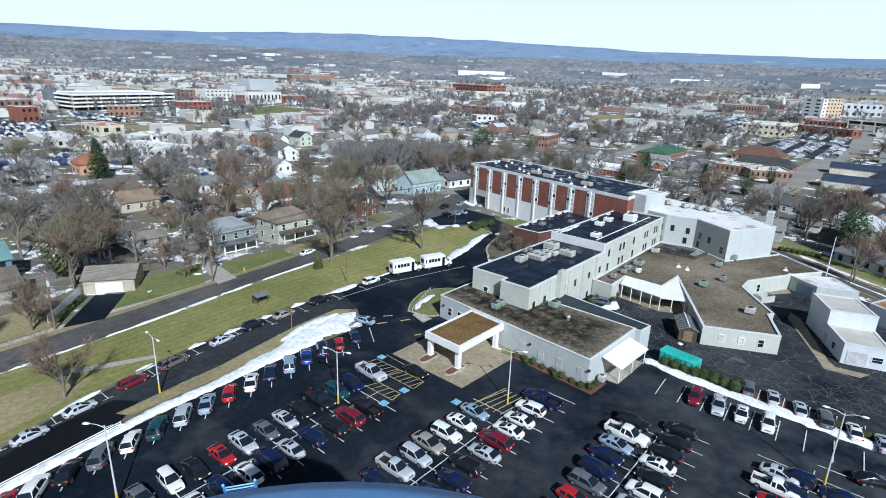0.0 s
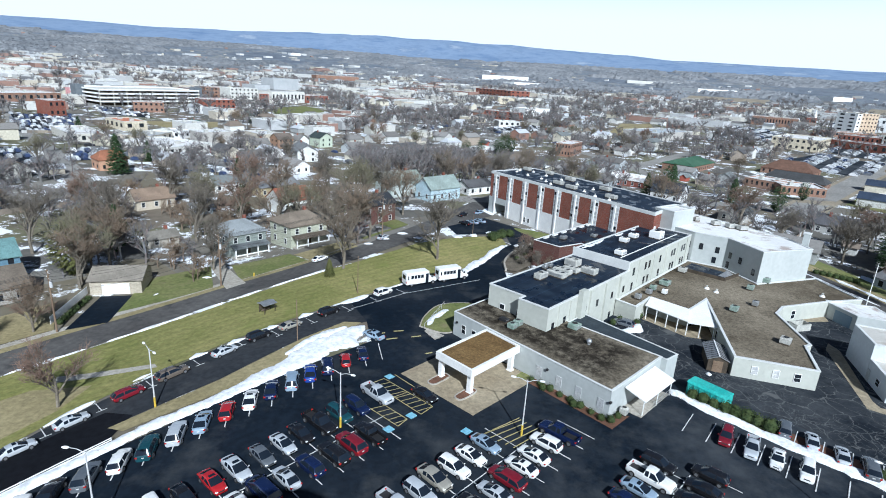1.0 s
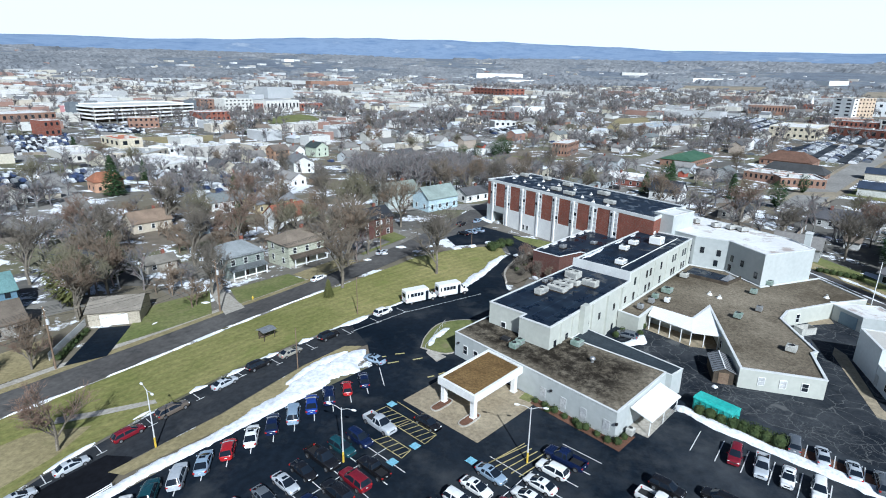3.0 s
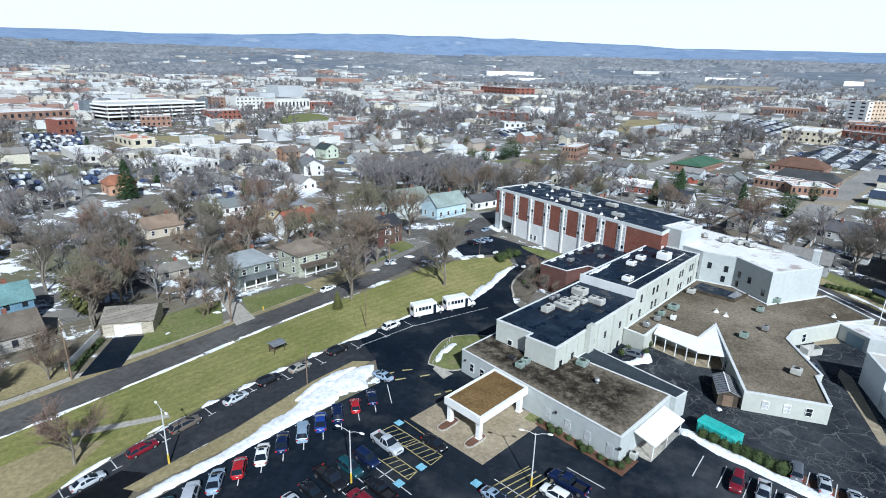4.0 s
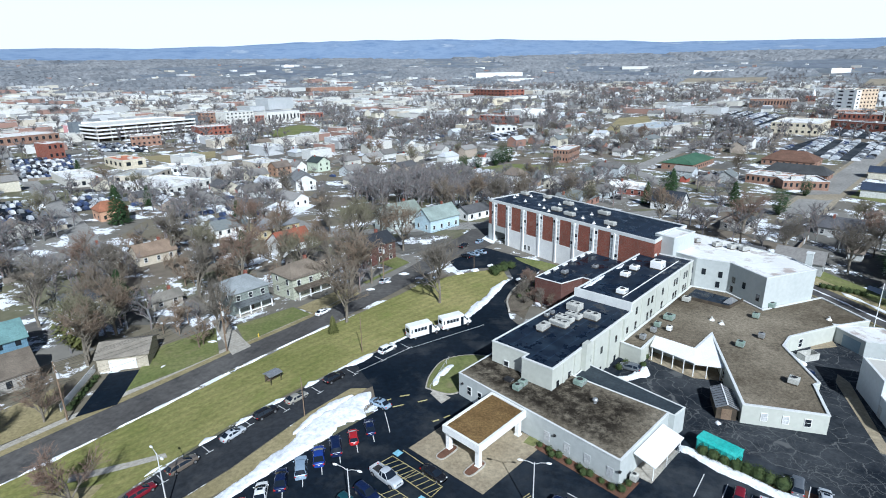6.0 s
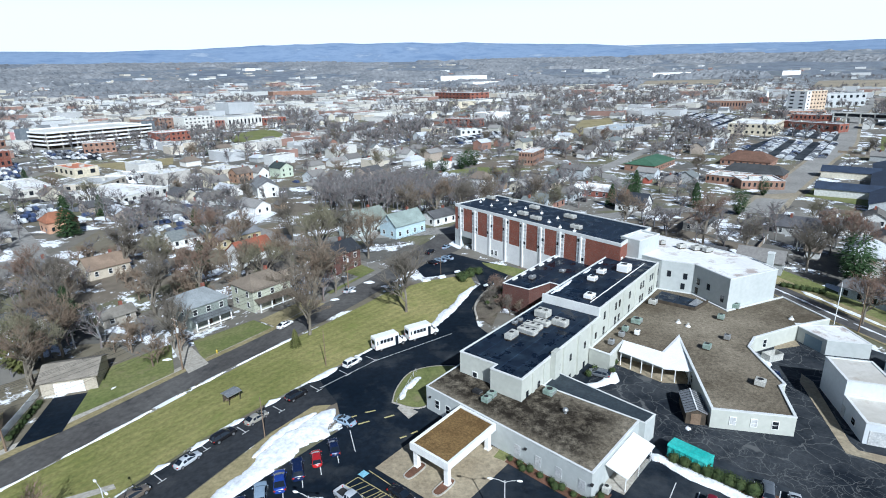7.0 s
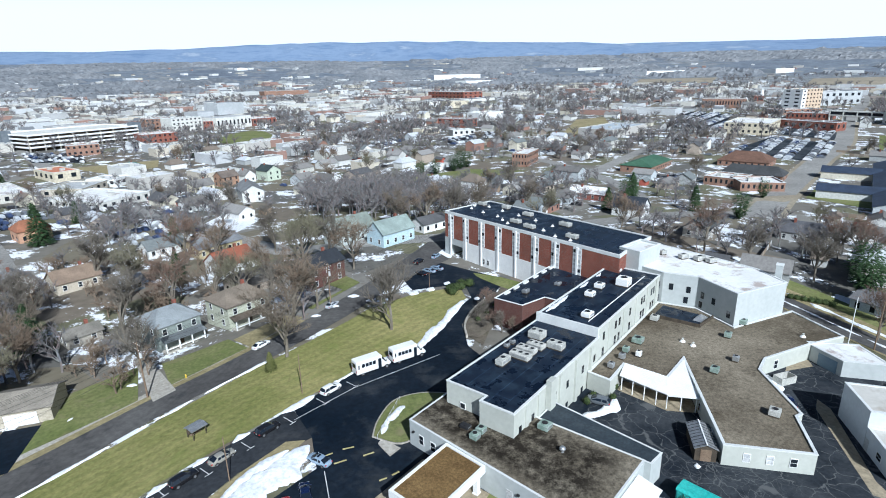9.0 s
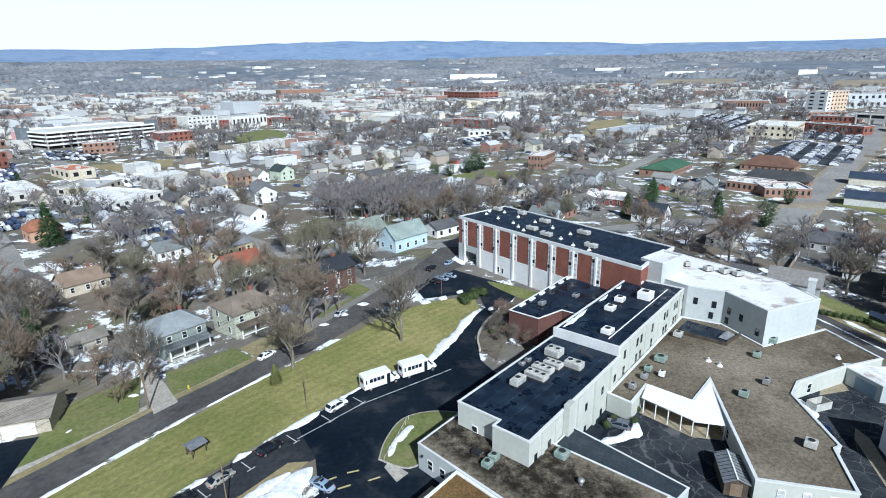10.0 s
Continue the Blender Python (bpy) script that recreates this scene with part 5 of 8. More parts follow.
slab_building("brick_hall", "long red brick works far off", -51.7, 1015.7, 8.5, 942.1, 40, 11, RED_BRICK, GREY_ROOF, 10, 2)
slab_building("shop_building", "buff windowless hall far off", -15.1, 772.5, 14.8, 787.8, 20, 9, YELLOW_STONE, FLAT_ROOFS, 0, 1)
slab_building("shop_building", "long dark-roofed hall far off", -40.2, 824.9, 56, 909.4, 30, 8, SHOP_WALLS, NAVY_ROOF, 0, 1)
slab_building("warehouse", "huge white warehouse far off", -72.2, 1734.8, 64.3, 1731.7, 70, 18, TRIM_WHITE, WHITE_ROOF, 0, 1)
slab_building("warehouse", "long white warehouse far off", 18.6, 1385.9, 95.6, 1453, 40, 11, TRIM_WHITE, WHITE_ROOF, 0, 1)
slab_building("warehouse", "long white shed with a red roof far off", -382.7, 1151.4, -310, 1208.6, 30, 9, BROWN_BRICK, RUST_ROOF, 0, 1)
slab_building("warehouse", "long blue-grey roofed shed far off", -464.1, 1079.6, -409.2, 1212.6, 30, 9, SHOP_WALLS, PALE_METAL, 0, 1)
slab_building("warehouse", "lone white barn on the far plain", -948.1, 2493.5, -915, 2525.5, 30, 11, TRIM_WHITE, WHITE_ROOF, 0, 1)
slab_building("hall_building", "pale-roofed hall among trees", 119.6, 464.7, 160.2, 510.6, 30, 7, SHOP_WALLS, PALE_METAL, 0, 1)
slab_building("hospital_block", "long dark brick hospital block with white columns", 286, 706, 325, 684, 25, 10, BROWN_BRICK, GREY_ROOF, 15, 1)
slab_building("hospital_tower", "white end of the hospital tower", 344.5, 645.5, 354.0, 627, 7, 22, TRIM_WHITE, WHITE_ROOF, 2, 6)
slab_building("hospital_tower", "buff hospital tower with rows of windows", 351.0, 648.5, 360.2, 630.4, 26, 22.5, BUFF_TOWER, WHITE_ROOF, 4, 6)
slab_building("hospital_block", "long grey hospital block with a band of dark glass", 405, 684, 462, 697, 30, 15, GREY_CLADDING, GREY_ROOF, 7, 2)
slab_building("hospital_block", "pale four-storey hospital block with rows of windows", 354, 508, 363, 466, 40, 19, PALE_STONE, WHITE_ROOF, 9, 4)
slab_building("ward_building", "long low red brick ward with a flat roof", 308.7, 570, 334.7, 545.7, 22, 6, RED_BRICK, GREY_ROOF, 10, 1)
slab_building("ward_building", "low red brick ward beside the avenue", 268, 512, 292, 471, 14, 7, RED_BRICK, GREY_ROOF, 8, 1)
slab_building("ward_building", "low brown ward with a pale roof", 318.5, 604.9, 364.8, 608.1, 20, 5, BROWN_BRICK, GREY_ROOF, 8, 1)
slab_building("warehouse", "white sheds on the far plain", 521.7, 1651.7, 649.5, 1715.4, 60, 14, TRIM_WHITE, WHITE_ROOF, 0, 1)
slab_building("warehouse", "white sheds on the far plain", 806.6, 1679.2, 836.5, 1582.8, 60, 12, TRIM_WHITE, WHITE_ROOF, 0, 1)
slab_building("warehouse", "long pale shed on the far plain", 422.8, 2103.7, 617, 2077.1, 60, 10, PALE_STONE, PALE_METAL, 0, 1)
slab_building("church", "brick church hall with a steeple", 365.4, 744.2, 374.9, 741.2, 14, 9, RED_BRICK, WHITE_ROOF, 3, 1)
slab_building("strip_mall", "low brick shop strip with a white roof", 119.7, 297, 131.4, 285.5, 16, 4.5, BROWN_BRICK, WHITE_ROOF, 7, 1)
slab_building("strip_mall", "low brick shop strip with a white roof", 128.3, 278.3, 146.6, 275.4, 16, 4.5, BROWN_BRICK, WHITE_ROOF, 8, 1)
slab_building("board_building", "white board building beside green bushes", -14.2, 344.4, -6.4, 354.9, 6, 3.5, TRIM_WHITE, GREY_ROOF, 0, 1)
# arts centre: glazed front, grey side wing, fly tower
arts = slab_building("arts_centre", "large pale arts centre with a colonnade and a grey stage tower", -241.9, 588.2, -218.7, 621.9, 62, 12, PALE_STONE, GREY_ROOF, 9, 1)
for p, q, h in (((-256, 628), (-238, 656), 23), ((-268, 606), (-258, 622), 16)):
    d = (Vector(q) - Vector(p)).normalized()
    n = Vector((-d.y, d.x)) * 24
    put_wall = prism([p, q, (q[0] + n.x, q[1] + n.y), (p[0] + n.x, p[1] + n.y)], gz(*p) + 11, gz(*p) + h)
    part("stage_tower", put_wall, GREY_CLADDING, arts, "plain grey stage tower")
slab_building("store_building", "broad buff store with a white flat roof", 211.5, 482, 237.5, 463, 52, 9, YELLOW_STONE, WHITE_ROOF, 8, 2)
for x, y, l, w, z, deg, wall_c, roof_c, words in (
        (-135.9, 314, 11, 8, 3.2, 53, (0.70, 0.64, 0.48), (0.20, 0.19, 0.18), "cream gabled house with a grey roof"),
        (-128, 329, 10, 9, 5.4, 53, (0.34, 0.21, 0.14), (0.16, 0.13, 0.11), "two-storey brown brick house"),
        (-110, 346, 11, 9, 5.6, 143, (0.52, 0.58, 0.47), (0.045, 0.06, 0.06), "two-storey pale green house with a dark roof"),
        (-121, 340, 8, 7, 4.0, 143, (0.74, 0.74, 0.72), (0.22, 0.21, 0.20), "small white gabled house in a row"),
        (-101, 291, 22, 10, 5.4, 119, (0.66, 0.66, 0.64), (0.20, 0.205, 0.21), "long two-storey white house with a grey roof"),
        (-203, 370, 11, 9, 3.2, 143, (0.72, 0.72, 0.70), (0.05, 0.14, 0.13), "white house with a teal roof"),
        (-257, 466, 13, 10, 4.0, 143, (0.74, 0.74, 0.73), (0.50, 0.51, 0.52), "white house with a snowy roof"),
        (-150, 212, 10, 9, 4.2, 53, (0.50, 0.30, 0.20), (0.30, 0.13, 0.075), "orange brick house with a rusty hip roof")):
    house(x, y, deg, l, w, z, 2.8, 2.6 if "hip" in words else 0.0, siding("plain_siding", wall_c), shingles("plain_shingles", roof_c), words, storeys=2 if z > 4.5 else 1, frames=False)
    take(x, y, 8)
steeple = thing("steeple", "slim white church steeple far off", "steeple")
sx, sy = 378, 752
part("tower", boxed(sx - 1.6, sx + 1.6, sy - 1.6, sy + 1.6, gz(sx, sy) - 1, gz(sx, sy) + 11, 0.1), TRIM_WHITE, steeple)
bm = bmesh.new()
tube(bm, (sx, sy, gz(sx, sy) + 11), (sx, sy, gz(sx, sy) + 18), 1.7, 0.1, 8)
part("spire", bm, TRIM_WHITE, steeple)
house(108, 346, 52.6, 34, 17, 3.4, 3.0, 7.0, BROWN_BRICK, GREEN_METAL, "broad brick building with a green hip roof", chimney=False, group="")
house(166, 350, -38, 26, 20, 3.0, 4.5, 7.0, BROWN_BRICK, RUST_ROOF, "brick church hall with a rust-brown hip roof", chimney=False, group="")
house(151, 312, -38, 28, 14, 3.0, 3.4, 4.0, BROWN_BRICK, shingles("charcoal_shingles", (0.06, 0.062, 0.065)), "low brick building with a charcoal roof", chimney=False, group="")
for x, y, l, w, d, rise in ((197, 271, 118, 25, 55, 4.2), (165, 260, 24, 10, 145, 2.2), (194, 304, 24, 10, 145, 2.2), (238, 262, 70, 20, 55, 3.6)):
    house(x, y, d, l, w, 3.3, rise, 0.0, None, NAVY_ROOF, "low apartment row with a dark blue roof", chimney=False, group="apartment rows")
    for k in range(-int(l / 30), int(l / 30) + 1):
        take(x + math.cos(radians(d)) * k * 14, y + math.sin(radians(d)) * k * 14, w * 0.7)
skywalk = thing("skywalk", "glazed footbridge between hospital blocks", "footbridge")
m = pose(346, 529, gz(346, 529), 0, 0, -59)
for nm_, z0, z1, q, mat in (("deck", 4.6, 5.6, 2.6, PALE_STONE), ("glazing", 5.6, 8.2, 2.4, GLASS), ("roof", 8.2, 9.0, 2.7, PALE_STONE)):
    bm = bmesh.new()
    put_box(bm, -22, 22, -q, q, z0, z1, m)
    part(nm_, bm, mat, skywalk)
for q in (-21, -10, 1, 12, 21):
    bm = bmesh.new()
    put_box(bm, q - 0.5, q + 0.5, -2.75, 2.75, -1, 8.6, m)
    part("pier", bm, PALE_STONE, skywalk)
for x, y, q in ((108, 346, 22), (166, 350, 26), (151, 312, 18)):
    take(x, y, q)

# streets of the town
TOWN_ROAD = worn("town_asphalt", (0.235, 0.225, 0.21), (0.31, 0.30, 0.28), 0.05, 1.0, 0.9)
ROADS = {
    "avenue": ([(112, 228), (136, 262), (172, 308), (214, 360), (263, 417), (347, 540), (430, 650), (560, 820)], 5.5),
    "cross_street": ([(-90, 470), (-12, 422), (43, 390), (73, 332), (79, 270), (64, 222)], 4.0),
    "west_street": ([(-460, 482), (-312, 344), (-163, 206), (-135, 179), (-118, 166)], 4.0),
    "main_street": ([(-572, 657), (-348, 458), (-236, 350), (-150, 271), (-101, 231), (-64, 202), (-40, 194), (20, 206), (80, 226), (112, 228)], 4.2),
    "north_street": ([(73, 332), (120, 400), (170, 470), (230, 560)], 4.0)}
for nm, (pts, w) in ROADS.items():
    line = curve_through(pts, 5)
    draped("road_" + nm, strip(line, w), TOWN_ROAD, 0.12 if nm != "avenue" else 0.16, "grey town street", "road", step=30)
    for x, y in line:
        take(x, y, w + (7 if nm == "avenue" else 1.5))
draped("verge_avenue", strip(curve_through(ROADS["avenue"][0][:7], 5), 7.6), DEAD_GRASS, 0.11, "straw-coloured verge along the avenue", "lawn", step=30)


def inside(p, poly):
    hit_ = False
    for (ax, ay), (bx_, by_) in zip(poly, poly[1:] + poly[:1]):
        if (ay > p[1]) != (by_ > p[1]) and p[0] < ax + (p[1] - ay) / (by_ - ay) * (bx_ - ax):
            hit_ = not hit_
    return hit_


def spread(poly, step):
    x0, x1 = min(p[0] for p in poly), max(p[0] for p in poly)
    y0, y1 = min(p[1] for p in poly), max(p[1] for p in poly)
    return [(x0 + i * step, y0 + j * step) for i in range(int((x1 - x0) / step) + 1) for j in range(int((y1 - y0) / step) + 1) if inside((x0 + i * step, y0 + j * step), poly)]


LOTS = {"lot_east": [(173, 384), (193, 412), (231, 450), (260, 414), (206, 352)],
        "lot_store": [(247, 466), (275, 504), (292, 466), (266, 428)],
        "lot_north": [(183, 537), (250, 660), (281, 618), (221, 507)],
        "lot_centre": [(-14, 480), (25, 520), (33, 489), (-4, 450)],
        "lot_middle": [(104, 318), (118, 304), (126, 312), (120, 328)],
        "lot_west": [(-330, 362), (-306, 385), (-243, 312), (-262, 293)],
        "lot_low": [(-218, 232), (-208, 242), (-168, 204), (-182, 194)],
        "lot_market": [(-191, 240), (-186, 256), (-164, 232), (-172, 218)],
        "lot_front": [(-293, 401), (-329, 438), (-283, 437), (-255, 402)],
        "lot_garage": [(-268, 470), (-240, 500), (-228, 488), (-256, 458)]}
for nm, poly in LOTS.items():
    draped("pavement_" + nm, poly, ASPHALT, 0.14, "asphalt car park full of cars", "pavement", step=20)
    for x, y in spread(poly, 12):
        take(x, y, 9)
GREENS = {"park": [(-217, 524), (-215, 560), (-205, 582), (-190, 575), (-172, 545), (-165, 515), (-178, 488), (-200, 495)],
          "meadow": [(83, 486), (131, 498), (153, 625), (120, 606)],
          "green_strip": [(-254, 381), (-210, 412), (-197, 386), (-209, 358)],
          "hospital_lawn": [(264, 384), (307, 445), (325, 440), (288, 388)],
          "apartment_lawn": [(148, 262), (166, 284), (176, 262), (160, 240)],
          "bank": [(-30, 318), (20, 330), (40, 345), (8, 352), (-20, 336)]}
for nm, poly in GREENS.items():
    draped("lawn_" + nm, poly, GREEN if nm not in ("meadow", "green_strip") else STRAW, 0.13, "open winter grass in the town", "lawn", step=20)
    for x, y in spread(poly, 12):
        take(x, y, 9)
FIELDS = {"field_near": [(361, 1250), (521, 1230), (640, 1480), (463, 1509)], "field_far": [(586, 1023), (720, 985), (900, 1250), (760, 1290)]}
for nm, poly in FIELDS.items():
    draped(nm, poly, DEAD_GRASS, 0.6, "pale stubble field between woods", "field", step=60)
    for x, y in spread(poly, 20):
        take(x, y, 14)
WOOD = [(-61, 240), (-17, 217), (10, 226), (-15, 285), (-50, 300), (-75, 300)]
for x, y in spread(WOOD, 12):
    take(x, y, 9)
for x, y in ((95, 141), (82, 128), (78, 142), (-137, 203), (-79, 222), (-100, 122)):
    take(x, y, 12)

# rows of houses and trees
grid_u = Vector((UX, UY))
grid_v = Vector((-UY, UX))
house_spots, shop_spots = [], []
for i in range(-40, 160):
    for j in range(-110, 120):
        c = Vector((0, 150)) + grid_u * (i * 19.0) + grid_v * (j * 26.0)
        x, y = c.x + rnd.uniform(-4, 4), c.y + rnd.uniform(-4, 4)
        r = math.hypot(x, y - 20)
        if not in_view(x, y) or r > 2900 or y < 70:
            continue
        keep = 0.75 if r < 450 else 0.58 if r < 900 else 0.42 if r < 1300 else (0.20 if x < 150 and r < 1800 else 0.07 if noise.noise((x * 0.005, y * 0.0015, 6.1)) > 0.05 else 0.012) if r < 2200 else 0.01
        shops = noise.noise((x * 0.004, y * 0.004, 1.7)) + (0.25 if x < -60 and y > 330 else -0.15) + (0.15 if y > 600 else 0)
        if rnd.random() > keep or not free(x, y, 7):
            continue
        if shops > 0.05 and r > 260 and rnd.random() < 0.6:
            shop_spots.append((x, y, r))
        else:
            house_spots.append((x, y, r))
house_spots.sort(key=lambda s: s[2])
shop_spots.sort(key=lambda s: s[2])
HOUSE_WORDS = ("small pale house with a shingled gable roof among bare trees", "timber house with a dark roof", "bungalow with a grey shingled roof")
FV, FF, RV, RF = [], [], [], []
for k, (x, y, r) in enumerate(house_spots):
    deg = 53 + rnd.choice((0, 90)) + rnd.uniform(-4, 4)
    l, w, z, rise = rnd.uniform(9, 14), rnd.uniform(7, 9), rnd.choice((2.9, 3.0, 3.2, 5.2)), rnd.uniform(1.7, 2.9)
    take(x, y, 6)
    if k < 195:
        house(x, y, deg, l, w, z, rise, 0.0 if rnd.random() < 0.75 else 2.5, label=HOUSE_WORDS[k % 3], windows=r < 270, chimney=rnd.random() < 0.4, storeys=2 if z > 4 else 1)
        if rnd.random() < 0.5:
            near_trees.append((x + rnd.uniform(-9, 9), y + rnd.uniform(8, 11), rnd.uniform(9, 15)))
    else:
        m = pose(x, y, gz(x, y), 0, 0, deg)
        X, Y = l / 2, w / 2
        n = len(FV)
        FV += [tuple(m @ Vector(p)) for p in ((-X, -Y, -1), (X, -Y, -1), (X, Y, -1), (-X, Y, -1), (-X, -Y, z), (X, -Y, z), (X, Y, z), (-X, Y, z), (-X, 0, z + rise - 0.1), (X, 0, z + rise - 0.1))]
        FF += [tuple(q + n for q in f) for f in ((0, 1, 5, 4), (2, 3, 7, 6), (1, 2, 6, 9, 5), (3, 0, 4, 8, 7))]
        n = len(RV)
        RV += [tuple(m @ Vector(p)) for p in ((-X - 0.3, -Y - 0.4, z - 0.15), (X + 0.3, -Y - 0.4, z - 0.15), (X + 0.3, 0, z + rise), (-X - 0.3, 0, z + rise), (X + 0.3, Y + 0.4, z - 0.15), (-X - 0.3, Y + 0.4, z - 0.15))]
        RF += [tuple(q + n for q in f) for f in ((0, 1, 2, 3), (3, 2, 4, 5))]
e = thing("far_houses", "many small pale houses far off in the town", "houses", kind="stuff")
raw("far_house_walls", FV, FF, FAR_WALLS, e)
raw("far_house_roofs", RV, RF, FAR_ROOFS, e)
far_shops = []
for k, (x, y, r) in enumerate(shop_spots):
    big = 1.0 if r > 620 else 0.55
    l, d, h = rnd.uniform(16, 44) * big, rnd.uniform(14, 28) * big, rnd.uniform(4.0, 7)
    ang = A53 + rnd.choice((0, math.pi / 2)) - math.pi / 2
    dx, dy = math.cos(ang), math.sin(ang)
    if k >= 240:
        far_shops.append((x, y, math.degrees(ang), l, d, h))
        continue
    slab_building("shop_building", "flat-roofed town building with a pale roof", x - dx * l / 2, y - dy * l / 2, x + dx * l / 2, y + dy * l / 2, d, h, SHOP_WALLS, FLAT_ROOFS, 4 if r < 300 else 0, 1, "flat-roofed buildings of the town")

WV, WF, TV, TF = [], [], [], []
for x, y, deg, l, d, h in far_shops:
    m = pose(x, y, gz(x, y), 0, 0, deg)
    X, Y = l / 2, d / 2
    n = len(WV)
    WV += [tuple(m @ Vector((sx * X, sy * Y, z))) for z in (-1, h) for sx, sy in ((-1, -1), (1, -1), (1, 1), (-1, 1))]
    WF += [tuple(q + n for q in f) for f in ((0, 1, 5, 4), (1, 2, 6, 5), (2, 3, 7, 6), (3, 0, 4, 7))]
    n = len(TV)
    TV += [tuple(m @ Vector((sx * (X - 0.3), sy * (Y - 0.3), h - 0.3))) for sx, sy in ((-1, -1), (1, -1), (1, 1), (-1, 1))]
    TF.append(tuple(range(n, n + 4)))
e = thing("far_shops", "many flat-roofed pale buildings far off in the town", "buildings", kind="stuff")
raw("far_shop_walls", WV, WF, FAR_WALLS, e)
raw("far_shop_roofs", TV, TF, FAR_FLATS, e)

# woods
r4 = random.Random(77)
for x, y in spread(WOOD, 5.2):
    mid_spots.append((x + rnd.uniform(-3, 3), y + rnd.uniform(-3, 3), rnd.uniform(10, 15)))
for _ in range(5500):
    r = 400 + 750 * rnd.random()
    ang = rnd.uniform(-0.82, 0.82)
    x, y = math.sin(ang) * r, 20 + math.cos(ang) * r
    if noise.noise((x * 0.013, y * 0.013, 3.3)) > 0.08 and free(x, y, 1.5):
        far_spots.append((x, y, rnd.uniform(13, 19)))
for _ in range(14000):
    r = 125 + 1500 * rnd.random() ** 1.2
    ang = rnd.uniform(-0.82, 0.82)
    x, y = math.sin(ang) * r, 20 + math.cos(ang) * r
    if not free(x, y, 1.5):
        continue
    dens = noise.noise((x * 0.011, y * 0.011, 9.3))
    if (dens < 0.08 and rnd.random() < 0.90) or rnd.random() < 0.25:
        continue
    if r < 215 and x < 60 and rnd.random() < 0.55:
        continue
    if r < 330 and x >= 30 and rnd.random() < 0.55:
        continue
    (mid_spots if r < 420 else far_spots).append((x, y, rnd.uniform(7, 12.5) if r < 420 else rnd.uniform(9, 15)))
CV, CF = [], []
rings = [1150 + 2250 * (i / 150) ** 1.25 for i in range(151)]
for i, r in enumerate(rings):
    for j in range(460):
        ang = -0.86 + 1.72 * j / 459 + rnd.uniform(-0.0012, 0.0012)
        x, y = math.sin(ang) * r, 20 + math.cos(ang) * r + rnd.uniform(-4, 4)
        dens = noise.noise((x * 0.0035, y * 0.0016, 4.4)) + 0.55 * noise.noise((x * 0.014, y * 0.006, 7.7)) + 0.12 * smooth(1500, 2600, r)
        top = smooth(-0.02, 0.10, dens) * smooth(1150, 1500, r) * (9.0 + 5.0 * noise.noise((x * 0.05, y * 0.05, 2.2)) + rnd.uniform(-3.5, 3.5))
        if 1150 < r < 1700 and any(inside((x, y), poly) for poly in FIELDS.values()):
            top = 0
        CV.append((x, y, gz(x, y) - 1.5 + top))
for i in range(150):
    for j in range(459):
        k = i * 460 + j
        if max(CV[q][2] - gz(CV[q][0], CV[q][1]) for q in (k, k + 1, k + 460, k + 461)) > 0.2:
            CF.append((k, k + 1, k + 461, k + 460))
tagged(raw("plain_woods", CV, CF, HAZE_WOODS), "winter woods on the far plain, haze painted in as blue-grey", "woods", "", "stuff")

grove("town_trees", "bare brown winter trees between the houses", mid_spots, SMALL, TWIG_HAZED)
brush = [(r4.uniform(-122, -58), r4.uniform(112, 186), r4.uniform(3.5, 7.5)) for _ in range(210)]
brush = [q for q in brush if free(q[0], q[1], 0.5) and q[0] * 0.75 + q[1] > 62]
grove("yard_brush", "brown winter brush and saplings in the back yards", brush, SMALL, TWIG)
grove("far_woods", "bare brown winter woods across the town", far_spots, TINY, TWIG_HAZED)
for k, (x, y, h) in enumerate(near_trees[:60]):
    bare_tree(x, y, h, k % 3)
for x, y, h in ((*P(12.5, 63), 16), (*P(15, 69), 15), (*P(21, 66), 14), (-81.4, 108.5, 15), (-86, 117, 14), (-73.9, 87.8, 8), (-78.0, 81.4, 8)):
    bare_tree(x, y, h, int(h) % 3)


# ---- hospital: openings, piers, roof gear ----
def on_wall(e, a, b, z, w, h, deg, frame=True, mesh=None):
    """A window on a wall of the site, deg measured from the hospital's long axis."""
    x, y = P(a, b)
    return window(e, x, y, z, w, h, 53 + deg, frame, mesh)


blind_mesh = pane_mesh.copy()
blind_mesh.materials.clear()
blind_mesh.materials.append(BLIND)


def pier(e, name, a0, a1, b0, b1, z0, z1, mat, label=""):
    bm = bmesh.new()
    x, y = P(0, 0)
    put_box(bm, a0, a1, b0, b1, z0, z1, pose(x, y, 0, 0, 0, 53))
    return part(name, bm, mat, e, label)


GREY_STRIP = worn("grey_window_panel", (0.66, 0.67, 0.67), (0.74, 0.74, 0.73), 0.3, 2, 0.6, bumpy=0.0, even=True)

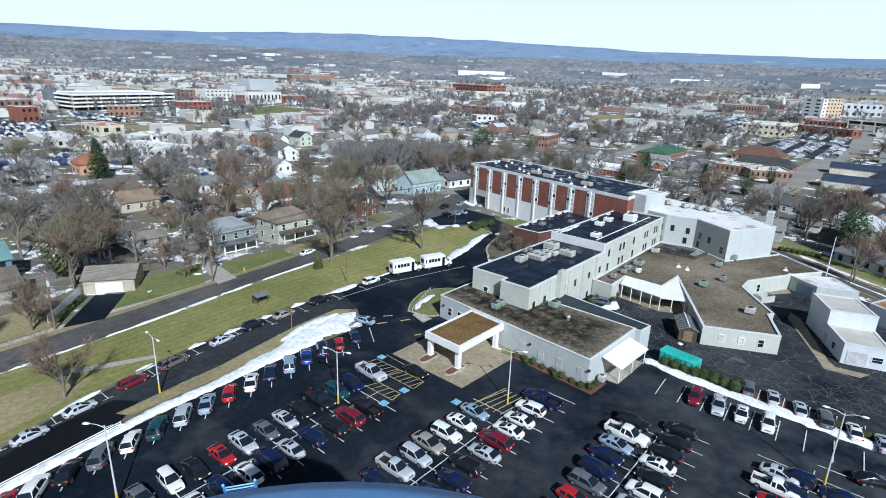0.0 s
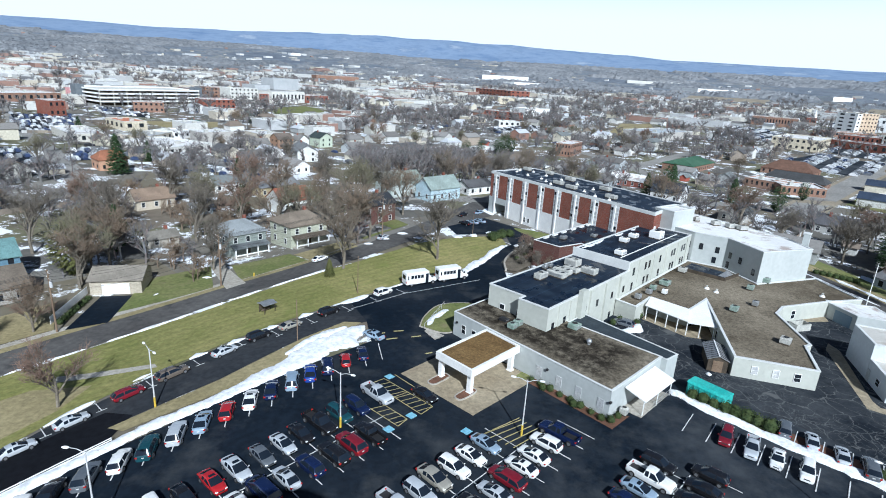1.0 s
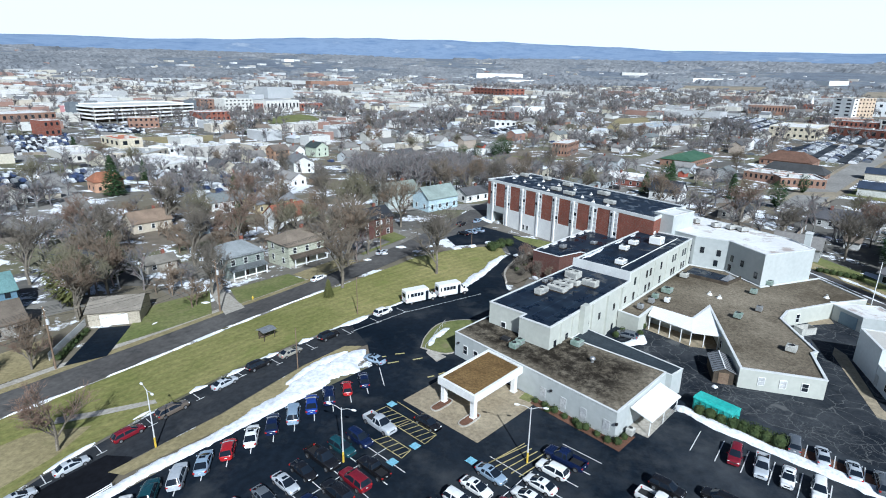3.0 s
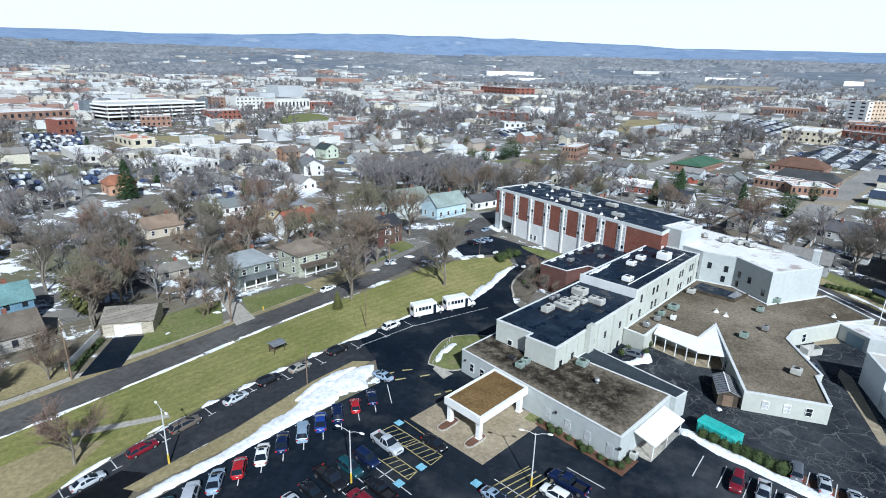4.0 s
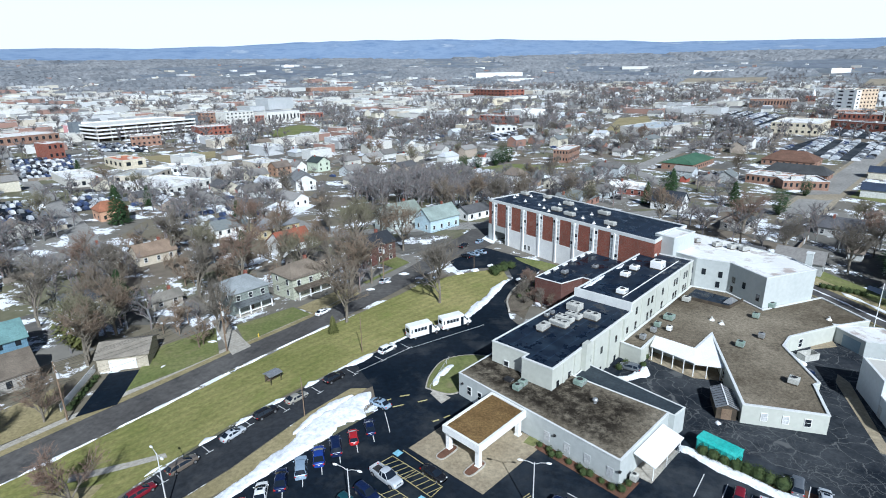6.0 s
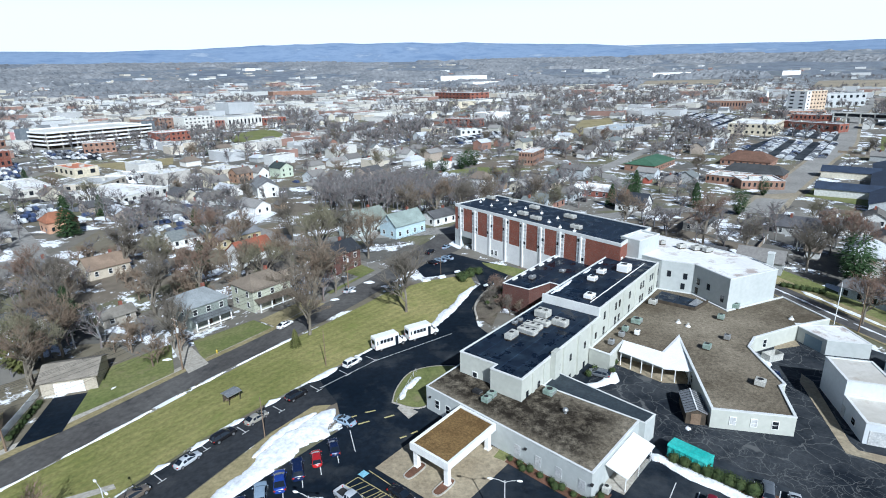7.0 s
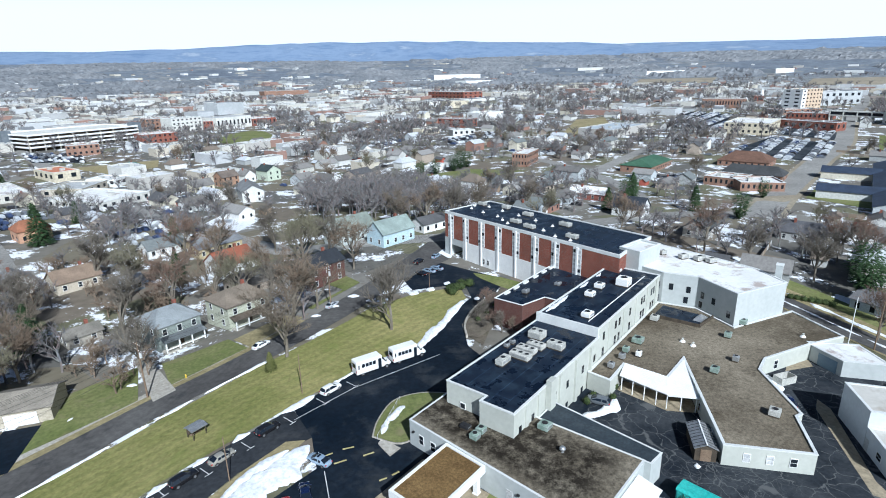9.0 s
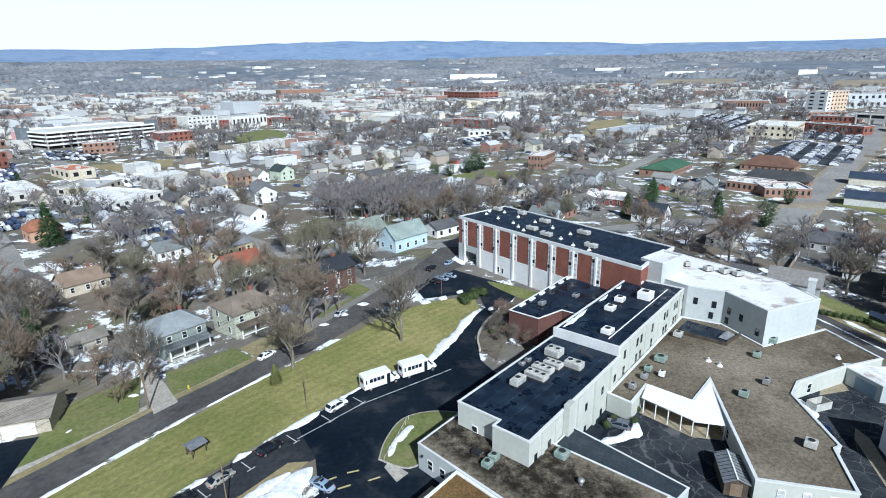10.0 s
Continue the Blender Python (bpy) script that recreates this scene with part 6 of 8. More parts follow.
# brick wing: white ground floor with a drive-through, piers and window strips
part("ground_floor", prism(ab((62.2, 53.4), (62.2, 3.1), (69.0, 4.7), (79.9, 6.1), (80.5, 53.4)), -2.4, 5.89), TRIM_WHITE, brick, "white painted ground floor")
part("end_wall", prism(ab((62.2, 61.1), (62.2, 58.9), (80.6, 58.9), (80.6, 61.1)), -2.4, 5.89), WHITE_WALL, brick)
part("passage_ceiling", prism(ab((62.32, 58.88), (62.32, 53.42), (80.4, 53.42), (80.4, 58.88)), 4.0, 5.88), WHITE_WALL, brick)
for i in range(8):
    b0 = 58.4 - 6.35 * i
    pier(brick, "pier", 61.95, 62.29, b0 - 0.26, b0 + 0.26, -1.9, 12.95, TRIM_WHITE)
    for side in (-1, 1):
        bc = b0 + side * 0.72
        pier(brick, "window_strip", 62.2, 62.28, bc - 0.5, bc + 0.5, 5.9, 12.9, GREY_STRIP, "pale panel strip")
        for s in range(3):
            on_wall(brick, 62.16, bc, 7.45 + 2.3 * s, 0.66, 0.8, 180, False, pane_mesh if (i + 2 * s + side) % 3 == 0 else blind_mesh)
            on_wall(brick, 62.17, bc, 6.45 + 2.3 * s, 0.8, 0.45, 180, False, blind_mesh)
for b0 in (44.6, 43.0):
    on_wall(brick, 62.16, b0, 2.0, 0.7, 1.4, 180)


def roof_cone(a, b, z):
    """White flashing boot of a vent pipe."""
    x, y = P(a, b)
    e = thing("roof_vent", "white conical vent on a black roof", "vent", pose(x, y, z), "vents on the roofs")
    bm = bmesh.new()
    tube(bm, (0, 0, 0), (0, 0, 0.35), 0.55, 0.28, 10)
    part("flashing", bm, TRIM_WHITE, e)
    bm = bmesh.new()
    tube(bm, (0, 0, 0.35), (0, 0, 0.62), 0.16, 0.16, 8)
    tube(bm, (0, 0, 0.62), (0, 0, 0.70), 0.24, 0.2, 8)
    part("pipe", bm, UNIT_METAL, e)
    return e


# the brick wing stands a little askew to the other wings
askew = Matrix.Translation((*P(69.8, 66.4), -0.2)) @ Matrix.Rotation(radians(-11.2), 4, "Z") @ Matrix.Translation((*P(62.3, 61), 0)).inverted()
brick.matrix_basis = askew
first = None
for a, b in ((72.9, 59.6), (69.9, 57.8), (75.8, 58.0), (68.8, 51.8), (75.0, 55.6), (68.4, 45.6), (66.6, 42.0), (65.0, 38.6), (74.1, 49.2), (73.3, 42.2), (72.4, 35.3), (66.3, 27.5), (71.0, 28.4), (64.2, 22.1), (64.0, 17.4)):
    if first is None:
        first = roof_cone(a, b, 13.45)
        first.matrix_basis = askew @ first.matrix_basis
    else:
        copy_thing(first, askew @ pose(*P(a, b), 13.45))


def roof_unit(name, label, a, b, z, l, w, h, mat, fans=1, turn=0.0, group="units on the roofs"):
    """A rooftop air handler: casing on a kerb, louvres, fans on top."""
    x, y = P(a, b)
    e = thing(name, label, "air conditioner", pose(x, y, z, 0, 0, 53 + turn), group)
    part("kerb", boxed(-l / 2 + 0.08, l / 2 - 0.08, -w / 2 + 0.08, w / 2 - 0.08, 0, 0.25), DARK_WOOD, e)
    part("casing", boxed(-l / 2, l / 2, -w / 2, w / 2, 0.25, h, 0.05), mat, e)
    for i in range(fans):
        xx = (i + 0.5) / fans * l - l / 2
        r = min(w, l / fans) * 0.34
        bm = bmesh.new()
        tube(bm, (xx, 0, h - 0.01), (xx, 0, h + 0.09), r, r, 14)
        f = part("fan_shroud", bm, mat, e)
        bm = bmesh.new()
        tube(bm, (xx, 0, h + 0.05), (xx, 0, h + 0.105), r * 0.86, r * 0.86, 12)
        part("fan_opening", bm, BLACK_TRIM, f)
    for s in (-1, 1):
        bm = bmesh.new()
        for k in range(4):
            put_box(bm, -l * 0.4, l * 0.4, s * w / 2 - 0.02, s * w / 2 + 0.02, 0.45 + k * (h - 0.6) / 4, 0.52 + k * (h - 0.6) / 4)
        part("louvre", bm, STEEL, e)
    return e


BIGU, ACU = "pale metal air handling unit on a flat roof", "greenish condenser unit on a gravel roof"
for a, b, l, w, h, f, mat in ((10.7, 8.6, 3.0, 1.6, 1.5, 1, UNIT_METAL), (13.8, 7.3, 2.0, 3.8, 1.4, 3, UNIT_METAL), (16.0, 7.5, 2.0, 3.6, 1.4, 3, UNIT_METAL), (18.3, 7.0, 2.0, 3.2, 1.3, 3, UNIT_METAL), (21.6, 8.7, 2.6, 2.8, 1.9, 2, UNIT_METAL), (20.0, 4.3, 2.0, 3.0, 1.7, 2, UNIT_METAL), (15.6, 11.0, 1.0, 1.0, 1.0, 1, STEEL), (17.2, 10.9, 1.0, 1.0, 1.0, 1, STEEL)):
    if w > l:
        roof_unit("rooftop_unit", BIGU, a + 2, b + 1.1, 7.96, w * 0.9, l * 0.8, h * 0.75, mat, f, 90)
    else:
        roof_unit("rooftop_unit", BIGU, a + 2, b + 1.1, 7.96, l * 0.85, w * 0.85, h * 0.75, mat, f)
for a, b, l, w, h in ((41.1, 8.0, 1.9, 1.9, 1.3), (46.2, 8.3, 1.9, 1.9, 1.3), (50.3, 4.9, 2.6, 2.8, 2.2), (31.8, 4.3, 2.2, 1.9, 1.3), (57.6, 8.7, 1.2, 1.0, 0.9)):
    roof_unit("rooftop_unit", "white box fan housing on a black roof", a + 2, b + 1.1, 9.28, l * 0.9, w * 0.9, h * 0.8, TRIM_WHITE, 1)
for a, b, l, w in ((75.2, 58.6, 2.6, 1.5), (77.0, 50.5, 2.4, 1.5), (74.9, 40.2, 3.0, 1.5), (67.0, 37.5, 3.0, 1.5), (65.6, 31.5, 3.2, 1.4), (73.6, 26.3, 3.2, 1.6), (66.0, 18.4, 3.0, 1.4)):
    e = roof_unit("rooftop_unit", "grey-white unit on the black roof of the brick wing", a, b, 13.45, w, l, 1.1, UNIT_METAL, 1)
    e.matrix_basis = askew @ e.matrix_basis
for a, b, s, mat in ((52.8, -14.2, 1.2, UNIT_GREEN), (43.9, -17.4, 1.0, STEEL), (37.9, -15.5, 1.3, UNIT_GREEN), (30.2, -25.4, 1.5, UNIT_METAL), (41.0, -1.6, 1.8, UNIT_GREEN), (36.2, -1.2, 1.1, UNIT_GREEN), (33.4, -1.6, 1.0, STEEL), (35.9, -3.6, 0.9, TRIM_WHITE), (29.3, -1.3, 1.0, STEEL), (52.4, -0.8, 1.5, UNIT_METAL), (60.5, -15.2, 1.4, UNIT_GREEN)):
    roof_unit("condenser_unit", ACU, a, b, 3.29, s, s, 1.1, mat, 1)
for a, b, s in ((-1.2, 5.2, 1.2), (0.4, 5.3, 1.2), (6.4, 0.0 - 1.2, 1.6)):
    roof_unit("condenser_unit", "pale green condenser on a stained gravel roof", a, b, 4.26, s, s, 1.0, UNIT_GREEN, 1)
roof_unit("condenser_unit", "small dark condenser pair on a gravel roof", -0.1, 7.6, 4.26, 1.0, 1.4, 0.7, BLACK_TRIM, 1)


def turbine(a, b, z):
    x, y = P(a, b)
    e = thing("turbine_vent", "silver turbine vent on a gravel roof", "vent", pose(x, y, z))
    bm = bmesh.new()
    tube(bm, (0, 0, 0), (0, 0, 0.35), 0.24, 0.22, 12)
    part("neck", bm, STEEL, e)
    bm = bmesh.new()
    bmesh.ops.create_uvsphere(bm, u_segments=14, v_segments=8, radius=0.42)
    for v in bm.verts:
        v.co.z = v.co.z * 0.85 + 0.6
    part("head", bm, STEEL, e)


turbine(3.4, -5.4, 4.25)
for a, b in ((46.3, -8.0), (45.7, -10.0), (61.2, -25.2)):
    copy_thing(first, pose(*P(a, b), 3.28))

# white kerbs along the annex roof
for a in (41.3, 45.1, 49.1, 53.5, 57.5, 61.0):
    pier(redlow, "roof_bar", a - 0.9, a + 0.9, 26.7, 27.2, 6.20, 6.55, TRIM_WHITE, "white skylight kerb")
roof_unit("rooftop_unit", "small dark unit on the annex roof", 44.0, 24.0, 6.12, 1.6, 1.2, 0.9, STEEL, 1)
roof_unit("rooftop_unit", "small dark unit on the annex roof", 52.0, 20.5, 6.12, 1.4, 1.2, 0.8, STEEL, 1)

# cream wings: piers and sash windows along the sunny side
for a in (3.4, 6.9, 13.5, 19.0, 24.5):
    pier(ts, "pier", a - 0.35, a + 0.35, -0.13, 0.0 + 0.01 * a, -0.4, 8.9, CREAM_WALL)
pier(ts, "flue", 8.9, 10.5, -0.8, 0.05, -0.4, 10.1, CREAM_WALL, "cream block flue rising past the roof")
for a in (1.7, 5.2, 12.0, 16.2, 21.8, 26.4):
    for z in (2.0, 5.9):
        on_wall(ts, a, -0.02 + a * 0.0107, z, 0.72, 1.25, -90, False)
on_wall(ts, 1.44, 9.6, 5.6, 0.9, 1.8, 180)
on_wall(ts, 1.44, 6.3, 5.6, 0.8, 1.8, 180)
for a in (33.0, 40.0, 46.5, 53.0, 58.5):
    pier(ts2, "pier", a - 0.45, a + 0.45, 0.36 + (a - 28) * 0.0087, 0.5 + a * 0.004, -0.4, 10.3, CREAM_WALL)
for a in (30.5, 36.0, 37.8, 43.2, 49.6, 51.0, 55.4, 56.8, 60.6):
    for z in (5.4, 8.4):
        on_wall(ts2, a, 0.5 + (a - 28) * 0.0087 - 0.03, z, 0.75, 1.5, -90, False)
pier(ts2, "roof_kerb", 30.0, 58.0, 3.2, 3.35, 10.48, 10.62, TRIM_WHITE, "white seam along the roof")
pier(ts, "roof_step", 27.6, 28.04, 0.4, 12.3, 9.2, 10.9, COPING, "white step between the roofs")

slide = Vector((*P(2, 1.1), -1.2)) - Vector((*P(0, 0), 0))
for e in (ts, ts2):
    e.matrix_basis = Matrix.Translation(slide)



def roof_snow(pts, z, seed):
    """Thin leftover drift lying on a roof along a line of (a, b, half width)."""
    V, F = [], []
    line = []
    for (a0, b0, w0), (a1, b1, w1) in zip(pts, pts[1:]):
        for q in range(10):
            t_ = q / 10
            line.append((a0 + (a1 - a0) * t_, b0 + (b1 - b0) * t_, w0 + (w1 - w0) * t_))
    line.append(pts[-1])
    for a, b, w in line:
        w *= 1 + 0.7 * noise.noise((a * 0.9, b * 0.9, seed))
        for q in (-1, -0.6, 0, 0.6, 1):
            V.append((*P(a, b + q * w), z + 0.10 * (1 - q * q) + 0.03 * noise.noise((a * 2, b + q, seed))))
    for i_ in range(len(line) - 1):
        for q in range(4):
            n_ = i_ * 5 + q
            F.append((n_, n_ + 1, n_ + 6, n_ + 5))
    tagged(raw("roof_snow", V, F, SNOW), "thin drift of old snow on a black roof", "snow", "drifts on the roofs")


roof_snow(((31.5, 12.5, 0.1), (34, 12.4, 0.55), (38, 12.5, 0.4), (41, 12.7, 0.1)), 9.31, 3.0)
roof_snow(((46, 12.6, 0.1), (48, 12.5, 0.4), (50, 12.7, 0.1)), 9.31, 7.0)
roof_snow(((54, 12.7, 0.1), (55, 12.5, 0.35), (56.5, 12.7, 0.1)), 9.31, 9.0)

# low clinic: windows on the drive side and the end
for b in (-2.6, -6.0, -9.2, -12.6):
    on_wall(low, -4.69 + 0.0959 * b, b, 1.8, 0.95, 1.5, 174.5, False, blind_mesh)
for b in (10.6, 12.9):
    on_wall(low, -4.69 + 0.0959 * b, b, 2.0, 0.9, 1.4, 174.5)
for b in (-4.0, -14.0, 14.4):
    pier(low, "wall_lamp", -4.95 + 0.0959 * b, -4.60 + 0.0959 * b, b - 0.15, b + 0.15, 2.6, 2.85, BLACK_TRIM, "small black wall lamp")


def xy_window(e, p, q, t, z, w, h, frame=True, mesh=None):
    """A window on the wall from p to q (outline runs anticlockwise), t of the way along."""
    d = Vector((q[0] - p[0], q[1] - p[1]))
    n = Vector((d.y, -d.x)).normalized()
    x, y = p[0] + d.x * t + n.x * 0.03, p[1] + d.y * t + n.y * 0.03
    return window(e, x, y, z, w, h, math.degrees(math.atan2(n.y, n.x)), frame, mesh)


for t in (0.27, 0.52, 0.77):
    xy_window(wing, (36.5, 91.3), (47.6, 89.2), t, 1.8, 0.85, 1.25, True, blind_mesh if t < 0.6 else None)
for t in (0.2, 0.5, 0.8):
    xy_window(wing, P(39.3, -10.2), (36.5, 91.3), t, 1.6, 0.9, 1.4)
xy_window(wing, (54.1, 114.5), (64.5, 119.6), 0.25, 1.6, 0.9, 1.6)
bx = [P(62.45, 1.2), (51.1, 136.8), (54.6, 127.5), (67.1, 133.3)]
for i, t, z in ((0, 0.25, 7.2), (0, 0.75, 7.0), (0, 0.7, 4.6), (1, 0.15, 6.6), (1, 0.45, 6.4), (1, 0.12, 4.4), (1, 0.85, 5.2)):
    xy_window(block, bx[i], bx[i + 1], t, z, 0.85, 1.4, False)


def put_prism(e, name, pts, z0, z1, mat, label=""):
    return part(name, prism(pts, z0, z1), mat, e, label)


# light well beside the white wing; its black floor stands for the pit's shade
well = thing("light_well", "roof bay whose black floor stands for shade, with a glazed hatch", "roof")
put_prism(well, "floor", ab((54.0, 0.2), (54.2, -8.6), (60.2, -9.6), (61.0, 0.2)), 3.29, 3.32, BLACK_ROOF)
for p, q in (((54.0, 0.2), (54.2, -8.8)), ((54.2, -8.8), (60.2, -9.8))):
    put_prism(well, "rim", strip([P(*p), P(*q)], 0.12), 3.29, 3.95, DARK_WOOD)
bm = bmesh.new()
c = [bm.verts.new((*P(a, b), z)) for a, b, z in ((56.6, -8.8, 3.3), (59.8, -9.4, 3.3), (59.6, -7.0, 3.3), (56.8, -6.8, 3.3), (58.2, -8.0, 4.5))]
for f in ((0, 1, 4), (1, 2, 4), (2, 3, 4), (3, 0, 4), (3, 2, 1, 0)):
    bm.faces.new([c[i] for i in f])
part("glazed_hatch", bm, STEEL, well)

# chimney of the white wing and patch boxes
stack = thing("chimney", "pale green-white block chimney behind the white wing", "chimney")
pier(stack, "shaft", 72.8, 74.0, -19.0, -17.8, -2, 12.6, WHITE_WALL)
pier(stack, "cap", 72.7, 74.1, -19.1, -17.7, 12.6, 12.85, COPING)
for x, y, s in ((52.5, 149, 1.4), (55.5, 147.5, 1.6), (57.5, 146, 1.5), (49, 152, 1.0)):
    e = roof_unit("rooftop_unit", "weathered grey unit on a white roof", 0, 0, 10.05, s * 1.4, s, 1.1, UNIT_METAL, 1)
    e.matrix_basis = pose(x, y, 10.05, 0, 0, 20)


# covered walk in the courtyard
def covered_walk():
    e = thing("covered_walk", "white sloped walkway roof on slim white columns", "walkway")
    for pts in (((31.75, -2.75, 3.55), (31.45, -10.05, 3.55), (27.2, -11.4, 2.85), (28.4, -3.2, 2.85)), ((31.45, -10.05, 3.55), (39.25, -10.3, 3.55), (29.2, -15.6, 2.85), (27.2, -11.4, 2.85))):
        bm = bmesh.new()
        bm.faces.new([bm.verts.new((*P(a, b), z)) for a, b, z in pts])
        bmesh.ops.recalc_face_normals(bm, faces=bm.faces[:])
        bmesh.ops.solidify(bm, geom=bm.faces[:], thickness=0.15)
        part("roof", bm, TRIM_WHITE, e)
    for a, b in ((28.5, -3.6), (28.1, -5.6), (27.8, -7.6), (27.5, -9.6), (27.4, -11.3), (28.2, -13.2), (29.1, -15.2)):
        x, y = P(a, b)
        bm = bmesh.new()
        tube(bm, (x, y, gz(x, y)), (x, y, 2.8), 0.09, 0.09, 8)
        part("column", bm, TRIM_WHITE, e)
    part("floor", prism(ab((31.6, -2.8), (31.3, -10.0), (36, -11.8), (29.2, -15.5), (27.0, -11.5), (28.2, -3.1)), 0.2, 0.34), TAN_CONCRETE, e)


covered_walk()

# end awning of the clinic
def end_awning():
    e = thing("awning", "white sloped awning over the clinic's side door", "awning")
    bm = bmesh.new()
    vs = [bm.verts.new((*P(a, b), z)) for a, b, z in ((-2.6, -14.1, 3.5), (6.0, -14.4, 3.5), (6.2, -17.4, 2.5), (-2.4, -17.0, 2.5))]
    bm.faces.new(vs)
    bmesh.ops.recalc_face_normals(bm, faces=bm.faces[:])
    bmesh.ops.solidify(bm, geom=bm.faces[:], thickness=0.14)
    part("roof", bm, TRIM_WHITE, e)
    for a, b in ((-2.1, -16.7), (5.9, -17.1), (1.9, -16.9)):
        x, y = P(a, b)
        bm = bmesh.new()
        tube(bm, (x, y, gz(x, y)), (x, y, 2.45), 0.07, 0.07, 8)
        part("post", bm, TRIM_WHITE, e)
    part("stoop", prism(ab((-2.5, -14.05), (5.9, -14.4), (5.9, -17.0), (-2.5, -16.8)), 0.0, 0.38), CONCRETE, e)
    for k in range(3):
        z = 0.6 + 0.35 * k
        bm = bmesh.new()
        tube(bm, (*P(0.6, -16.95), z), (*P(5.9, -17.2), z), 0.03, 0.03, 6)
        part("rail", bm, STEEL, e)


end_awning()
roof_unit("condenser_unit", "grey condenser beside the side door", -3.6, -14.9, 0.26, 1.0, 0.9, 1.1, UNIT_METAL, 1)


# ---- courtyard and yard ----
def shed():
    x, y = P(20.6, -18.2)
    e = thing("garden_shed", "small dark wooden shed with a ribbed metal roof", "shed", pose(x, y, gz(x, y), 0, 0, 79))
    part("wall", gable_walls(5.6, 2.8, 2.1, 0.6, False), DARK_WOOD, e)
    r = part("roof", gable_roof(5.6, 2.8, 2.1, 0.6, 0.2, thick=0.08), STEEL, e)
    for s in (-1, 1):
        for k in range(9):
            bm = bmesh.new()
            xx = -2.7 + k * 0.68
            tube(bm, (xx, s * 0.05, 2.80), (xx, s * 1.55, 2.16), 0.04, 0.04, 4)
            part("roof_rib", bm, BLACK_TRIM, r)
    part("ridge", boxed(-3.0, 3.0, -0.09, 0.09, 2.74, 2.84), TRIM_WHITE, r)
    part("door", boxed(-2.86, -2.78, -0.7, 0.7, 0.1, 1.9), WOOD_POLE, e)


shed()


def container():
    x, y = P(8.8, -21.3)
    e = thing("waste_container", "teal steel waste container with ribbed sides", "container", pose(x, y, gz(x, y), 0, 0, -45))
    part("body", boxed(-2.65, 2.65, -1.2, 1.2, 0.2, 1.95, 0.06), TEAL_PAINT, e)
    part("lid", loft([[(-2.7, -1.25, 1.95), (-2.7, 1.25, 1.95), (-2.7, 0.9, 2.2), (-2.7, -0.9, 2.2)], [(2.7, -1.25, 1.95), (2.7, 1.25, 1.95), (2.7, 0.9, 2.2), (2.7, -0.9, 2.2)]]), TEAL_PAINT, e)
    for k in range(7):
        for s in (-1, 1):
            part("rib", boxed(-2.4 + k * 0.8 - 0.05, -2.4 + k * 0.8 + 0.05, s * 1.23 - 0.05, s * 1.23 + 0.05, 0.25, 1.93), TEAL_PAINT, e)
    for xx in (-1.8, 1.8):
        part("skid", boxed(xx - 0.15, xx + 0.15, -1.1, 1.1, 0, 0.2), BLACK_TRIM, e)


container()


def dumpster():
    x, y = P(47.2, -24.6)
    e = thing("skip", "open pale steel skip beside the wing", "skip", pose(x, y, gz(x, y), 0, 0, 20))
    bm = bmesh.new()
    put_box(bm, -1.6, 1.6, -0.9, 0.9, 0, 0.12)
    part("floor", bm, STEEL, e)
    for q in ((-1.6, -1.5, -0.9, 0.9), (1.5, 1.6, -0.9, 0.9), (-1.5, 1.5, -0.9, -0.8), (-1.5, 1.5, 0.8, 0.9)):
        part("side", boxed(*q, 0.12, 1.4), UNIT_METAL, e)


dumpster()
park(SE, NV, 40.3, -26.2, 24, "cars in the yards")
park(HB, GR, 22.6, -2.2, 100, "cars in the yards")

PALE_SHEET = worn("pale_roof_sheet", (0.46, 0.43, 0.38), (0.58, 0.56, 0.52), 0.12, 1.5, 0.7, (0.36, 0.31, 0.25), (0.55, 0.75), 0.1, even=True)

# metal workshop, store and rusty shed
shop, shop_poly, _ = flat_building("workshop", "tall pale metal-clad workshop", ab((41.2, -32.6), (34.3, -36.0), (36.4, -42.2), (43.6, -38.6)), -1, 6.1, METAL_SIDING, PALE_SHEET, par=0.1, cop_h=0.12)
low_shop, ls_poly, _ = flat_building("workshop_annex", "low pale metal-clad annex with a white shutter", ab((34.2, -36.06), (27.7, -39.1), (29.4, -44.8), (36.3, -42.2)), -1, 3.7, METAL_SIDING, PALE_SHEET, par=0.1, cop_h=0.12)
xy_window(low_shop, P(34.2, -36.06), P(27.7, -39.1), 0.55, 1.7, 1.2, 1.0)
xy_window(low_shop, P(34.2, -36.06), P(27.7, -39.1), 0.08, 1.1, 1.0, 2.1, False, blind_mesh)
xy_window(low_shop, P(27.7, -39.1), P(29.4, -44.8), 0.32, 1.3, 2.6, 2.4, False, blind_mesh)
xy_window(low_shop, P(27.7, -39.1), P(29.4, -44.8), 0.75, 1.8, 1.4, 0.9)
SHUTTER = worn("blue_grey_shutter", (0.16, 0.23, 0.30), (0.20, 0.28, 0.35), 0.4, 3, 0.5, bumpy=0.0, even=True)
store, _, _ = flat_building("store_shed", "low white store with a blue-grey shutter", ab((59.6, -26.0), (58.3, -27.0), (54.8, -31.9), (57.6, -38.4), (63.5, -33.5)), -1, 3.3, WHITE_WALL, WHITE_ROOF, par=0.08, cop_h=0.12)
shutter_mesh = pane_mesh.copy()
shutter_mesh.materials.clear()
shutter_mesh.materials.append(SHUTTER)
xy_window(store, P(58.3, -27.0), P(54.8, -31.9), 0.55, 1.4, 3.6, 2.4, False, shutter_mesh)
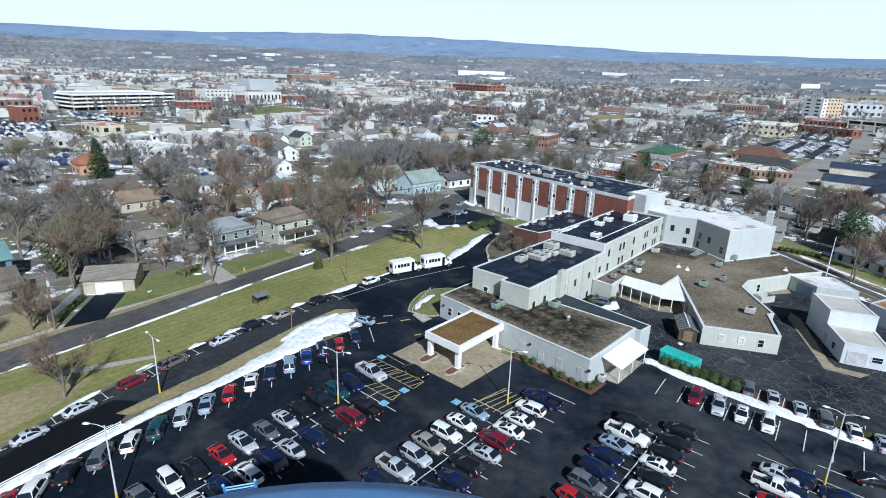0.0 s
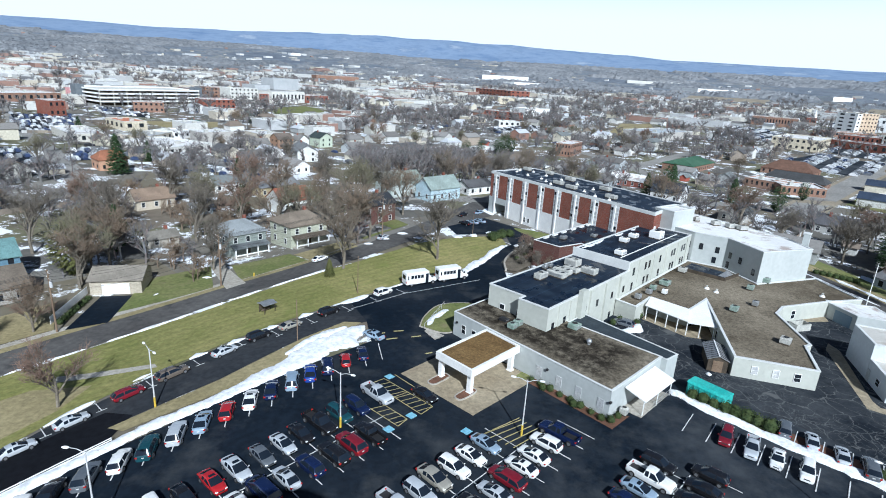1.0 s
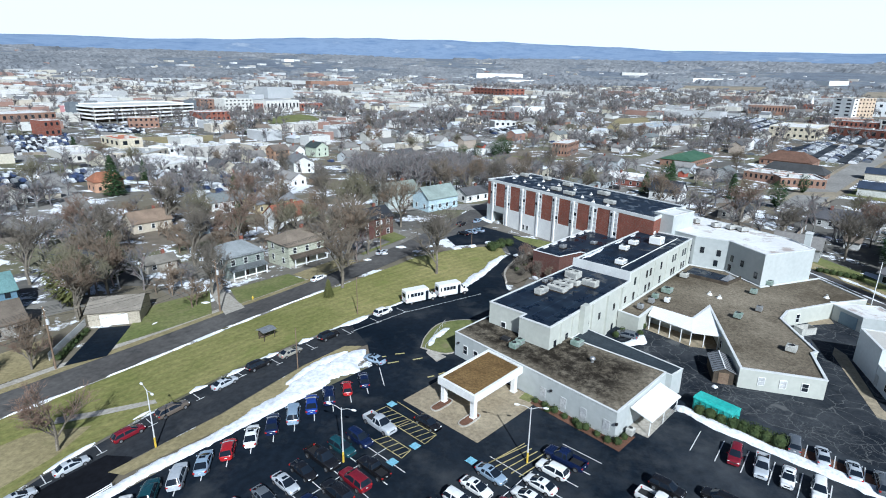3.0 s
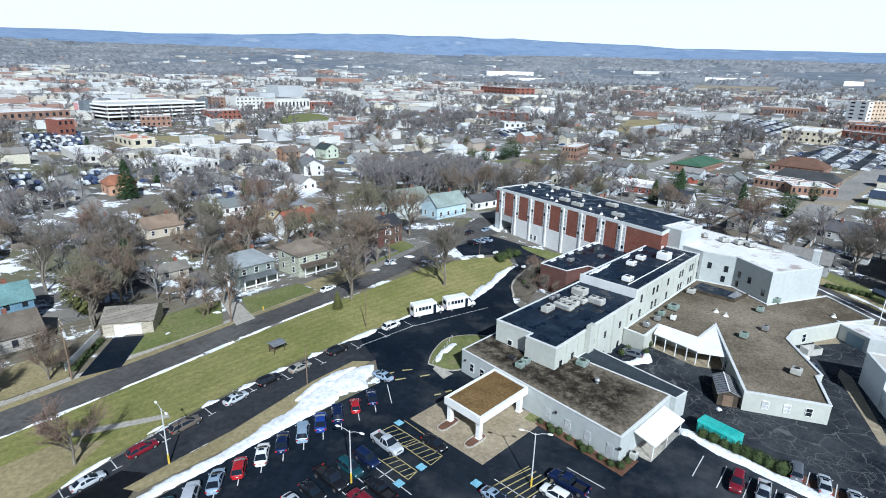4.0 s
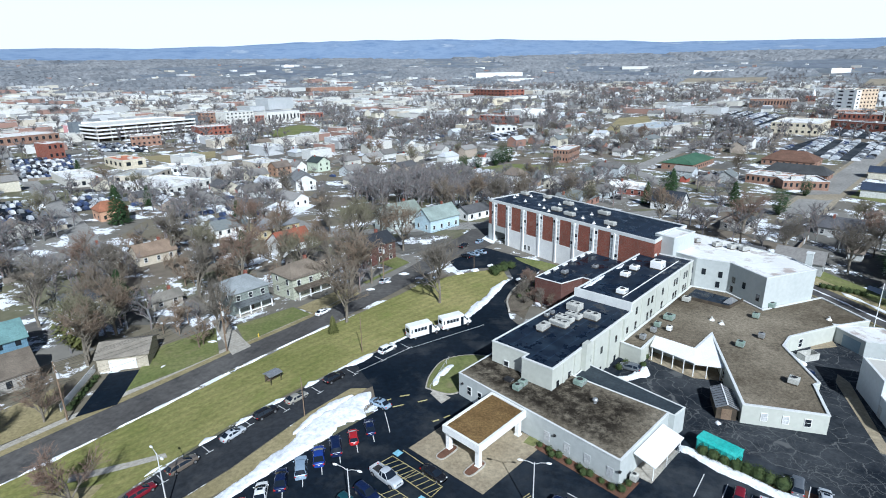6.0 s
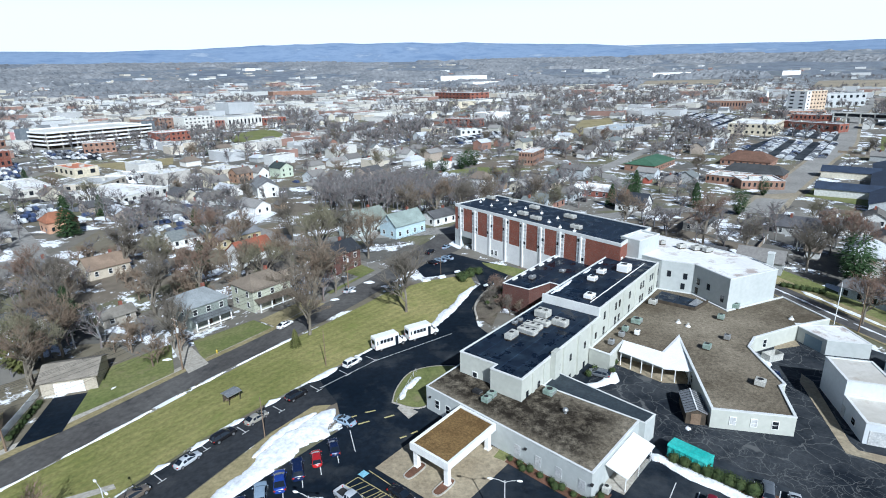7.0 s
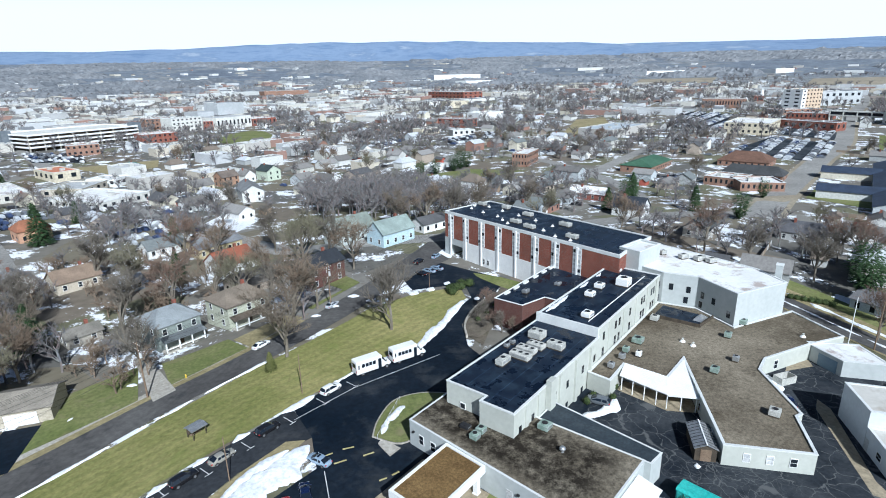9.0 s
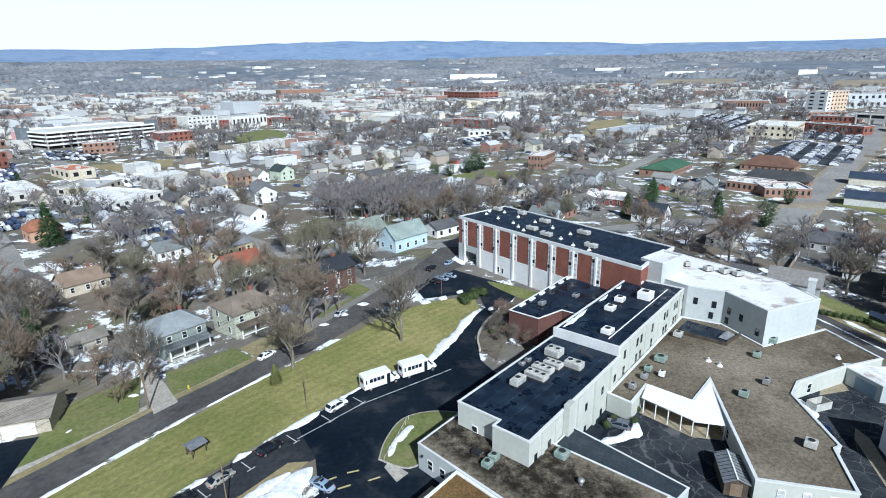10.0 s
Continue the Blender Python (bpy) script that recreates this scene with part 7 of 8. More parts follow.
rust, _, _ = flat_building("rusty_shed", "pale metal shed with a rusty roof", ab((51.0, -40.5), (47.5, -45.5), (52.0, -50.0), (57.0, -43.0)), -1, 3.6, METAL_SIDING, worn("rusty_sheet", (0.30, 0.12, 0.05), (0.38, 0.20, 0.10), 0.3, 3, 0.8, (0.45, 0.4, 0.36), (0.5, 0.7)), par=0.05, cop_h=0.08)
draped("apron_workshop", ab((44.5, -29.6), (42.6, -31.6), (27.0, -37.8), (25.6, -38.9), (26.5, -43.0), (24.3, -42.0), (23.8, -37.6), (41.2, -29.8)), TAN_CONCRETE, 0.10, "tan concrete apron round the workshop", "pavement")
draped("apron_yard", ab((51.4, -24.2), (55.4, -24.0), (58.7, -26.6), (56.1, -27.8)), TAN_CONCRETE, 0.10, "tan concrete slab at the loading door", "pavement")


# ---- lot: lines, bays, planters ----
def stripe(e, p, q, w, mat, lift=0.16, name="line"):
    d = (Vector(q) - Vector(p)).normalized()
    n = Vector((-d.y, d.x)) * w / 2
    bm = bmesh.new()
    k = max(1, int((Vector(q) - Vector(p)).length / 4))
    prev = None
    for i in range(k + 1):
        c = Vector(p).lerp(Vector(q), i / k)
        pair = [bm.verts.new((c.x + s * n.x, c.y + s * n.y, gz(c.x, c.y) + lift)) for s in (1, -1)]
        if prev:
            bm.faces.new((prev[0], prev[1], pair[1], pair[0]))
        prev = pair
    return part(name, bm, mat, e)


lines = thing("pavement_markings", "worn white parking bay lines on asphalt", "road marking", kind="structure")
for a0, n, b0, b1 in ((-59.6, 12, 10.2, 5.4), (-59.6, 12, 5.4, 0.6), (-45.2, 10, -4.6, -9.7), (-45.2, 13, -9.7, -14.9), (-33.5, 9, -20.6, -25.4), (-33.5, 10, -25.4, -30.4), (-18, 5, -35.0, -40.4), (-18, 6, -40.4, -45.5)):
    for i in range(n):
        a = a0 + 2.72 * i + 1.36
        stripe(lines, P(a, b0), P(a, b1), 0.12, LINE_WHITE)
    if b1 in (5.4, -9.7, -25.4, -40.4):
        stripe(lines, P(a0 + 1.36, b1), P(a0 + 2.72 * n, b1), 0.12, LINE_WHITE)
for i in range(17):
    a = -66 + 3.02 * i
    stripe(lines, P(a, 16.2), P(a + 2.9, 20.6), 0.12, LINE_WHITE)
for i in range(14):
    stripe(lines, P(-1.4, -21.6 - 2.87 * i), P(3.6, -21.2 - 2.87 * i), 0.12, LINE_WHITE)
for i in range(7):
    stripe(lines, P(5.0, -29.4 - 2.95 * i), P(10.0, -29.0 - 2.95 * i), 0.12, LINE_WHITE)
for a in (-62, -56.3, -50.2, -43.8, -37.0, -30.0, -24.5, -18, -10.5, -4, 2.6):
    b = 35.6 if a > -30 else 36.2 + (a + 36) * 0.13
    stripe(lines, P(a, b), P(a, b - 2.5), 0.12, LINE_WHITE, 0.17)
stripe(lines, P(-10, 33.6), P(2, 33.0), 0.12, LINE_WHITE, 0.17)
stripe(lines, P(2, 33.0), P(20, 28.6), 0.12, LINE_WHITE, 0.17)
hatch = thing("hatched_bays", "yellow hatched access bays with pale blue badges on asphalt", "road marking", kind="structure")
for p, q in (((-23.0, 12.2), (-23.1, 2.6)), ((-21.0, 12.0), (-20.8, 2.8)), ((-23.0, 12.2), (-21.0, 12.0)), ((-23.1, 2.6), (-20.8, 2.8)), ((-27.0, 8.2), (-26.9, 2.7)), ((-25.2, 8.2), (-25.1, 3.0)), ((-26.9, 2.7), (-25.1, 3.0)), ((-25.2, 8.0), (-21.0, 7.4)), ((-19.2, 11.8), (-19.4, 6.8))):
    stripe(hatch, P(*p), P(*q), 0.11, LINE_YELLOW)
for i in range(9):
    stripe(hatch, P(-23.0, 11.4 - i * 1.0), P(-20.95, 10.7 - i * 0.98), 0.11, LINE_YELLOW)
for i in range(5):
    stripe(hatch, P(-26.95, 7.6 - i * 1.05), P(-25.15, 7.0 - i * 1.0), 0.11, LINE_YELLOW)
for i in range(5):
    stripe(hatch, P(-20.6 + 0.2 * i, -5.2 - i * 1.0), P(-14.6, -6.6 - i * 0.8), 0.14, LINE_YELLOW)
stripe(hatch, P(-20.6, -5.2), P(-14.4, -6.2), 0.14, LINE_YELLOW)
for a, b in ((-20.1, 11.9), (-24.2, 3.2), (-28.1, 3.0), (-21.5, -3.5)):
    stripe(hatch, P(a - 0.55, b), P(a + 0.55, b), 1.1, LINE_BLUE, 0.165, "badge")

for p, q in (((-13.0, 23.1), (-11.6, 22.6)), ((-13.0, 20.7), (-11.4, 19.9)), ((-10.2, 22.1), (-8.8, 21.2)), ((-9.4, 18.7), (-7.9, 18.0)), ((-11.6, 13.3), (-10.6, 12.9)), ((-9.8, 12.7), (-8.7, 12.4))):
    stripe(hatch, P(*p), P(*q), 0.3, LINE_YELLOW, 0.18)


def planter(a, b, la, lb):
    pts = []
    for i in range(24):
        t = i / 24 * TAU
        c, s = math.cos(t), math.sin(t)
        pts.append(P(a + la * math.copysign(abs(c) ** 0.6, c), b + lb * math.copysign(abs(s) ** 0.6, s)))
    e = thing("planter", "kerbed planting bed with red-brown mulch", "planter")
    z = gz(*P(a, b))
    part("kerb", ring(ccw(pts), inset(ccw(pts), 0.16), z + 0.05, z + 0.28), CONCRETE, e)
    part("mulch", prism(inset(ccw(pts), 0.17), z + 0.05, z + 0.22), MULCH, e)


planter(-15.4, 6.9, 1.9, 0.8)
planter(-15.4, 1.9, 1.9, 0.8)
bed = draped("bed_front", ab((-6.5, -1.6), (-7.7, -15.4), (-3.4, -15.6), (-4.6, -14.1), (-5.9, -13.95), (-4.84, -1.6)), MULCH, 0.13, "mulched bed along the clinic wall", "garden bed")
draped("lawn_corner", ab((-6.6, 0.2), (-6.4, -1.4), (-4.72, -1.4), (-4.72, 0.4)), GREEN, 0.13, "small grass corner by the entrance", "lawn")
draped("bed_bank", ab((6.2, -17.8), (9.2, -18.6), (8.9, -30.5), (9.2, -60), (6.8, -60), (6.4, -31)), MULCH, 0.13, "mulched bank between the two lots", "garden bed")


def shrub_mesh(seed, leaves=260):
    """A clipped bush: an uneven inner body under many small leaves."""
    r2 = random.Random(seed)
    bm = bmesh.new()
    bmesh.ops.create_icosphere(bm, subdivisions=2, radius=0.82)
    for v in bm.verts:
        v.co *= 0.9 + 0.2 * noise.noise(v.co * 2.3 + Vector((seed, 0, 0)))
    for _ in range(leaves):
        d = Vector((r2.gauss(0, 1), r2.gauss(0, 1), r2.gauss(0.2, 1))).normalized()
        p = d * r2.uniform(0.80, 1.03)
        t = d.orthogonal().normalized()
        t = Matrix.Rotation(r2.uniform(0, TAU), 3, d) @ t
        u = d.cross(t)
        s = r2.uniform(0.05, 0.11)
        bm.faces.new([bm.verts.new(q) for q in (p - t * s, p + u * s * 0.6 + d * 0.05, p + t * s + d * 0.06, p - u * s * 0.6)])
    me = bpy.data.meshes.new("foliage")
    bm.to_mesh(me)
    bm.free()
    return me


shrub_meshes = [shrub_mesh(i) for i in range(3)]
for me in shrub_meshes:
    me.materials.append(SHRUB)


def shrub(a, b, r, k, h=1.0, group="clipped bushes along the clinic", label="round clipped evergreen bush on brown mulch"):
    x, y = P(a, b)
    o = new("shrub", shrub_meshes[k % 3])
    o.matrix_basis = pose(x, y, gz(x, y) + r * h * 0.72, 0, 0, k * 47) @ Matrix.Diagonal((r, r, r * h, 1))
    return tagged(o, label, "bush", group)


for k, (a, b) in enumerate(((-5.6, -2.0), (-5.6, -3.6), (-5.6, -5.2), (-5.7, -6.9), (-5.7, -8.6), (-5.8, -10.2), (-5.8, -11.9), (-5.9, -13.4), (-5.4, -15.0), (-3.8, -15.2), (-6.2, -4.4), (-6.2, -9.4))):
    shrub(a + 0.05 + 0.075 * max(b, -13.4), b + (0.5 if b < -14 else 0.0), 0.55 + 0.07 * (k % 3), k)
for k, b in enumerate((-19.6, -21.1, -22.5, -23.9, -25.2, -26.5, -27.8, -29.3)):
    shrub(7.6 - 0.04 * k, b, 0.98 + 0.08 * (k % 2) + 0.02 * k, k, group="clipped bushes on the bank")
for k in range(9):
    shrub(7.6 + 0.4 * (k % 2), -41.0 - k * 1.5, 0.9, k, 0.6, "low spreading bushes on the bank", "low spreading evergreen bush on mulch")
for k, (a, b) in enumerate(((45.6, 45.2), (46.8, 46.8), (49.6, 45.6), (51.2, 46.6), (48.0, 46.0), (52.4, 45.2))):
    shrub(a, b, 1.5, k, 0.85, "bushes in the turning circle", "broad dark green bush at the turning circle")
for k, (a, b) in enumerate(((23.8, -0.8), (25.0, -3.6), (21.5, -0.7), (28.4, -2.6))):
    shrub(a, b, 0.7, k, 1.1, "bushes in the courtyard")
for k in range(8):
    shrub(-46.6 + 0.9 * k, 65.6 + 1.15 * k, 0.8, k, 0.8, "hedge beside the drive", "clipped hedge bush beside a white fence")


# ---- snow left over from ploughing ----
def snow_bank(line, widths, h, seed, label="old ploughed snow bank with dirty edges", step=0.8, broken=False):
    """A heap along a line; widths are half widths at the line's points."""
    pts, ws = [], []
    for i in range(len(line) - 1):
        p, q = Vector(line[i]), Vector(line[i + 1])
        n = max(1, int((q - p).length / step))
        for k in range(n):
            pts.append(p.lerp(q, k / n))
            ws.append(widths[i] + (widths[i + 1] - widths[i]) * k / n)
    pts.append(Vector(line[-1]))
    ws.append(widths[-1])
    V, F, m = [], [], 11
    for i, (p, w) in enumerate(zip(pts, ws)):
        d = (pts[min(i + 1, len(pts) - 1)] - pts[max(i - 1, 0)]).normalized()
        n = Vector((-d.y, d.x))
        end = min(1.0, 0.25 + 0.75 * min(i, len(pts) - 1 - i) * step / max(0.5, min(2.2, w)))
        for j in range(m):
            s = j / (m - 1) * 2 - 1
            wl = w * end * (1 + 0.45 * noise.noise((p.x * 0.45, p.y * 0.45, seed + (3 if s > 0 else 0))))
            wl *= 1 + 0.34 * noise.noise((p.x * 1.25, p.y * 1.25, seed * 2 + (5 if s > 0 else 0)))
            if broken:
                wl *= max(0.02, 0.55 + 1.6 * noise.noise((p.x * 0.22, p.y * 0.22, seed)))
            c = p + n * s * wl
            lump = 0.65 + 0.6 * noise.noise((c.x * 0.45, c.y * 0.45, seed * 1.3)) + 0.12 * noise.noise((c.x * 2.6, c.y * 2.6, seed))
            prof = (1 - abs(s) ** 2.2)
            V.append((c.x, c.y, gz(c.x, c.y) + (-0.06 if abs(s) > 0.99 or (broken and wl < 0.05) else 0.14) + max(0.0, h * prof * lump * end)))
    for i in range(len(pts) - 1):
        for j in range(m - 1):
            k = i * m + j
            F.append((k, k + m, k + m + 1, k + 1))
    ob = raw("snow_bank", V, F, SNOW)
    ob.data.polygons.foreach_set("use_smooth", [True] * len(ob.data.polygons))
    return tagged(ob, label, "snow")


snow_bank(ab((-70, 21.2), (-58, 22.4), (-48, 23.2), (-40, 22.8), (-30, 23.6), (-24, 24.8), (-17, 26.0), (-12.5, 26.8)), (0.9, 1.0, 1.0, 1.1, 1.7, 2.6, 2.9, 1.0), 0.34, 1.0, step=0.4)
snow_bank(ab((-27.4, 26.8), (-23, 28.0), (-19, 28.4), (-15, 28.2)), (0.4, 0.9, 1.0, 0.4), 0.3, 61.0, "thin ragged tongue of snow on the grass", 0.35)
snow_bank(ab((7.2, -16.6), (6.3, -22.5), (6.0, -29.5), (6.0, -36), (5.8, -42.5), (5.5, -60)), (0.9, 1.0, 0.9, 1.2, 1.1, 1.0), 0.5, 2.0)
snow_bank(ab((19, 33.6), (26, 35.6), (32, 37.0), (37.5, 39.0), (44, 40.6)), (0.7, 1.3, 1.0, 1.2, 0.6), 0.45, 3.0)
snow_bank(ab((2.5, 37.0), (9, 37.0), (16, 35.0)), (0.3, 0.4, 0.5), 0.2, 3.5)
for k, (a0, a1, w) in enumerate(((-56, -50, 0.5), (-45, -42.5, 0.4), (-37.2, -34.5, 0.7), (-31.5, -28.5, 0.8), (-25, -22.5, 0.6), (-18.8, -15.8, 0.8), (-10, -3.5, 0.9), (0.5, 2.5, 0.5))):
    f = lambda a: 36.6 + 0.35 * math.sin(a) if a > -45 else 36.6 + (a + 45) * 0.26
    snow_bank(ab((a0, f(a0)), ((a0 + a1) / 2, f((a0 + a1) / 2) + 0.1), (a1, f(a1))), (w * 0.6, w, w * 0.6), 0.25, 5.0 + k, "thin strip of snow along the lawn's edge")
for k, (a, b, w) in enumerate(( (26.2, -16.6, 0.9), (46.0, -22.6, 2.0), (44.6, -24.4, 1.2), (16.4, -18.9, 0.6), (45, 51.6, 1.4), (40.5, 53.4, 1.5), (50.5, 50.8, 1.2), (34, 56.0, 0.8), (41.5, 33.6, 0.9), (35.0, 30.6, 1.2), (-30, 68.8, 0.5), (48.5, 37.2, 1.2), (46.8, 38.8, 1.0))):
    snow_bank(ab((a - w, b - 0.3 * w), (a, b), (a + w, b + 0.35 * w)), (w * 0.5, w * 0.8, w * 0.5), 0.25, 20.0 + k, "small melting heap of snow", 0.2)
snow_bank(ab((3.4, 22.5), (0.5, 22.0), (-1.6, 21.4), (-4.4, 20.0)), (0.5, 0.9, 0.9, 0.5), 0.25, 71.0, "long melting patch of snow on the grass", 0.25)
snow_bank(ab((17.6, -1.6), (20.0, -3.6), (23.0, -4.4), (25.6, -3.8)), (0.6, 1.0, 1.1, 0.5), 0.5, 72.0, "ploughed snow heaped against a parked car", 0.25)
kerb_snow = curve_through(ab((-88, 49.6), (-58, 52.0), (-42, 53.7), (-21, 54.9), (0, 54.3)), 5)
snow_bank(kerb_snow, [0.35] * len(kerb_snow), 0.12, 50.0, "thin broken line of snow along the kerb", 0.6, True)
for k, (x, y, w) in enumerate(((-28, 146, 1.2), (-24.5, 152, 1.4), (-20, 149, 1.0), (-31, 141, 1.1), (-75.5, 112, 1.8), (-72, 114, 1.2), (-60, 117, 1.0), (93, 139, 2.6), (101, 150, 3.0))):
    snow_bank([(x - w, y), (x, y + 0.3), (x + w, y + 0.2)], (w * 0.4, w * 0.7, w * 0.4), 0.25, 90.0 + k, "patch of old snow on the grass", 0.3)


# ---- lamps, poles, wires ----
def lamp_post(a, b, h, turn, group="lamp posts of the parking lot"):
    p = PV(a, b)
    e = thing("street_lamp", "tall grey lamp post with a yellow foot and two heads", "street lamp", Matrix.Translation(p) @ pose(0, 0, 0, 0, 0, 53 + turn), group)
    bm = bmesh.new()
    tube(bm, (0, 0, 0), (0, 0, 1.5), 0.13, 0.12, 12)
    part("foot", bm, YELLOW_PAINT, e, "yellow painted foot")
    bm = bmesh.new()
    tube(bm, (0, 0, 1.5), (0, 0, h), 0.09, 0.06, 10)
    part("pole", bm, GREY_PAINT, e)
    for s in (-1, 1):
        bm = bmesh.new()
        tube(bm, (0, 0, h - 0.25), (0, s * 0.7, h + 0.05), 0.04, 0.035, 6)
        tube(bm, (0, s * 0.7, h + 0.05), (0, s * 1.3, h + 0.12), 0.035, 0.03, 6)
        arm = part("arm", bm, GREY_PAINT, e)
        bm = bmesh.new()
        bmesh.ops.create_uvsphere(bm, u_segments=10, v_segments=6, radius=0.4)
        for v in bm.verts:
            v.co = Vector((v.co.x * 0.42, v.co.y * 0.9 + s * 1.65, v.co.z * 0.28 + h + 0.12))
        part("lamp_head", bm, TRIM_WHITE, arm, "white cobra lamp head", True)
    return e


for a, b, h, turn in ((-45.5, 27.2, 8.2, 0), (-32.0, 7.2, 7.4, 20), (-17.1, -8.4, 7.6, 30), (-6.4, -41.5, 9.0, 10), (-57.0, 9.3, 9.0, 40)):
    lamp_post(a, b, h, turn)


def plain_pole(x, y, h, r, mat, label, name="pole"):
    e = thing(name, label, "pole", pose(x, y, gz(x, y)))
    bm = bmesh.new()
    tube(bm, (0, 0, -0.5), (0, 0, h), r, r * 0.65, 10)
    part("shaft", bm, mat, e)
    return e


def utility_pole(x, y, h, deg):
    e = plain_pole(x, y, h, 0.17, WOOD_POLE, "weathered wooden utility pole with a crossarm", "utility_pole")
    m = pose(0, 0, 0, 0, 0, deg)
    for z in (h - 0.5, h - 1.6):
        bm = bmesh.new()
        put_box(bm, -0.06, 0.06, -1.2, 1.2, z - 0.07, z + 0.07, m)
        arm = part("crossarm", bm, WOOD_POLE, e)
        for s in (-1.05, -0.35, 0.35, 1.05):
            bm = bmesh.new()
            tube(bm, m @ Vector((0, s, z + 0.07)), m @ Vector((0, s, z + 0.25)), 0.05, 0.03, 6)
            part("insulator", bm, TRIM_WHITE, arm)
    bm = bmesh.new()
    tube(bm, (0.3, 0, h - 3.0), (0.3, 0, h - 2.0), 0.24, 0.24, 10)
    part("transformer", bm, GREY_PAINT, e)
    return e


POLES = [(-54.4, 112.5), (-70.4, 88.6), (-89, 66), (-28.5, 145.5), (-6, 172)]
for x, y in POLES[:2] + POLES[3:4]:
    utility_pole(x, y, 11.0, 53)
plain_pole(*P(-23.6, 29.4), 7.0, 0.09, WOOD_POLE, "slim dark pole on the grass strip")
plain_pole(*P(-4.3, 38.9), 7.5, 0.09, WOOD_POLE, "slim dark pole on the lawn's edge")
plain_pole(*P(45.0, 52.0), 6.0, 0.07, WOOD_POLE, "slim brown post beside the drive")
plain_pole(*P(66.0, -32.0), 11.0, 0.09, TRIM_WHITE, "white flagpole beside the wing", "flagpole")
plain_pole(*P(70, -36), 10.0, 0.14, WOOD_POLE, "wooden pole beyond the wing")


def cable(name, p, q, sag, r=0.022):
    cu = bpy.data.curves.new(name, "CURVE")
    cu.dimensions, cu.bevel_depth, cu.bevel_resolution = "3D", r, 0
    s = cu.splines.new("POLY")
    s.points.add(12)
    for i, pt in enumerate(s.points):
        t = i / 12
        c = Vector(p).lerp(Vector(q), t)
        pt.co = (c.x, c.y, c.z - sag * 4 * t * (1 - t), 1)
    cu.materials.append(BLACK_TRIM)
    return tagged(new(name, cu), "thin dark overhead cable between poles", "cable", "overhead cables")


for (x0, y0), (x1, y1) in zip((POLES[2], POLES[1], POLES[0], POLES[3]), (POLES[1], POLES[0], POLES[3], POLES[4])):
    for k, (off, dz) in enumerate(((-1.0, 10.6), (-0.35, 10.6), (0.35, 10.6), (1.0, 10.6), (-0.8, 9.5), (0.8, 9.5), (0, 8.0), (0.1, 7.2))):
        cable("cable", (x0 - off * 0.8, y0 + off * 0.6, gz(x0, y0) + dz), (x1 - off * 0.8, y1 + off * 0.6, gz(x1, y1) + dz), 0.7 + 0.1 * k)


# ---- shuttle buses, shelter, signs ----
def bus(a, b, turn):
    p = PV(a, b, 0.1)
    m = Matrix.Translation(p) @ pose(0, 0, 0, 0, 0, 53 + turn)
    e = thing("shuttle_bus", "white shuttle bus with dark windows parked by the lawn", "bus", m, "shuttle buses")
    part("body", boxed(-3.5, 1.6, -1.1, 1.1, 0.5, 2.95, 0.12), TRIM_WHITE, e)
    part("cab", loft([hull_row(1.55, 1.0, 0.5, 1.5, 2.5), hull_row(2.0, 1.0, 0.45, 1.4, 2.1), hull_row(2.5, 0.97, 0.45, 1.15, 1.45), hull_row(3.3, 0.9, 0.5, 0.95, 1.2), hull_row(3.45, 0.8, 0.55, 0.8, 1.0)]), TRIM_WHITE, e)
    part("windscreen", loft([[(1.75, -0.85, 1.5), (1.75, 0.85, 1.5), (1.72, 0.75, 2.42), (1.72, -0.75, 2.42)], [(2.42, -0.9, 1.42), (2.42, 0.9, 1.42), (2.02, 0.78, 2.2), (2.02, -0.78, 2.2)]]), CAR_GLASS, e)
    for s in (-1, 1):
        for i in range(4 if s < 0 else 5):
            x = -2.2 + i * 0.72
            part("window", boxed(x - 0.3, x + 0.3, s * 1.1 - 0.02, s * 1.1 + 0.02, 1.7, 2.4), CAR_GLASS, e)
        part("side_window", boxed(-3.2, -2.95, s * 1.1 - 0.02, s * 1.1 + 0.02, 1.6, 2.4), CAR_GLASS, e)
        part("taillight", boxed(-3.53, -3.46, s * 0.95 - 0.08, s * 0.95 + 0.08, 0.9, 1.3), LAMP_RED, e)
        part("headlight", boxed(3.3, 3.46, s * 0.65 - 0.15, s * 0.65 + 0.15, 0.75, 0.95), LAMP_CLEAR, e)
        part("mirror", boxed(2.2, 2.3, s * 1.3 - 0.12, s * 1.3 + 0.12, 1.6, 2.0), BLACK_TRIM, e)
    part("door", boxed(0.75, 1.4, -1.13, -1.08, 0.55, 2.5), CAR_GLASS, e)
    part("rear_window", boxed(-3.53, -3.47, -0.6, 0.6, 1.6, 2.4), CAR_GLASS, e)
    for x in (-2.3, 2.5):
        for s in (-1, 1):
            bm = bmesh.new()
            tube(bm, (x, s * 0.92 - 0.13, 0.42), (x, s * 0.92 + 0.13, 0.42), 0.42, 0.42, 14)
            t = part("tyre", bm, TYRE, e)
            bm = bmesh.new()
            tube(bm, (x, s * 0.92 - 0.14, 0.42), (x, s * 0.92 + 0.14, 0.42), 0.22, 0.22, 10)
            part("rim", bm, RIM, t)


bus(8.3, 34.9, -17)
bus(15.4, 32.6, -19)


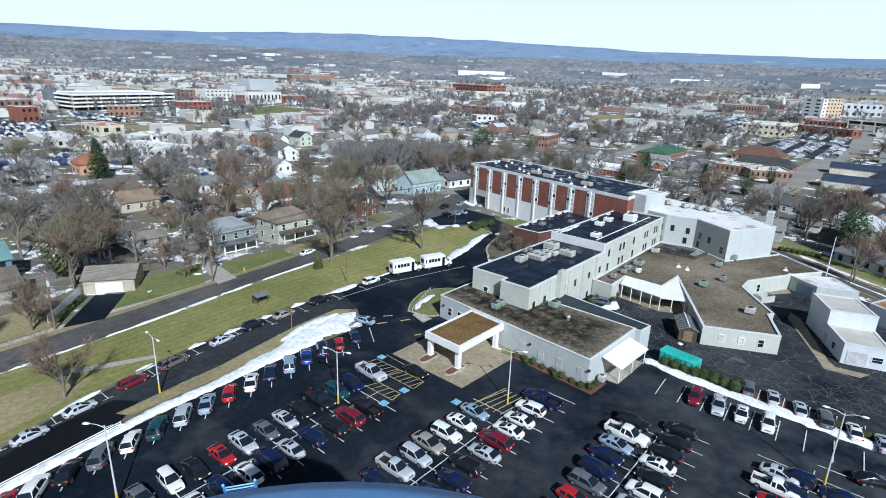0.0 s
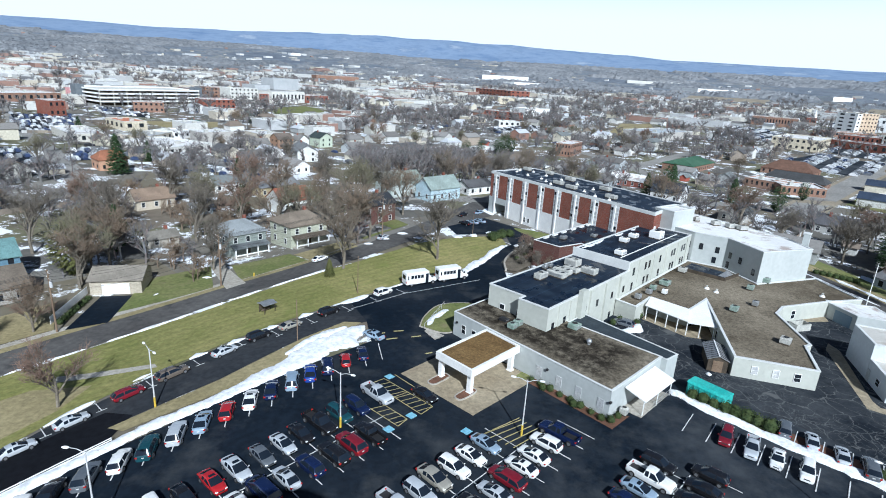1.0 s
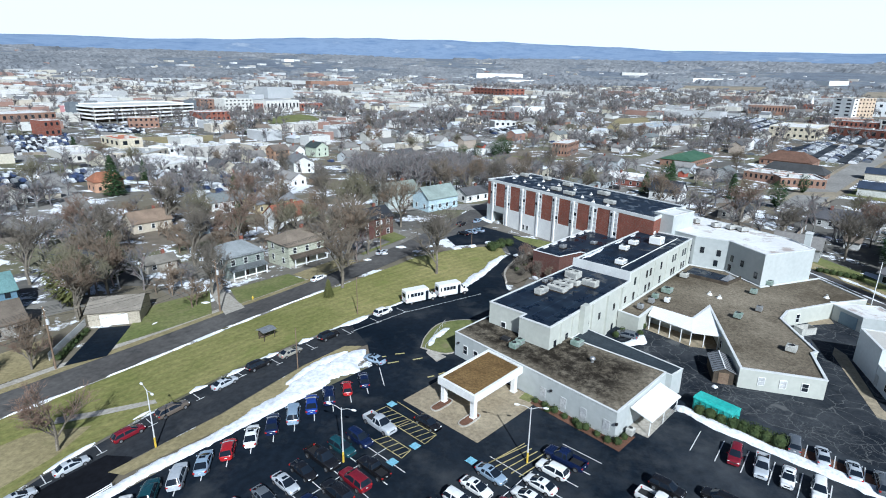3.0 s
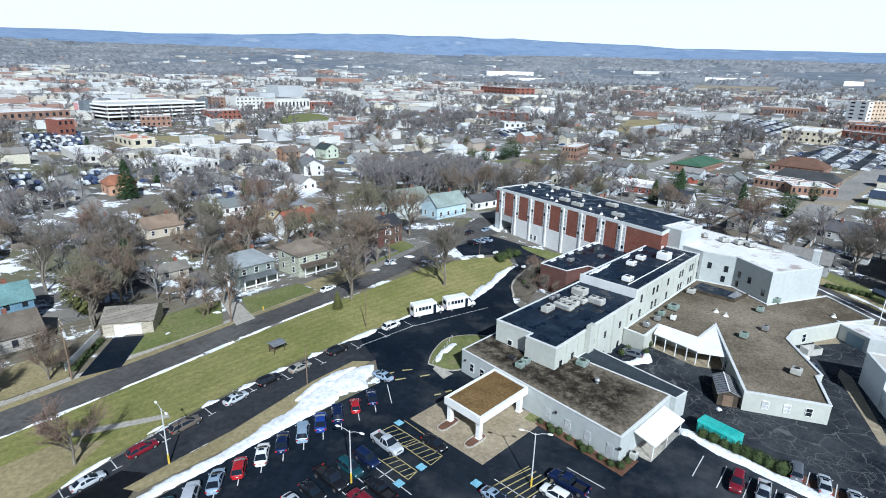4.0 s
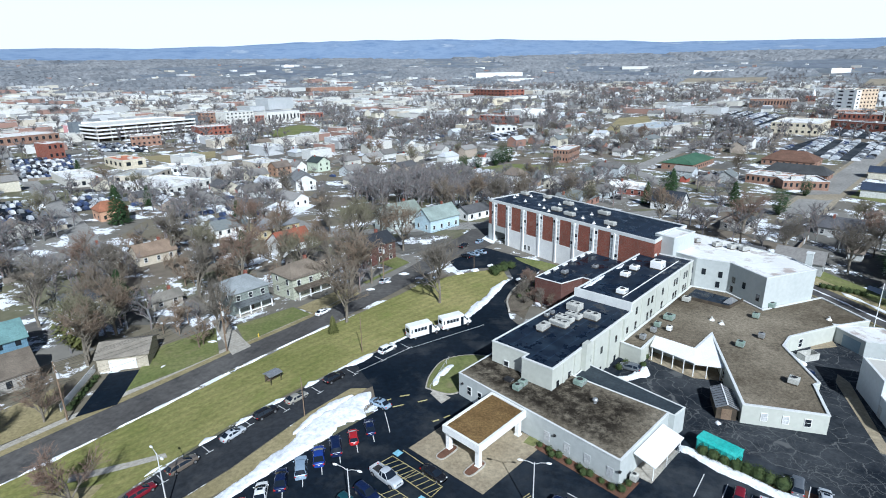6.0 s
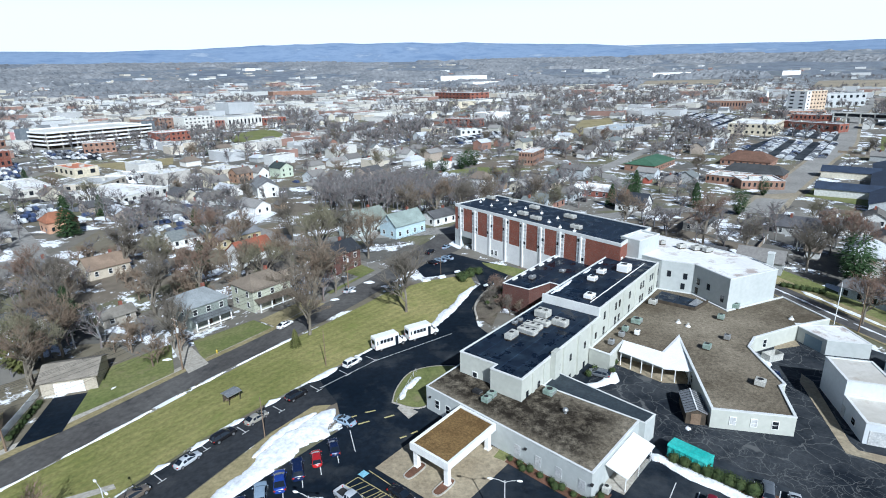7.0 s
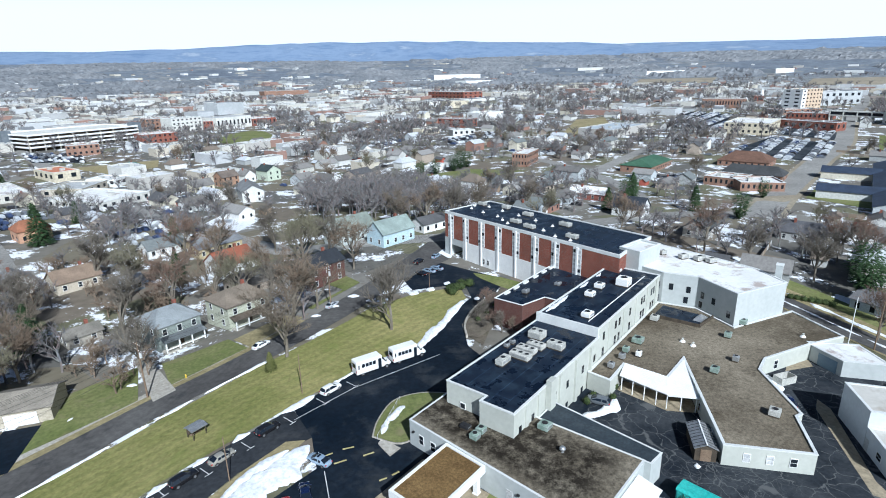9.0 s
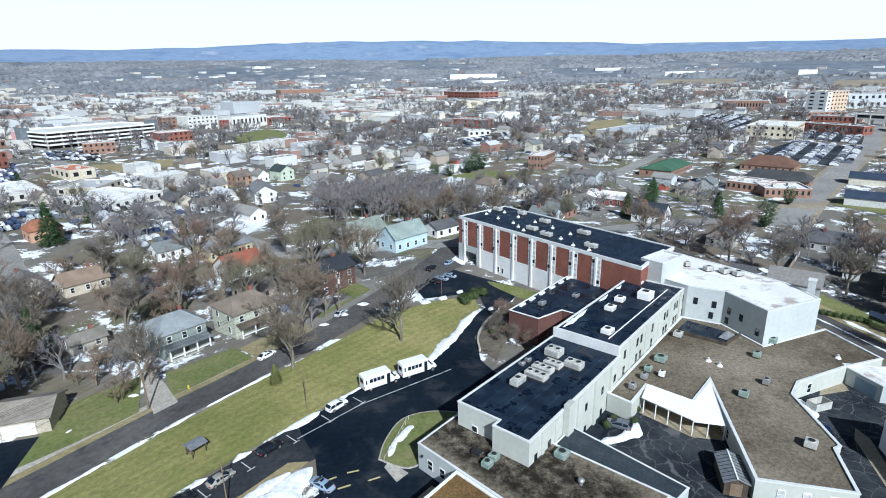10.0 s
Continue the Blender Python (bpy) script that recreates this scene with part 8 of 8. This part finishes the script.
def shelter(a, b):
    p = PV(a, b, 0.1)
    e = thing("shelter", "small open shelter with a grey sheet roof on the lawn", "shelter", Matrix.Translation(p) @ pose(0, 0, 0, 0, 0, 57) @ Matrix.Scale(0.8, 4))
    part("roof", gable_roof(3.0, 2.4, 2.1, 0.25, 0.2, thick=0.1), STEEL, e)
    for x in (-1.3, 1.3):
        for y in (-1.0, 1.0):
            part("post", boxed(x - 0.06, x + 0.06, y - 0.06, y + 0.06, 0, 2.1), DARK_WOOD, e)
    part("back", boxed(-1.3, 1.3, 0.97, 1.03, 0.5, 1.9), DARK_WOOD, e)
    part("bench", boxed(-1.1, 1.1, 0.3, 0.8, 0.42, 0.5), WOOD_POLE, e)


shelter(-20.6, 43.6)


def hydrant(a, b):
    p = PV(a, b, 0.1)
    e = thing("fire_hydrant", "yellow fire hydrant on the verge", "hydrant", Matrix.Translation(p))
    bm = bmesh.new()
    tube(bm, (0, 0, 0), (0, 0, 0.6), 0.14, 0.12, 10)
    tube(bm, (0, 0, 0.6), (0, 0, 0.78), 0.15, 0.05, 10)
    part("barrel", bm, YELLOW_PAINT, e)
    bm = bmesh.new()
    tube(bm, (-0.22, 0, 0.45), (0.22, 0, 0.45), 0.06, 0.06, 8)
    part("outlet", bm, YELLOW_PAINT, e)


hydrant(-11.9, 64.2)

# white rail beside the lane
rail = thing("guard_rail", "low white rail on short posts beside the lane", "rail")
for z in (0.35, 0.6):
    prev = None
    for i in range(9):
        a, b = -86 + i * 4.3, 20.2 + i * 0.42
        p = PV(a, b, z)
        if prev is not None:
            bm = bmesh.new()
            tube(bm, prev, p, 0.06, 0.06, 6)
            part("rail", bm, TRIM_WHITE, rail)
        prev = p
for i in range(9):
    p = PV(-86 + i * 4.3, 20.2 + i * 0.42)
    bm = bmesh.new()
    tube(bm, p, p + Vector((0, 0, 0.7)), 0.07, 0.07, 6)
    part("post", bm, GREY_PAINT, rail)

# grass island by the clinic with its kerb and rail
ISL = curve_through(ab((-5.6, 20.8), (-2.0, 23.2), (3.5, 24.9), (8.2, 22.4), (10.5, 17.5), (5.5, 15.3), (0.8, 15.2), (-4.2, 16.2), (-5.6, 20.8)), 5)[:-1]
isl = ccw(ISL)
draped("lawn_island", inset(isl, 0.2), GREEN, 0.22, "small green island lawn with snow", "lawn")
kb = ring(isl, inset(isl, 0.25), 0.1, 0.42)
tagged(part("kerb_island", kb, CONCRETE), "pale concrete kerb round the island", "kerb", "", "structure")
e = thing("hand_rail", "low grey pipe rail along the island kerb", "rail")
prev = None
for i in range(8):
    a, b = -5.6 + i * 1.35, 19.6 + i * 0.62
    p = PV(a, b, 0.25)
    bm = bmesh.new()
    tube(bm, p, p + Vector((0, 0, 0.8)), 0.03, 0.03, 6)
    part("post", bm, GREY_PAINT, e)
    if prev is not None:
        bm = bmesh.new()
        tube(bm, prev + Vector((0, 0, 0.8)), p + Vector((0, 0, 0.8)), 0.03, 0.03, 6)
        part("rail", bm, GREY_PAINT, e)
    prev = p
draped("path_clinic", ab((-7.2, 15.6), (-4.9, 15.6), (-4.9, 19.4), (-6.2, 19.0)), CONCRETE, 0.14, "short concrete path to the clinic", "path")

# gardens over the street
draped("driveway_garage", ab((-46.8, 62.4), (-40.7, 61.2), (-33.5, 71.0), (-38.0, 74.0)), ASPHALT, 0.14, "dark asphalt driveway to the garage", "road")
draped("lawn_garage", ab((-39.6, 64.6), (-20.6, 64.6), (-14.8, 78), (-27.7, 78), (-33.5, 71.2)), GREEN, 0.12, "green front lawn beside the garage", "lawn")
draped("driveway_sage", ab((-19.4, 61.4), (-15.2, 61.4), (-11.3, 82), (-14.0, 82)), CONCRETE, 0.14, "pale gravel driveway beside the sage house", "road")
draped("lawn_sage", ab((-14.9, 64.4), (1.0, 63.6), (1.5, 72), (-11.5, 75)), GREEN, 0.12, "worn front lawn of the sage house", "lawn")
draped("lawn_olive", ab((1.4, 63.6), (16, 65.0), (15, 70), (1.8, 70.5)), STRAW, 0.12, "straw-coloured front lawn", "lawn")
draped("lawn_brick", ab((20, 66.6), (38, 69.6), (40, 80), (33, 80), (32, 69.6), (20, 68.4)), GREEN, 0.12, "front lawn of the brick house", "lawn")
draped("lawn_stone", ab((-70, 61.6), (-48, 63.6), (-45, 76), (-70, 72)), STRAW, 0.12, "brown lawn of the stone house", "lawn")
g = thing("garage_door", "white panelled garage door", "door", pose(-71.8, 105.16, gz(-71.8, 105.2), 0, 0, 20))
for k in range(4):
    bm = bmesh.new()
    put_box(bm, -2.4, 2.4, -0.05, 0.05, 0.05 + 0.55 * k, 0.57 + 0.55 * k, None)
    part("panel", bm, TRIM_WHITE, g)
fence = thing("white_fence", "white board fence along the driveway", "fence")
for k in range(9):
    p = PV(-47.4 + 0.94 * k, 66.8 + 1.2 * k)
    bm = bmesh.new()
    put_box(bm, -0.75, 0.75, -0.04, 0.04, 0.1, 1.5, Matrix.Translation(p) @ pose(0, 0, 0, 0, 0, 53 + 52))
    part("board", bm, TRIM_WHITE, fence)
park(SE, W, 2.5, 61.0, 4, "cars along the street")
park(SE, SI, 23.4, 63.6, 14, "cars along the street")
for k, (kind, colour, a, b, turn) in enumerate(((SE, BK, 51.5, 60.4, 90), (SE, PB, 54.4, 60.0, 90), (SE, PB, 57.2, 59.6, 90), (SU, BK, 58.2, 67.0, 10), (SE, PB, 64.6, 66.0, 10))):
    park(kind, colour, a, b, turn, "cars beside the brick wing")
draped("pavement_apron", ab((44, 62), (46, 69.5), (70, 73), (66, 62)), ASPHALT_OLD, 0.11, "old asphalt apron beside the brick wing", "pavement")


# ---- the blue tank below the start of the walk ----
def water_tank():
    e = thing("water_tower", "blue steel water tower with a domed tank and ladder", "water tower", pose(-1.85, 8.83, -2.98))
    bm = bmesh.new()
    rows = []
    for z, r in ((29.0, 2.0), (30.2, 4.6), (32.0, 6.3), (34.0, 6.9), (36.2, 6.95), (37.2, 6.6), (37.9, 5.6), (38.4, 4.0), (38.65, 2.0), (38.7, 0.2)):
        rows.append([(math.cos(i * TAU / 64) * r, math.sin(i * TAU / 64) * r, z) for i in range(64)])
    part("tank", loft(rows), BLUE_TANK, e, smooth_shade=True)
    bm = bmesh.new()
    tube(bm, (0, 0, 2.0), (0, 0, 29.4), 2.2, 2.0, 24)
    part("column", bm, BLUE_TANK, e)
    m = pose(0, 0, 0, 0, 0, 110.5)
    for s in (-0.23, 0.23):
        bm = bmesh.new()
        tube(bm, m @ Vector((7.15, s, 29)), m @ Vector((7.15, s, 36.5)), 0.024, 0.024, 6)
        tube(bm, m @ Vector((7.15, s, 36.5)), m @ Vector((6.6, s, 37.35)), 0.024, 0.024, 6)
        part("ladder_rail", bm, BLUE_TANK, e)
    for k in range(28):
        bm = bmesh.new()
        z = 32.3 + 0.155 * k
        tube(bm, m @ Vector((7.15, -0.23, z)), m @ Vector((7.15, 0.23, z)), 0.013, 0.013, 5)
        part("rung", bm, BLUE_TANK, e)
    for k in range(8):
        bm = bmesh.new()
        x, z = 7.15 - 0.0688 * k, 36.5 + 0.106 * k
        tube(bm, m @ Vector((x, -0.23, z)), m @ Vector((x, 0.23, z)), 0.013, 0.013, 5)
        part("rung", bm, BLUE_TANK, e)


water_tank()

# bare bushes in front of the red annex
for k, (a, b, h) in enumerate(((35.6, 26.6, 4.2), (35.0, 24.2, 4.8), (36.0, 22.2, 4.0), (38.6, 18.6, 3.8), (41.6, 17.6, 3.6), (33.6, 27.8, 3.2))):
    bare_tree(*P(a, b), h, k % 3, "bare brown bush beside the red annex wall", "bushes of the bed")
# ---- trees that can be told apart ----
for k, (x, y, h) in enumerate(((-13, 133.5, 15), (-32, 122.5, 15), (-79, 82, 7), (-74, 88, 9), (-80, 106, 13), (-83, 119, 14), (-61, 122, 12), (-68, 150, 16), (-60, 156, 15), (-52, 152, 14), (-75, 140, 15), (-48, 162, 15), (-42, 172, 16), (-36, 178, 15), (-90, 128, 14), (-98, 140, 15), (-84, 158, 15), (-46, 186, 16), (-28, 172, 14), (-20, 206, 15), (-10, 216, 16), (0, 212, 15), (10, 216, 15), (30, 212, 14), (52, 196, 14), (72, 182, 15), (90, 160, 14), (104, 166, 15), (-58, 196, 15), (-70, 180, 16), (-82, 186, 15), (-100, 170, 15), (92, 132, 13), (100, 120, 14), (-104, 122, 15), (-112, 150, 14))):
    bare_tree(x, y, h * 1.05, k % 3)
for k, (a, b, h) in enumerate(((41.4, 32.4, 6), (36, 30.6, 4.5), (46, 33.2, 4.5), (38.8, 31.2, 4.5))):
    bare_tree(*P(a, b), h, k % 3, group="ornamental trees in the bed")


def needle_mesh(seed, cone=True):
    """An evergreen: tiers of drooping sprays, ragged at the edge."""
    r2 = random.Random(seed)
    V, F = [], []
    for _ in range(1500):
        t = r2.random() ** 0.75
        z = 0.06 + 0.94 * (1 - t)
        rad = (0.24 * t ** 0.85 if cone else 0.30 * math.sin(math.pi * min(1, 0.12 + t * 0.9)) ** 0.7) * (0.75 + 0.35 * noise.noise((t * 9, seed, _ * 0.01)))
        ang = r2.uniform(0, TAU)
        rr = rad * r2.uniform(0.45, 1.08)
        c = Vector((math.cos(ang) * rr, math.sin(ang) * rr, z))
        out = Vector((math.cos(ang), math.sin(ang), -0.35)).normalized()
        side = Vector((-math.sin(ang), math.cos(ang), r2.uniform(-0.3, 0.3))) * r2.uniform(0.012, 0.024)
        k = len(V)
        V += [tuple(c - side), tuple(c + side), tuple(c + out * r2.uniform(0.04, 0.075))]
        F.append((k, k + 1, k + 2))
    return V, F


EVER = [needle_mesh(1), needle_mesh(2), needle_mesh(3, False)]
ever_cache = {}


def evergreen(x, y, h, kind, mat=None, label="dark green conifer among bare trees"):
    key = (kind, mat)
    m = pose(x, y, gz(x, y) - 0.1, 0, 0, (x * 13 + y * 29) % 360) @ Matrix.Diagonal((h * 1.35, h * 1.35, h, 1))
    if key in ever_cache:
        e = copy_thing(ever_cache[key], Matrix.Identity(4))
    else:
        e = ever_cache[key] = thing("evergreen_tree", label, "tree", group="conifers")
        bm = bmesh.new()
        tube(bm, (0, 0, 0), (0, 0, 0.8), 0.022, 0.006, 7)
        part("trunk", bm, BARK, e)
        raw("foliage", *EVER[kind], mat or NEEDLES, e)
    e.matrix_basis = m
    return e


for x, y, h, k in ((-141, 204, 15, 0), (-92, 134, 10, 1), (70, 251, 11, 2), (89.5, 233, 10, 0), (100, 220, 10, 2), (75, 262, 11, 1), (94, 147, 11, 2), (99, 156, 12, 2), (104, 148, 9, 2), (-20, 332, 9, 2), (-12, 338, 9, 2), (2, 352, 11, 2), (-2, 346, 10, 2), (6, 358, 10, 2), (-150, 236, 9, 1), (-78, 172, 9, 1), (58, 236, 9, 1), (66, 240, 8, 0), (-88, 128, 9, 2), (-95, 205, 10, 0), (130, 262, 8, 2), (-240, 310, 10, 0), (-190, 420, 9, 2)):
    evergreen(x, y, h, k)
evergreen(-86, 112, 12, 2, YEW, "tall olive-green evergreen with loose branches")
evergreen(-33.5, 117.6, 4, 0, YEW, "small yellow-green conifer beside the street")

# ---- parked cars far off in the town ----
def far_cars(spots):
    V, F = [], []
    for x, y, deg in spots:
        m = pose(x, y, gz(x, y) + 0.2, 0, 0, deg)
        n = len(V)
        V += [tuple(m @ Vector(p)) for p in ((-2.2, -0.9, 0), (2.2, -0.9, 0), (2.2, 0.9, 0), (-2.2, 0.9, 0), (-2.2, -0.85, 0.85), (2.2, -0.85, 0.75), (2.2, 0.85, 0.75), (-2.2, 0.85, 0.85), (-1.6, -0.65, 1.4), (0.5, -0.65, 1.4), (0.5, 0.65, 1.4), (-1.6, 0.65, 1.4), (1.2, -0.8, 0.8), (1.2, 0.8, 0.8))]
        F += [tuple(q + n for q in f) for f in ((0, 1, 5, 4), (1, 2, 6, 5), (2, 3, 7, 6), (3, 0, 4, 7), (5, 6, 13, 12), (12, 13, 10, 9), (8, 9, 10, 11), (4, 8, 11, 7), (4, 5, 12, 9, 8), (6, 7, 11, 10, 13))]
    ob = raw("parked_cars", V, F, random_hue("far_car_paint", [(0.72, 0.72, 0.72), (0.03, 0.03, 0.035), (0.45, 0.47, 0.5), (0.05, 0.07, 0.14), (0.14, 0.15, 0.17), (0.2, 0.21, 0.22), (0.6, 0.62, 0.64)], 0.3, True))
    tagged(ob, "many parked cars in the town's car parks", "cars", "", "stuff")


spots = []
for poly in LOTS.values():
    for i in range(-40, 60):
        for j in range(-60, 120):
            a, b = j * 2.75, (i // 2) * 15.5 + (i % 2) * 5.2
            x, y = poly[0][0] + a * UX - b * UY, poly[0][1] + a * UY + b * UX
            if inside((x, y), poly) and rnd.random() < 0.85:
                spots.append((x, y, 143 + rnd.choice((0, 180))))
for ox, oy, rows_, n in ((-250, 446, 2, 14), (-110, 205, 3, 9), (330, 600, 4, 22), (-170, 240, 2, 14), (60, 395, 2, 10), (-60, 470, 3, 12), (-300, 330, 3, 14)):
    for i in range(rows_):
        for j in range(n):
            if rnd.random() < 0.78:
                spots.append((ox + j * 2.8 * UX - i * 9.0 * UY * 0.9 + (i % 2) * 2, oy + j * 2.8 * UY + i * 9.0 * UX * 0.9, 143 + rnd.choice((0, 180))))
for x, y, r in house_spots[:650]:
    if rnd.random() < 0.6:
        spots.append((x + rnd.uniform(-10, 10), y - rnd.uniform(7, 11), rnd.choice((53, 143))))
far_cars(spots)

# the broad tree on the lawn
wide = bare_tree(*P(-53.6, 37.6), 10.0, 2, "broad bare tree with fine grey twigs on the lawn")
wide.matrix_basis = wide.matrix_basis @ Matrix.Diagonal((1.05, 1.05, 1.0, 1))
for a in (-62, -56.3, -50.2, -43.8, -37.0, -30.0, -24.5, -18, -10.5, -4, 2.6):
    b = (35.6 if a > -30 else 36.2 + (a + 36) * 0.13) - 2.5
    stripe(lines, P(a - 0.6, b), P(a + 0.6, b), 0.12, LINE_WHITE, 0.17)
draped("snow_field", [(-98, 234), (-80, 219), (-78, 243), (-98, 254)], SNOW, 0.2, "snow-covered corner lot", "snow")


# ---- back yards: sheds and board fences ----
YARD_WALLS = random_hue("shed_boards", [(0.30, 0.22, 0.15), (0.55, 0.55, 0.53), (0.36, 0.10, 0.07), (0.24, 0.23, 0.21), (0.42, 0.38, 0.31)], 0.9)
FENCE_BOARDS = random_hue("fence_boards", [(0.24, 0.19, 0.14), (0.55, 0.55, 0.54), (0.30, 0.26, 0.21), (0.20, 0.17, 0.14)], 0.9)
r5 = random.Random(41)


def board_fence(x, y, deg, n):
    e = thing("board_fence", "weathered board fence between back yards", "fence", pose(x, y, gz(x, y), 0, 0, deg), "fences of the back yards")
    first_board = None
    for k in range(n):
        m = pose(k * 2.4, 0, gz(x + math.cos(radians(deg)) * k * 2.4, y + math.sin(radians(deg)) * k * 2.4) - gz(x, y))
        if first_board is None:
            first_board = part("panel", boxed(0, 2.36, -0.03, 0.03, 0.05, 1.6), FENCE_BOARDS, e)
        else:
            again("panel", first_board, e, m)


yards = 0
for x, y, r in house_spots[:125]:
    if yards > 70:
        break
    sx, sy = x + r5.choice((-1, 1)) * r5.uniform(8, 10), y + r5.uniform(7, 10)
    if free(sx, sy, 2.5) and r5.random() < 0.7:
        house(sx, sy, 53 + r5.choice((0, 90)), r5.uniform(3.5, 6), r5.uniform(2.8, 4), 2.2, 1.1, 0.0, YARD_WALLS, None, "small wooden garden shed in a back yard", windows=False, chimney=False, group="sheds of the back yards", name="garden_shed")
        take(sx, sy, 2)
        yards += 1
    fx, fy = x + r5.uniform(-9, 9), y + r5.uniform(9, 12)
    if free(fx, fy, 1.5):
        board_fence(fx, fy, 53 + r5.choice((0, 90, 180)), r5.randrange(4, 9))

# ---- bed wall by the drive, grass at the brick wing ----
bed_wall = thing("retaining_wall", "low grey stone wall curving round the planted bed", "wall")
for p, q in zip(curve_through(ab((29.0, 28.7), (32.2, 31.6), (36.1, 33.8), (42.3, 35.8), (51.4, 37.0)), 3), curve_through(ab((29.0, 28.7), (32.2, 31.6), (36.1, 33.8), (42.3, 35.8), (51.4, 37.0)), 3)[1:]):
    part("stone", prism(strip([p, q], 0.2), gz(*p) - 0.1, gz(*p) + 0.62), CONCRETE, bed_wall)
bm = bmesh.new()
inner = [bm.verts.new((*P(a, b), z)) for a, b, z in ((61.0, 51.5, 0.1), (60.3, 45.5, 0.9), (59.65, 40.2, 1.5), (58.4, 29.0, 1.8))]
outer = [bm.verts.new((*P(a, b), 0.12)) for a, b in ((59.6, 51.0), (57.4, 44.0), (56.2, 38.6), (55.0, 29.0))]
for k in range(3):
    bm.faces.new((inner[k], outer[k], outer[k + 1], inner[k + 1]))
bmesh.ops.recalc_face_normals(bm, faces=bm.faces[:])
bmesh.ops.subdivide_edges(bm, edges=bm.edges[:], cuts=3, use_grid_fill=True)
for v in bm.verts:
    v.co.z += 0.06 * noise.noise(v.co * 0.6)
tagged(part("lawn_bank", bm, GREEN, None), "small grass bank at the brick wing's foot", "lawn", "", "structure")

# ---- street behind the yards ----
EAST = curve_through([(58, 196), (68, 166), (75.5, 146), (79.5, 132.5), (83.5, 120.5), (92, 98), (104, 70)], 5)
draped("road_east", strip(EAST, 3.0), ASPHALT_OLD, 0.15, "old asphalt street behind the yards", "road")
draped("verge_east", strip(EAST[8:26], 7.5, 3.6), STRAW, 0.12, "straw-coloured verge with old snow", "lawn")
draped("garden_east", strip(EAST[6:24], -3.6, -13.0), GREEN, 0.11, "green lawn across the street", "lawn")
snow_bank(EAST[7:22], [0.5] * 15, 0.18, 83.0, "broken line of snow along the street", 0.5, True)
edge = [(x + 4.6, y + 1.2) for x, y in EAST[6:22]]
snow_bank(edge, [0.8] * len(edge), 0.2, 84.0, "broken line of snow along the street", 0.5, True)
house(95.5, 139.5, -62, 15, 8.5, 2.7, 1.6, 0.0, siding("pale_blue_siding", (0.50, 0.54, 0.58)), shingles("grey_shingles", (0.17, 0.17, 0.175)), "low pale house with a grey gable roof across the street", chimney=False)
bare_tree(82.8, 127.6, 11, 0)
for k in range(7):
    x, y = 77.8 + k * 1.15, 148.6 - k * 0.7
    o = new("shrub", shrub_meshes[k % 3])
    o.matrix_basis = pose(x, y, gz(x, y) + 0.6, 0, 0, k * 50) @ Matrix.Diagonal((1.0, 1.0, 0.8, 1))
    tagged(o, "low dark hedge bush across the street", "bush", "hedge across the street")


# raised bed between the stone wall and the brick annex
bm = bmesh.new()
lo = [bm.verts.new((*P(a, b), 0.5)) for a, b in ((29.3, 28.6), (32.3, 31.4), (36.2, 33.6), (42.4, 35.6), (51.4, 36.8))]
hi = [bm.verts.new((*P(a, b), z)) for a, b, z in ((30.0, 26.5, 0.5), (33.8, 25.6, 1.4), (37.5, 27.9, 2.1), (45.5, 28.06, 2.2), (55.0, 28.8, 2.0))]
for k in range(4):
    bm.faces.new((lo[k], lo[k + 1], hi[k + 1], hi[k]))
bmesh.ops.recalc_face_normals(bm, faces=bm.faces[:])
bmesh.ops.subdivide_edges(bm, edges=bm.edges[:], cuts=5, use_grid_fill=True)
for v in bm.verts:
    v.co.z += 0.14 * noise.noise(v.co * 0.8)
bank = part("bed_bank", bm, BED, None)
if bank.data.polygons[0].normal.z < 0:
    bank.data.flip_normals()
tagged(bank, "raised brown bed between drive and brick annex", "garden bed", "", "structure")
for k, (a, b, r) in enumerate(((35.5, 30.5, 0.7), (39.5, 31.0, 0.8), (44.0, 32.0, 0.7), (48.0, 33.0, 0.8), (42.0, 33.6, 0.6))):
    o = new("shrub", shrub_meshes[k % 3])
    x, y = P(a, b)
    o.matrix_basis = pose(x, y, 1.5, 0, 0, k * 47) @ Matrix.Diagonal((r, r, r * 0.8, 1))
    tagged(o, "low dark bush in the raised bed", "bush", "bushes in the raised bed")
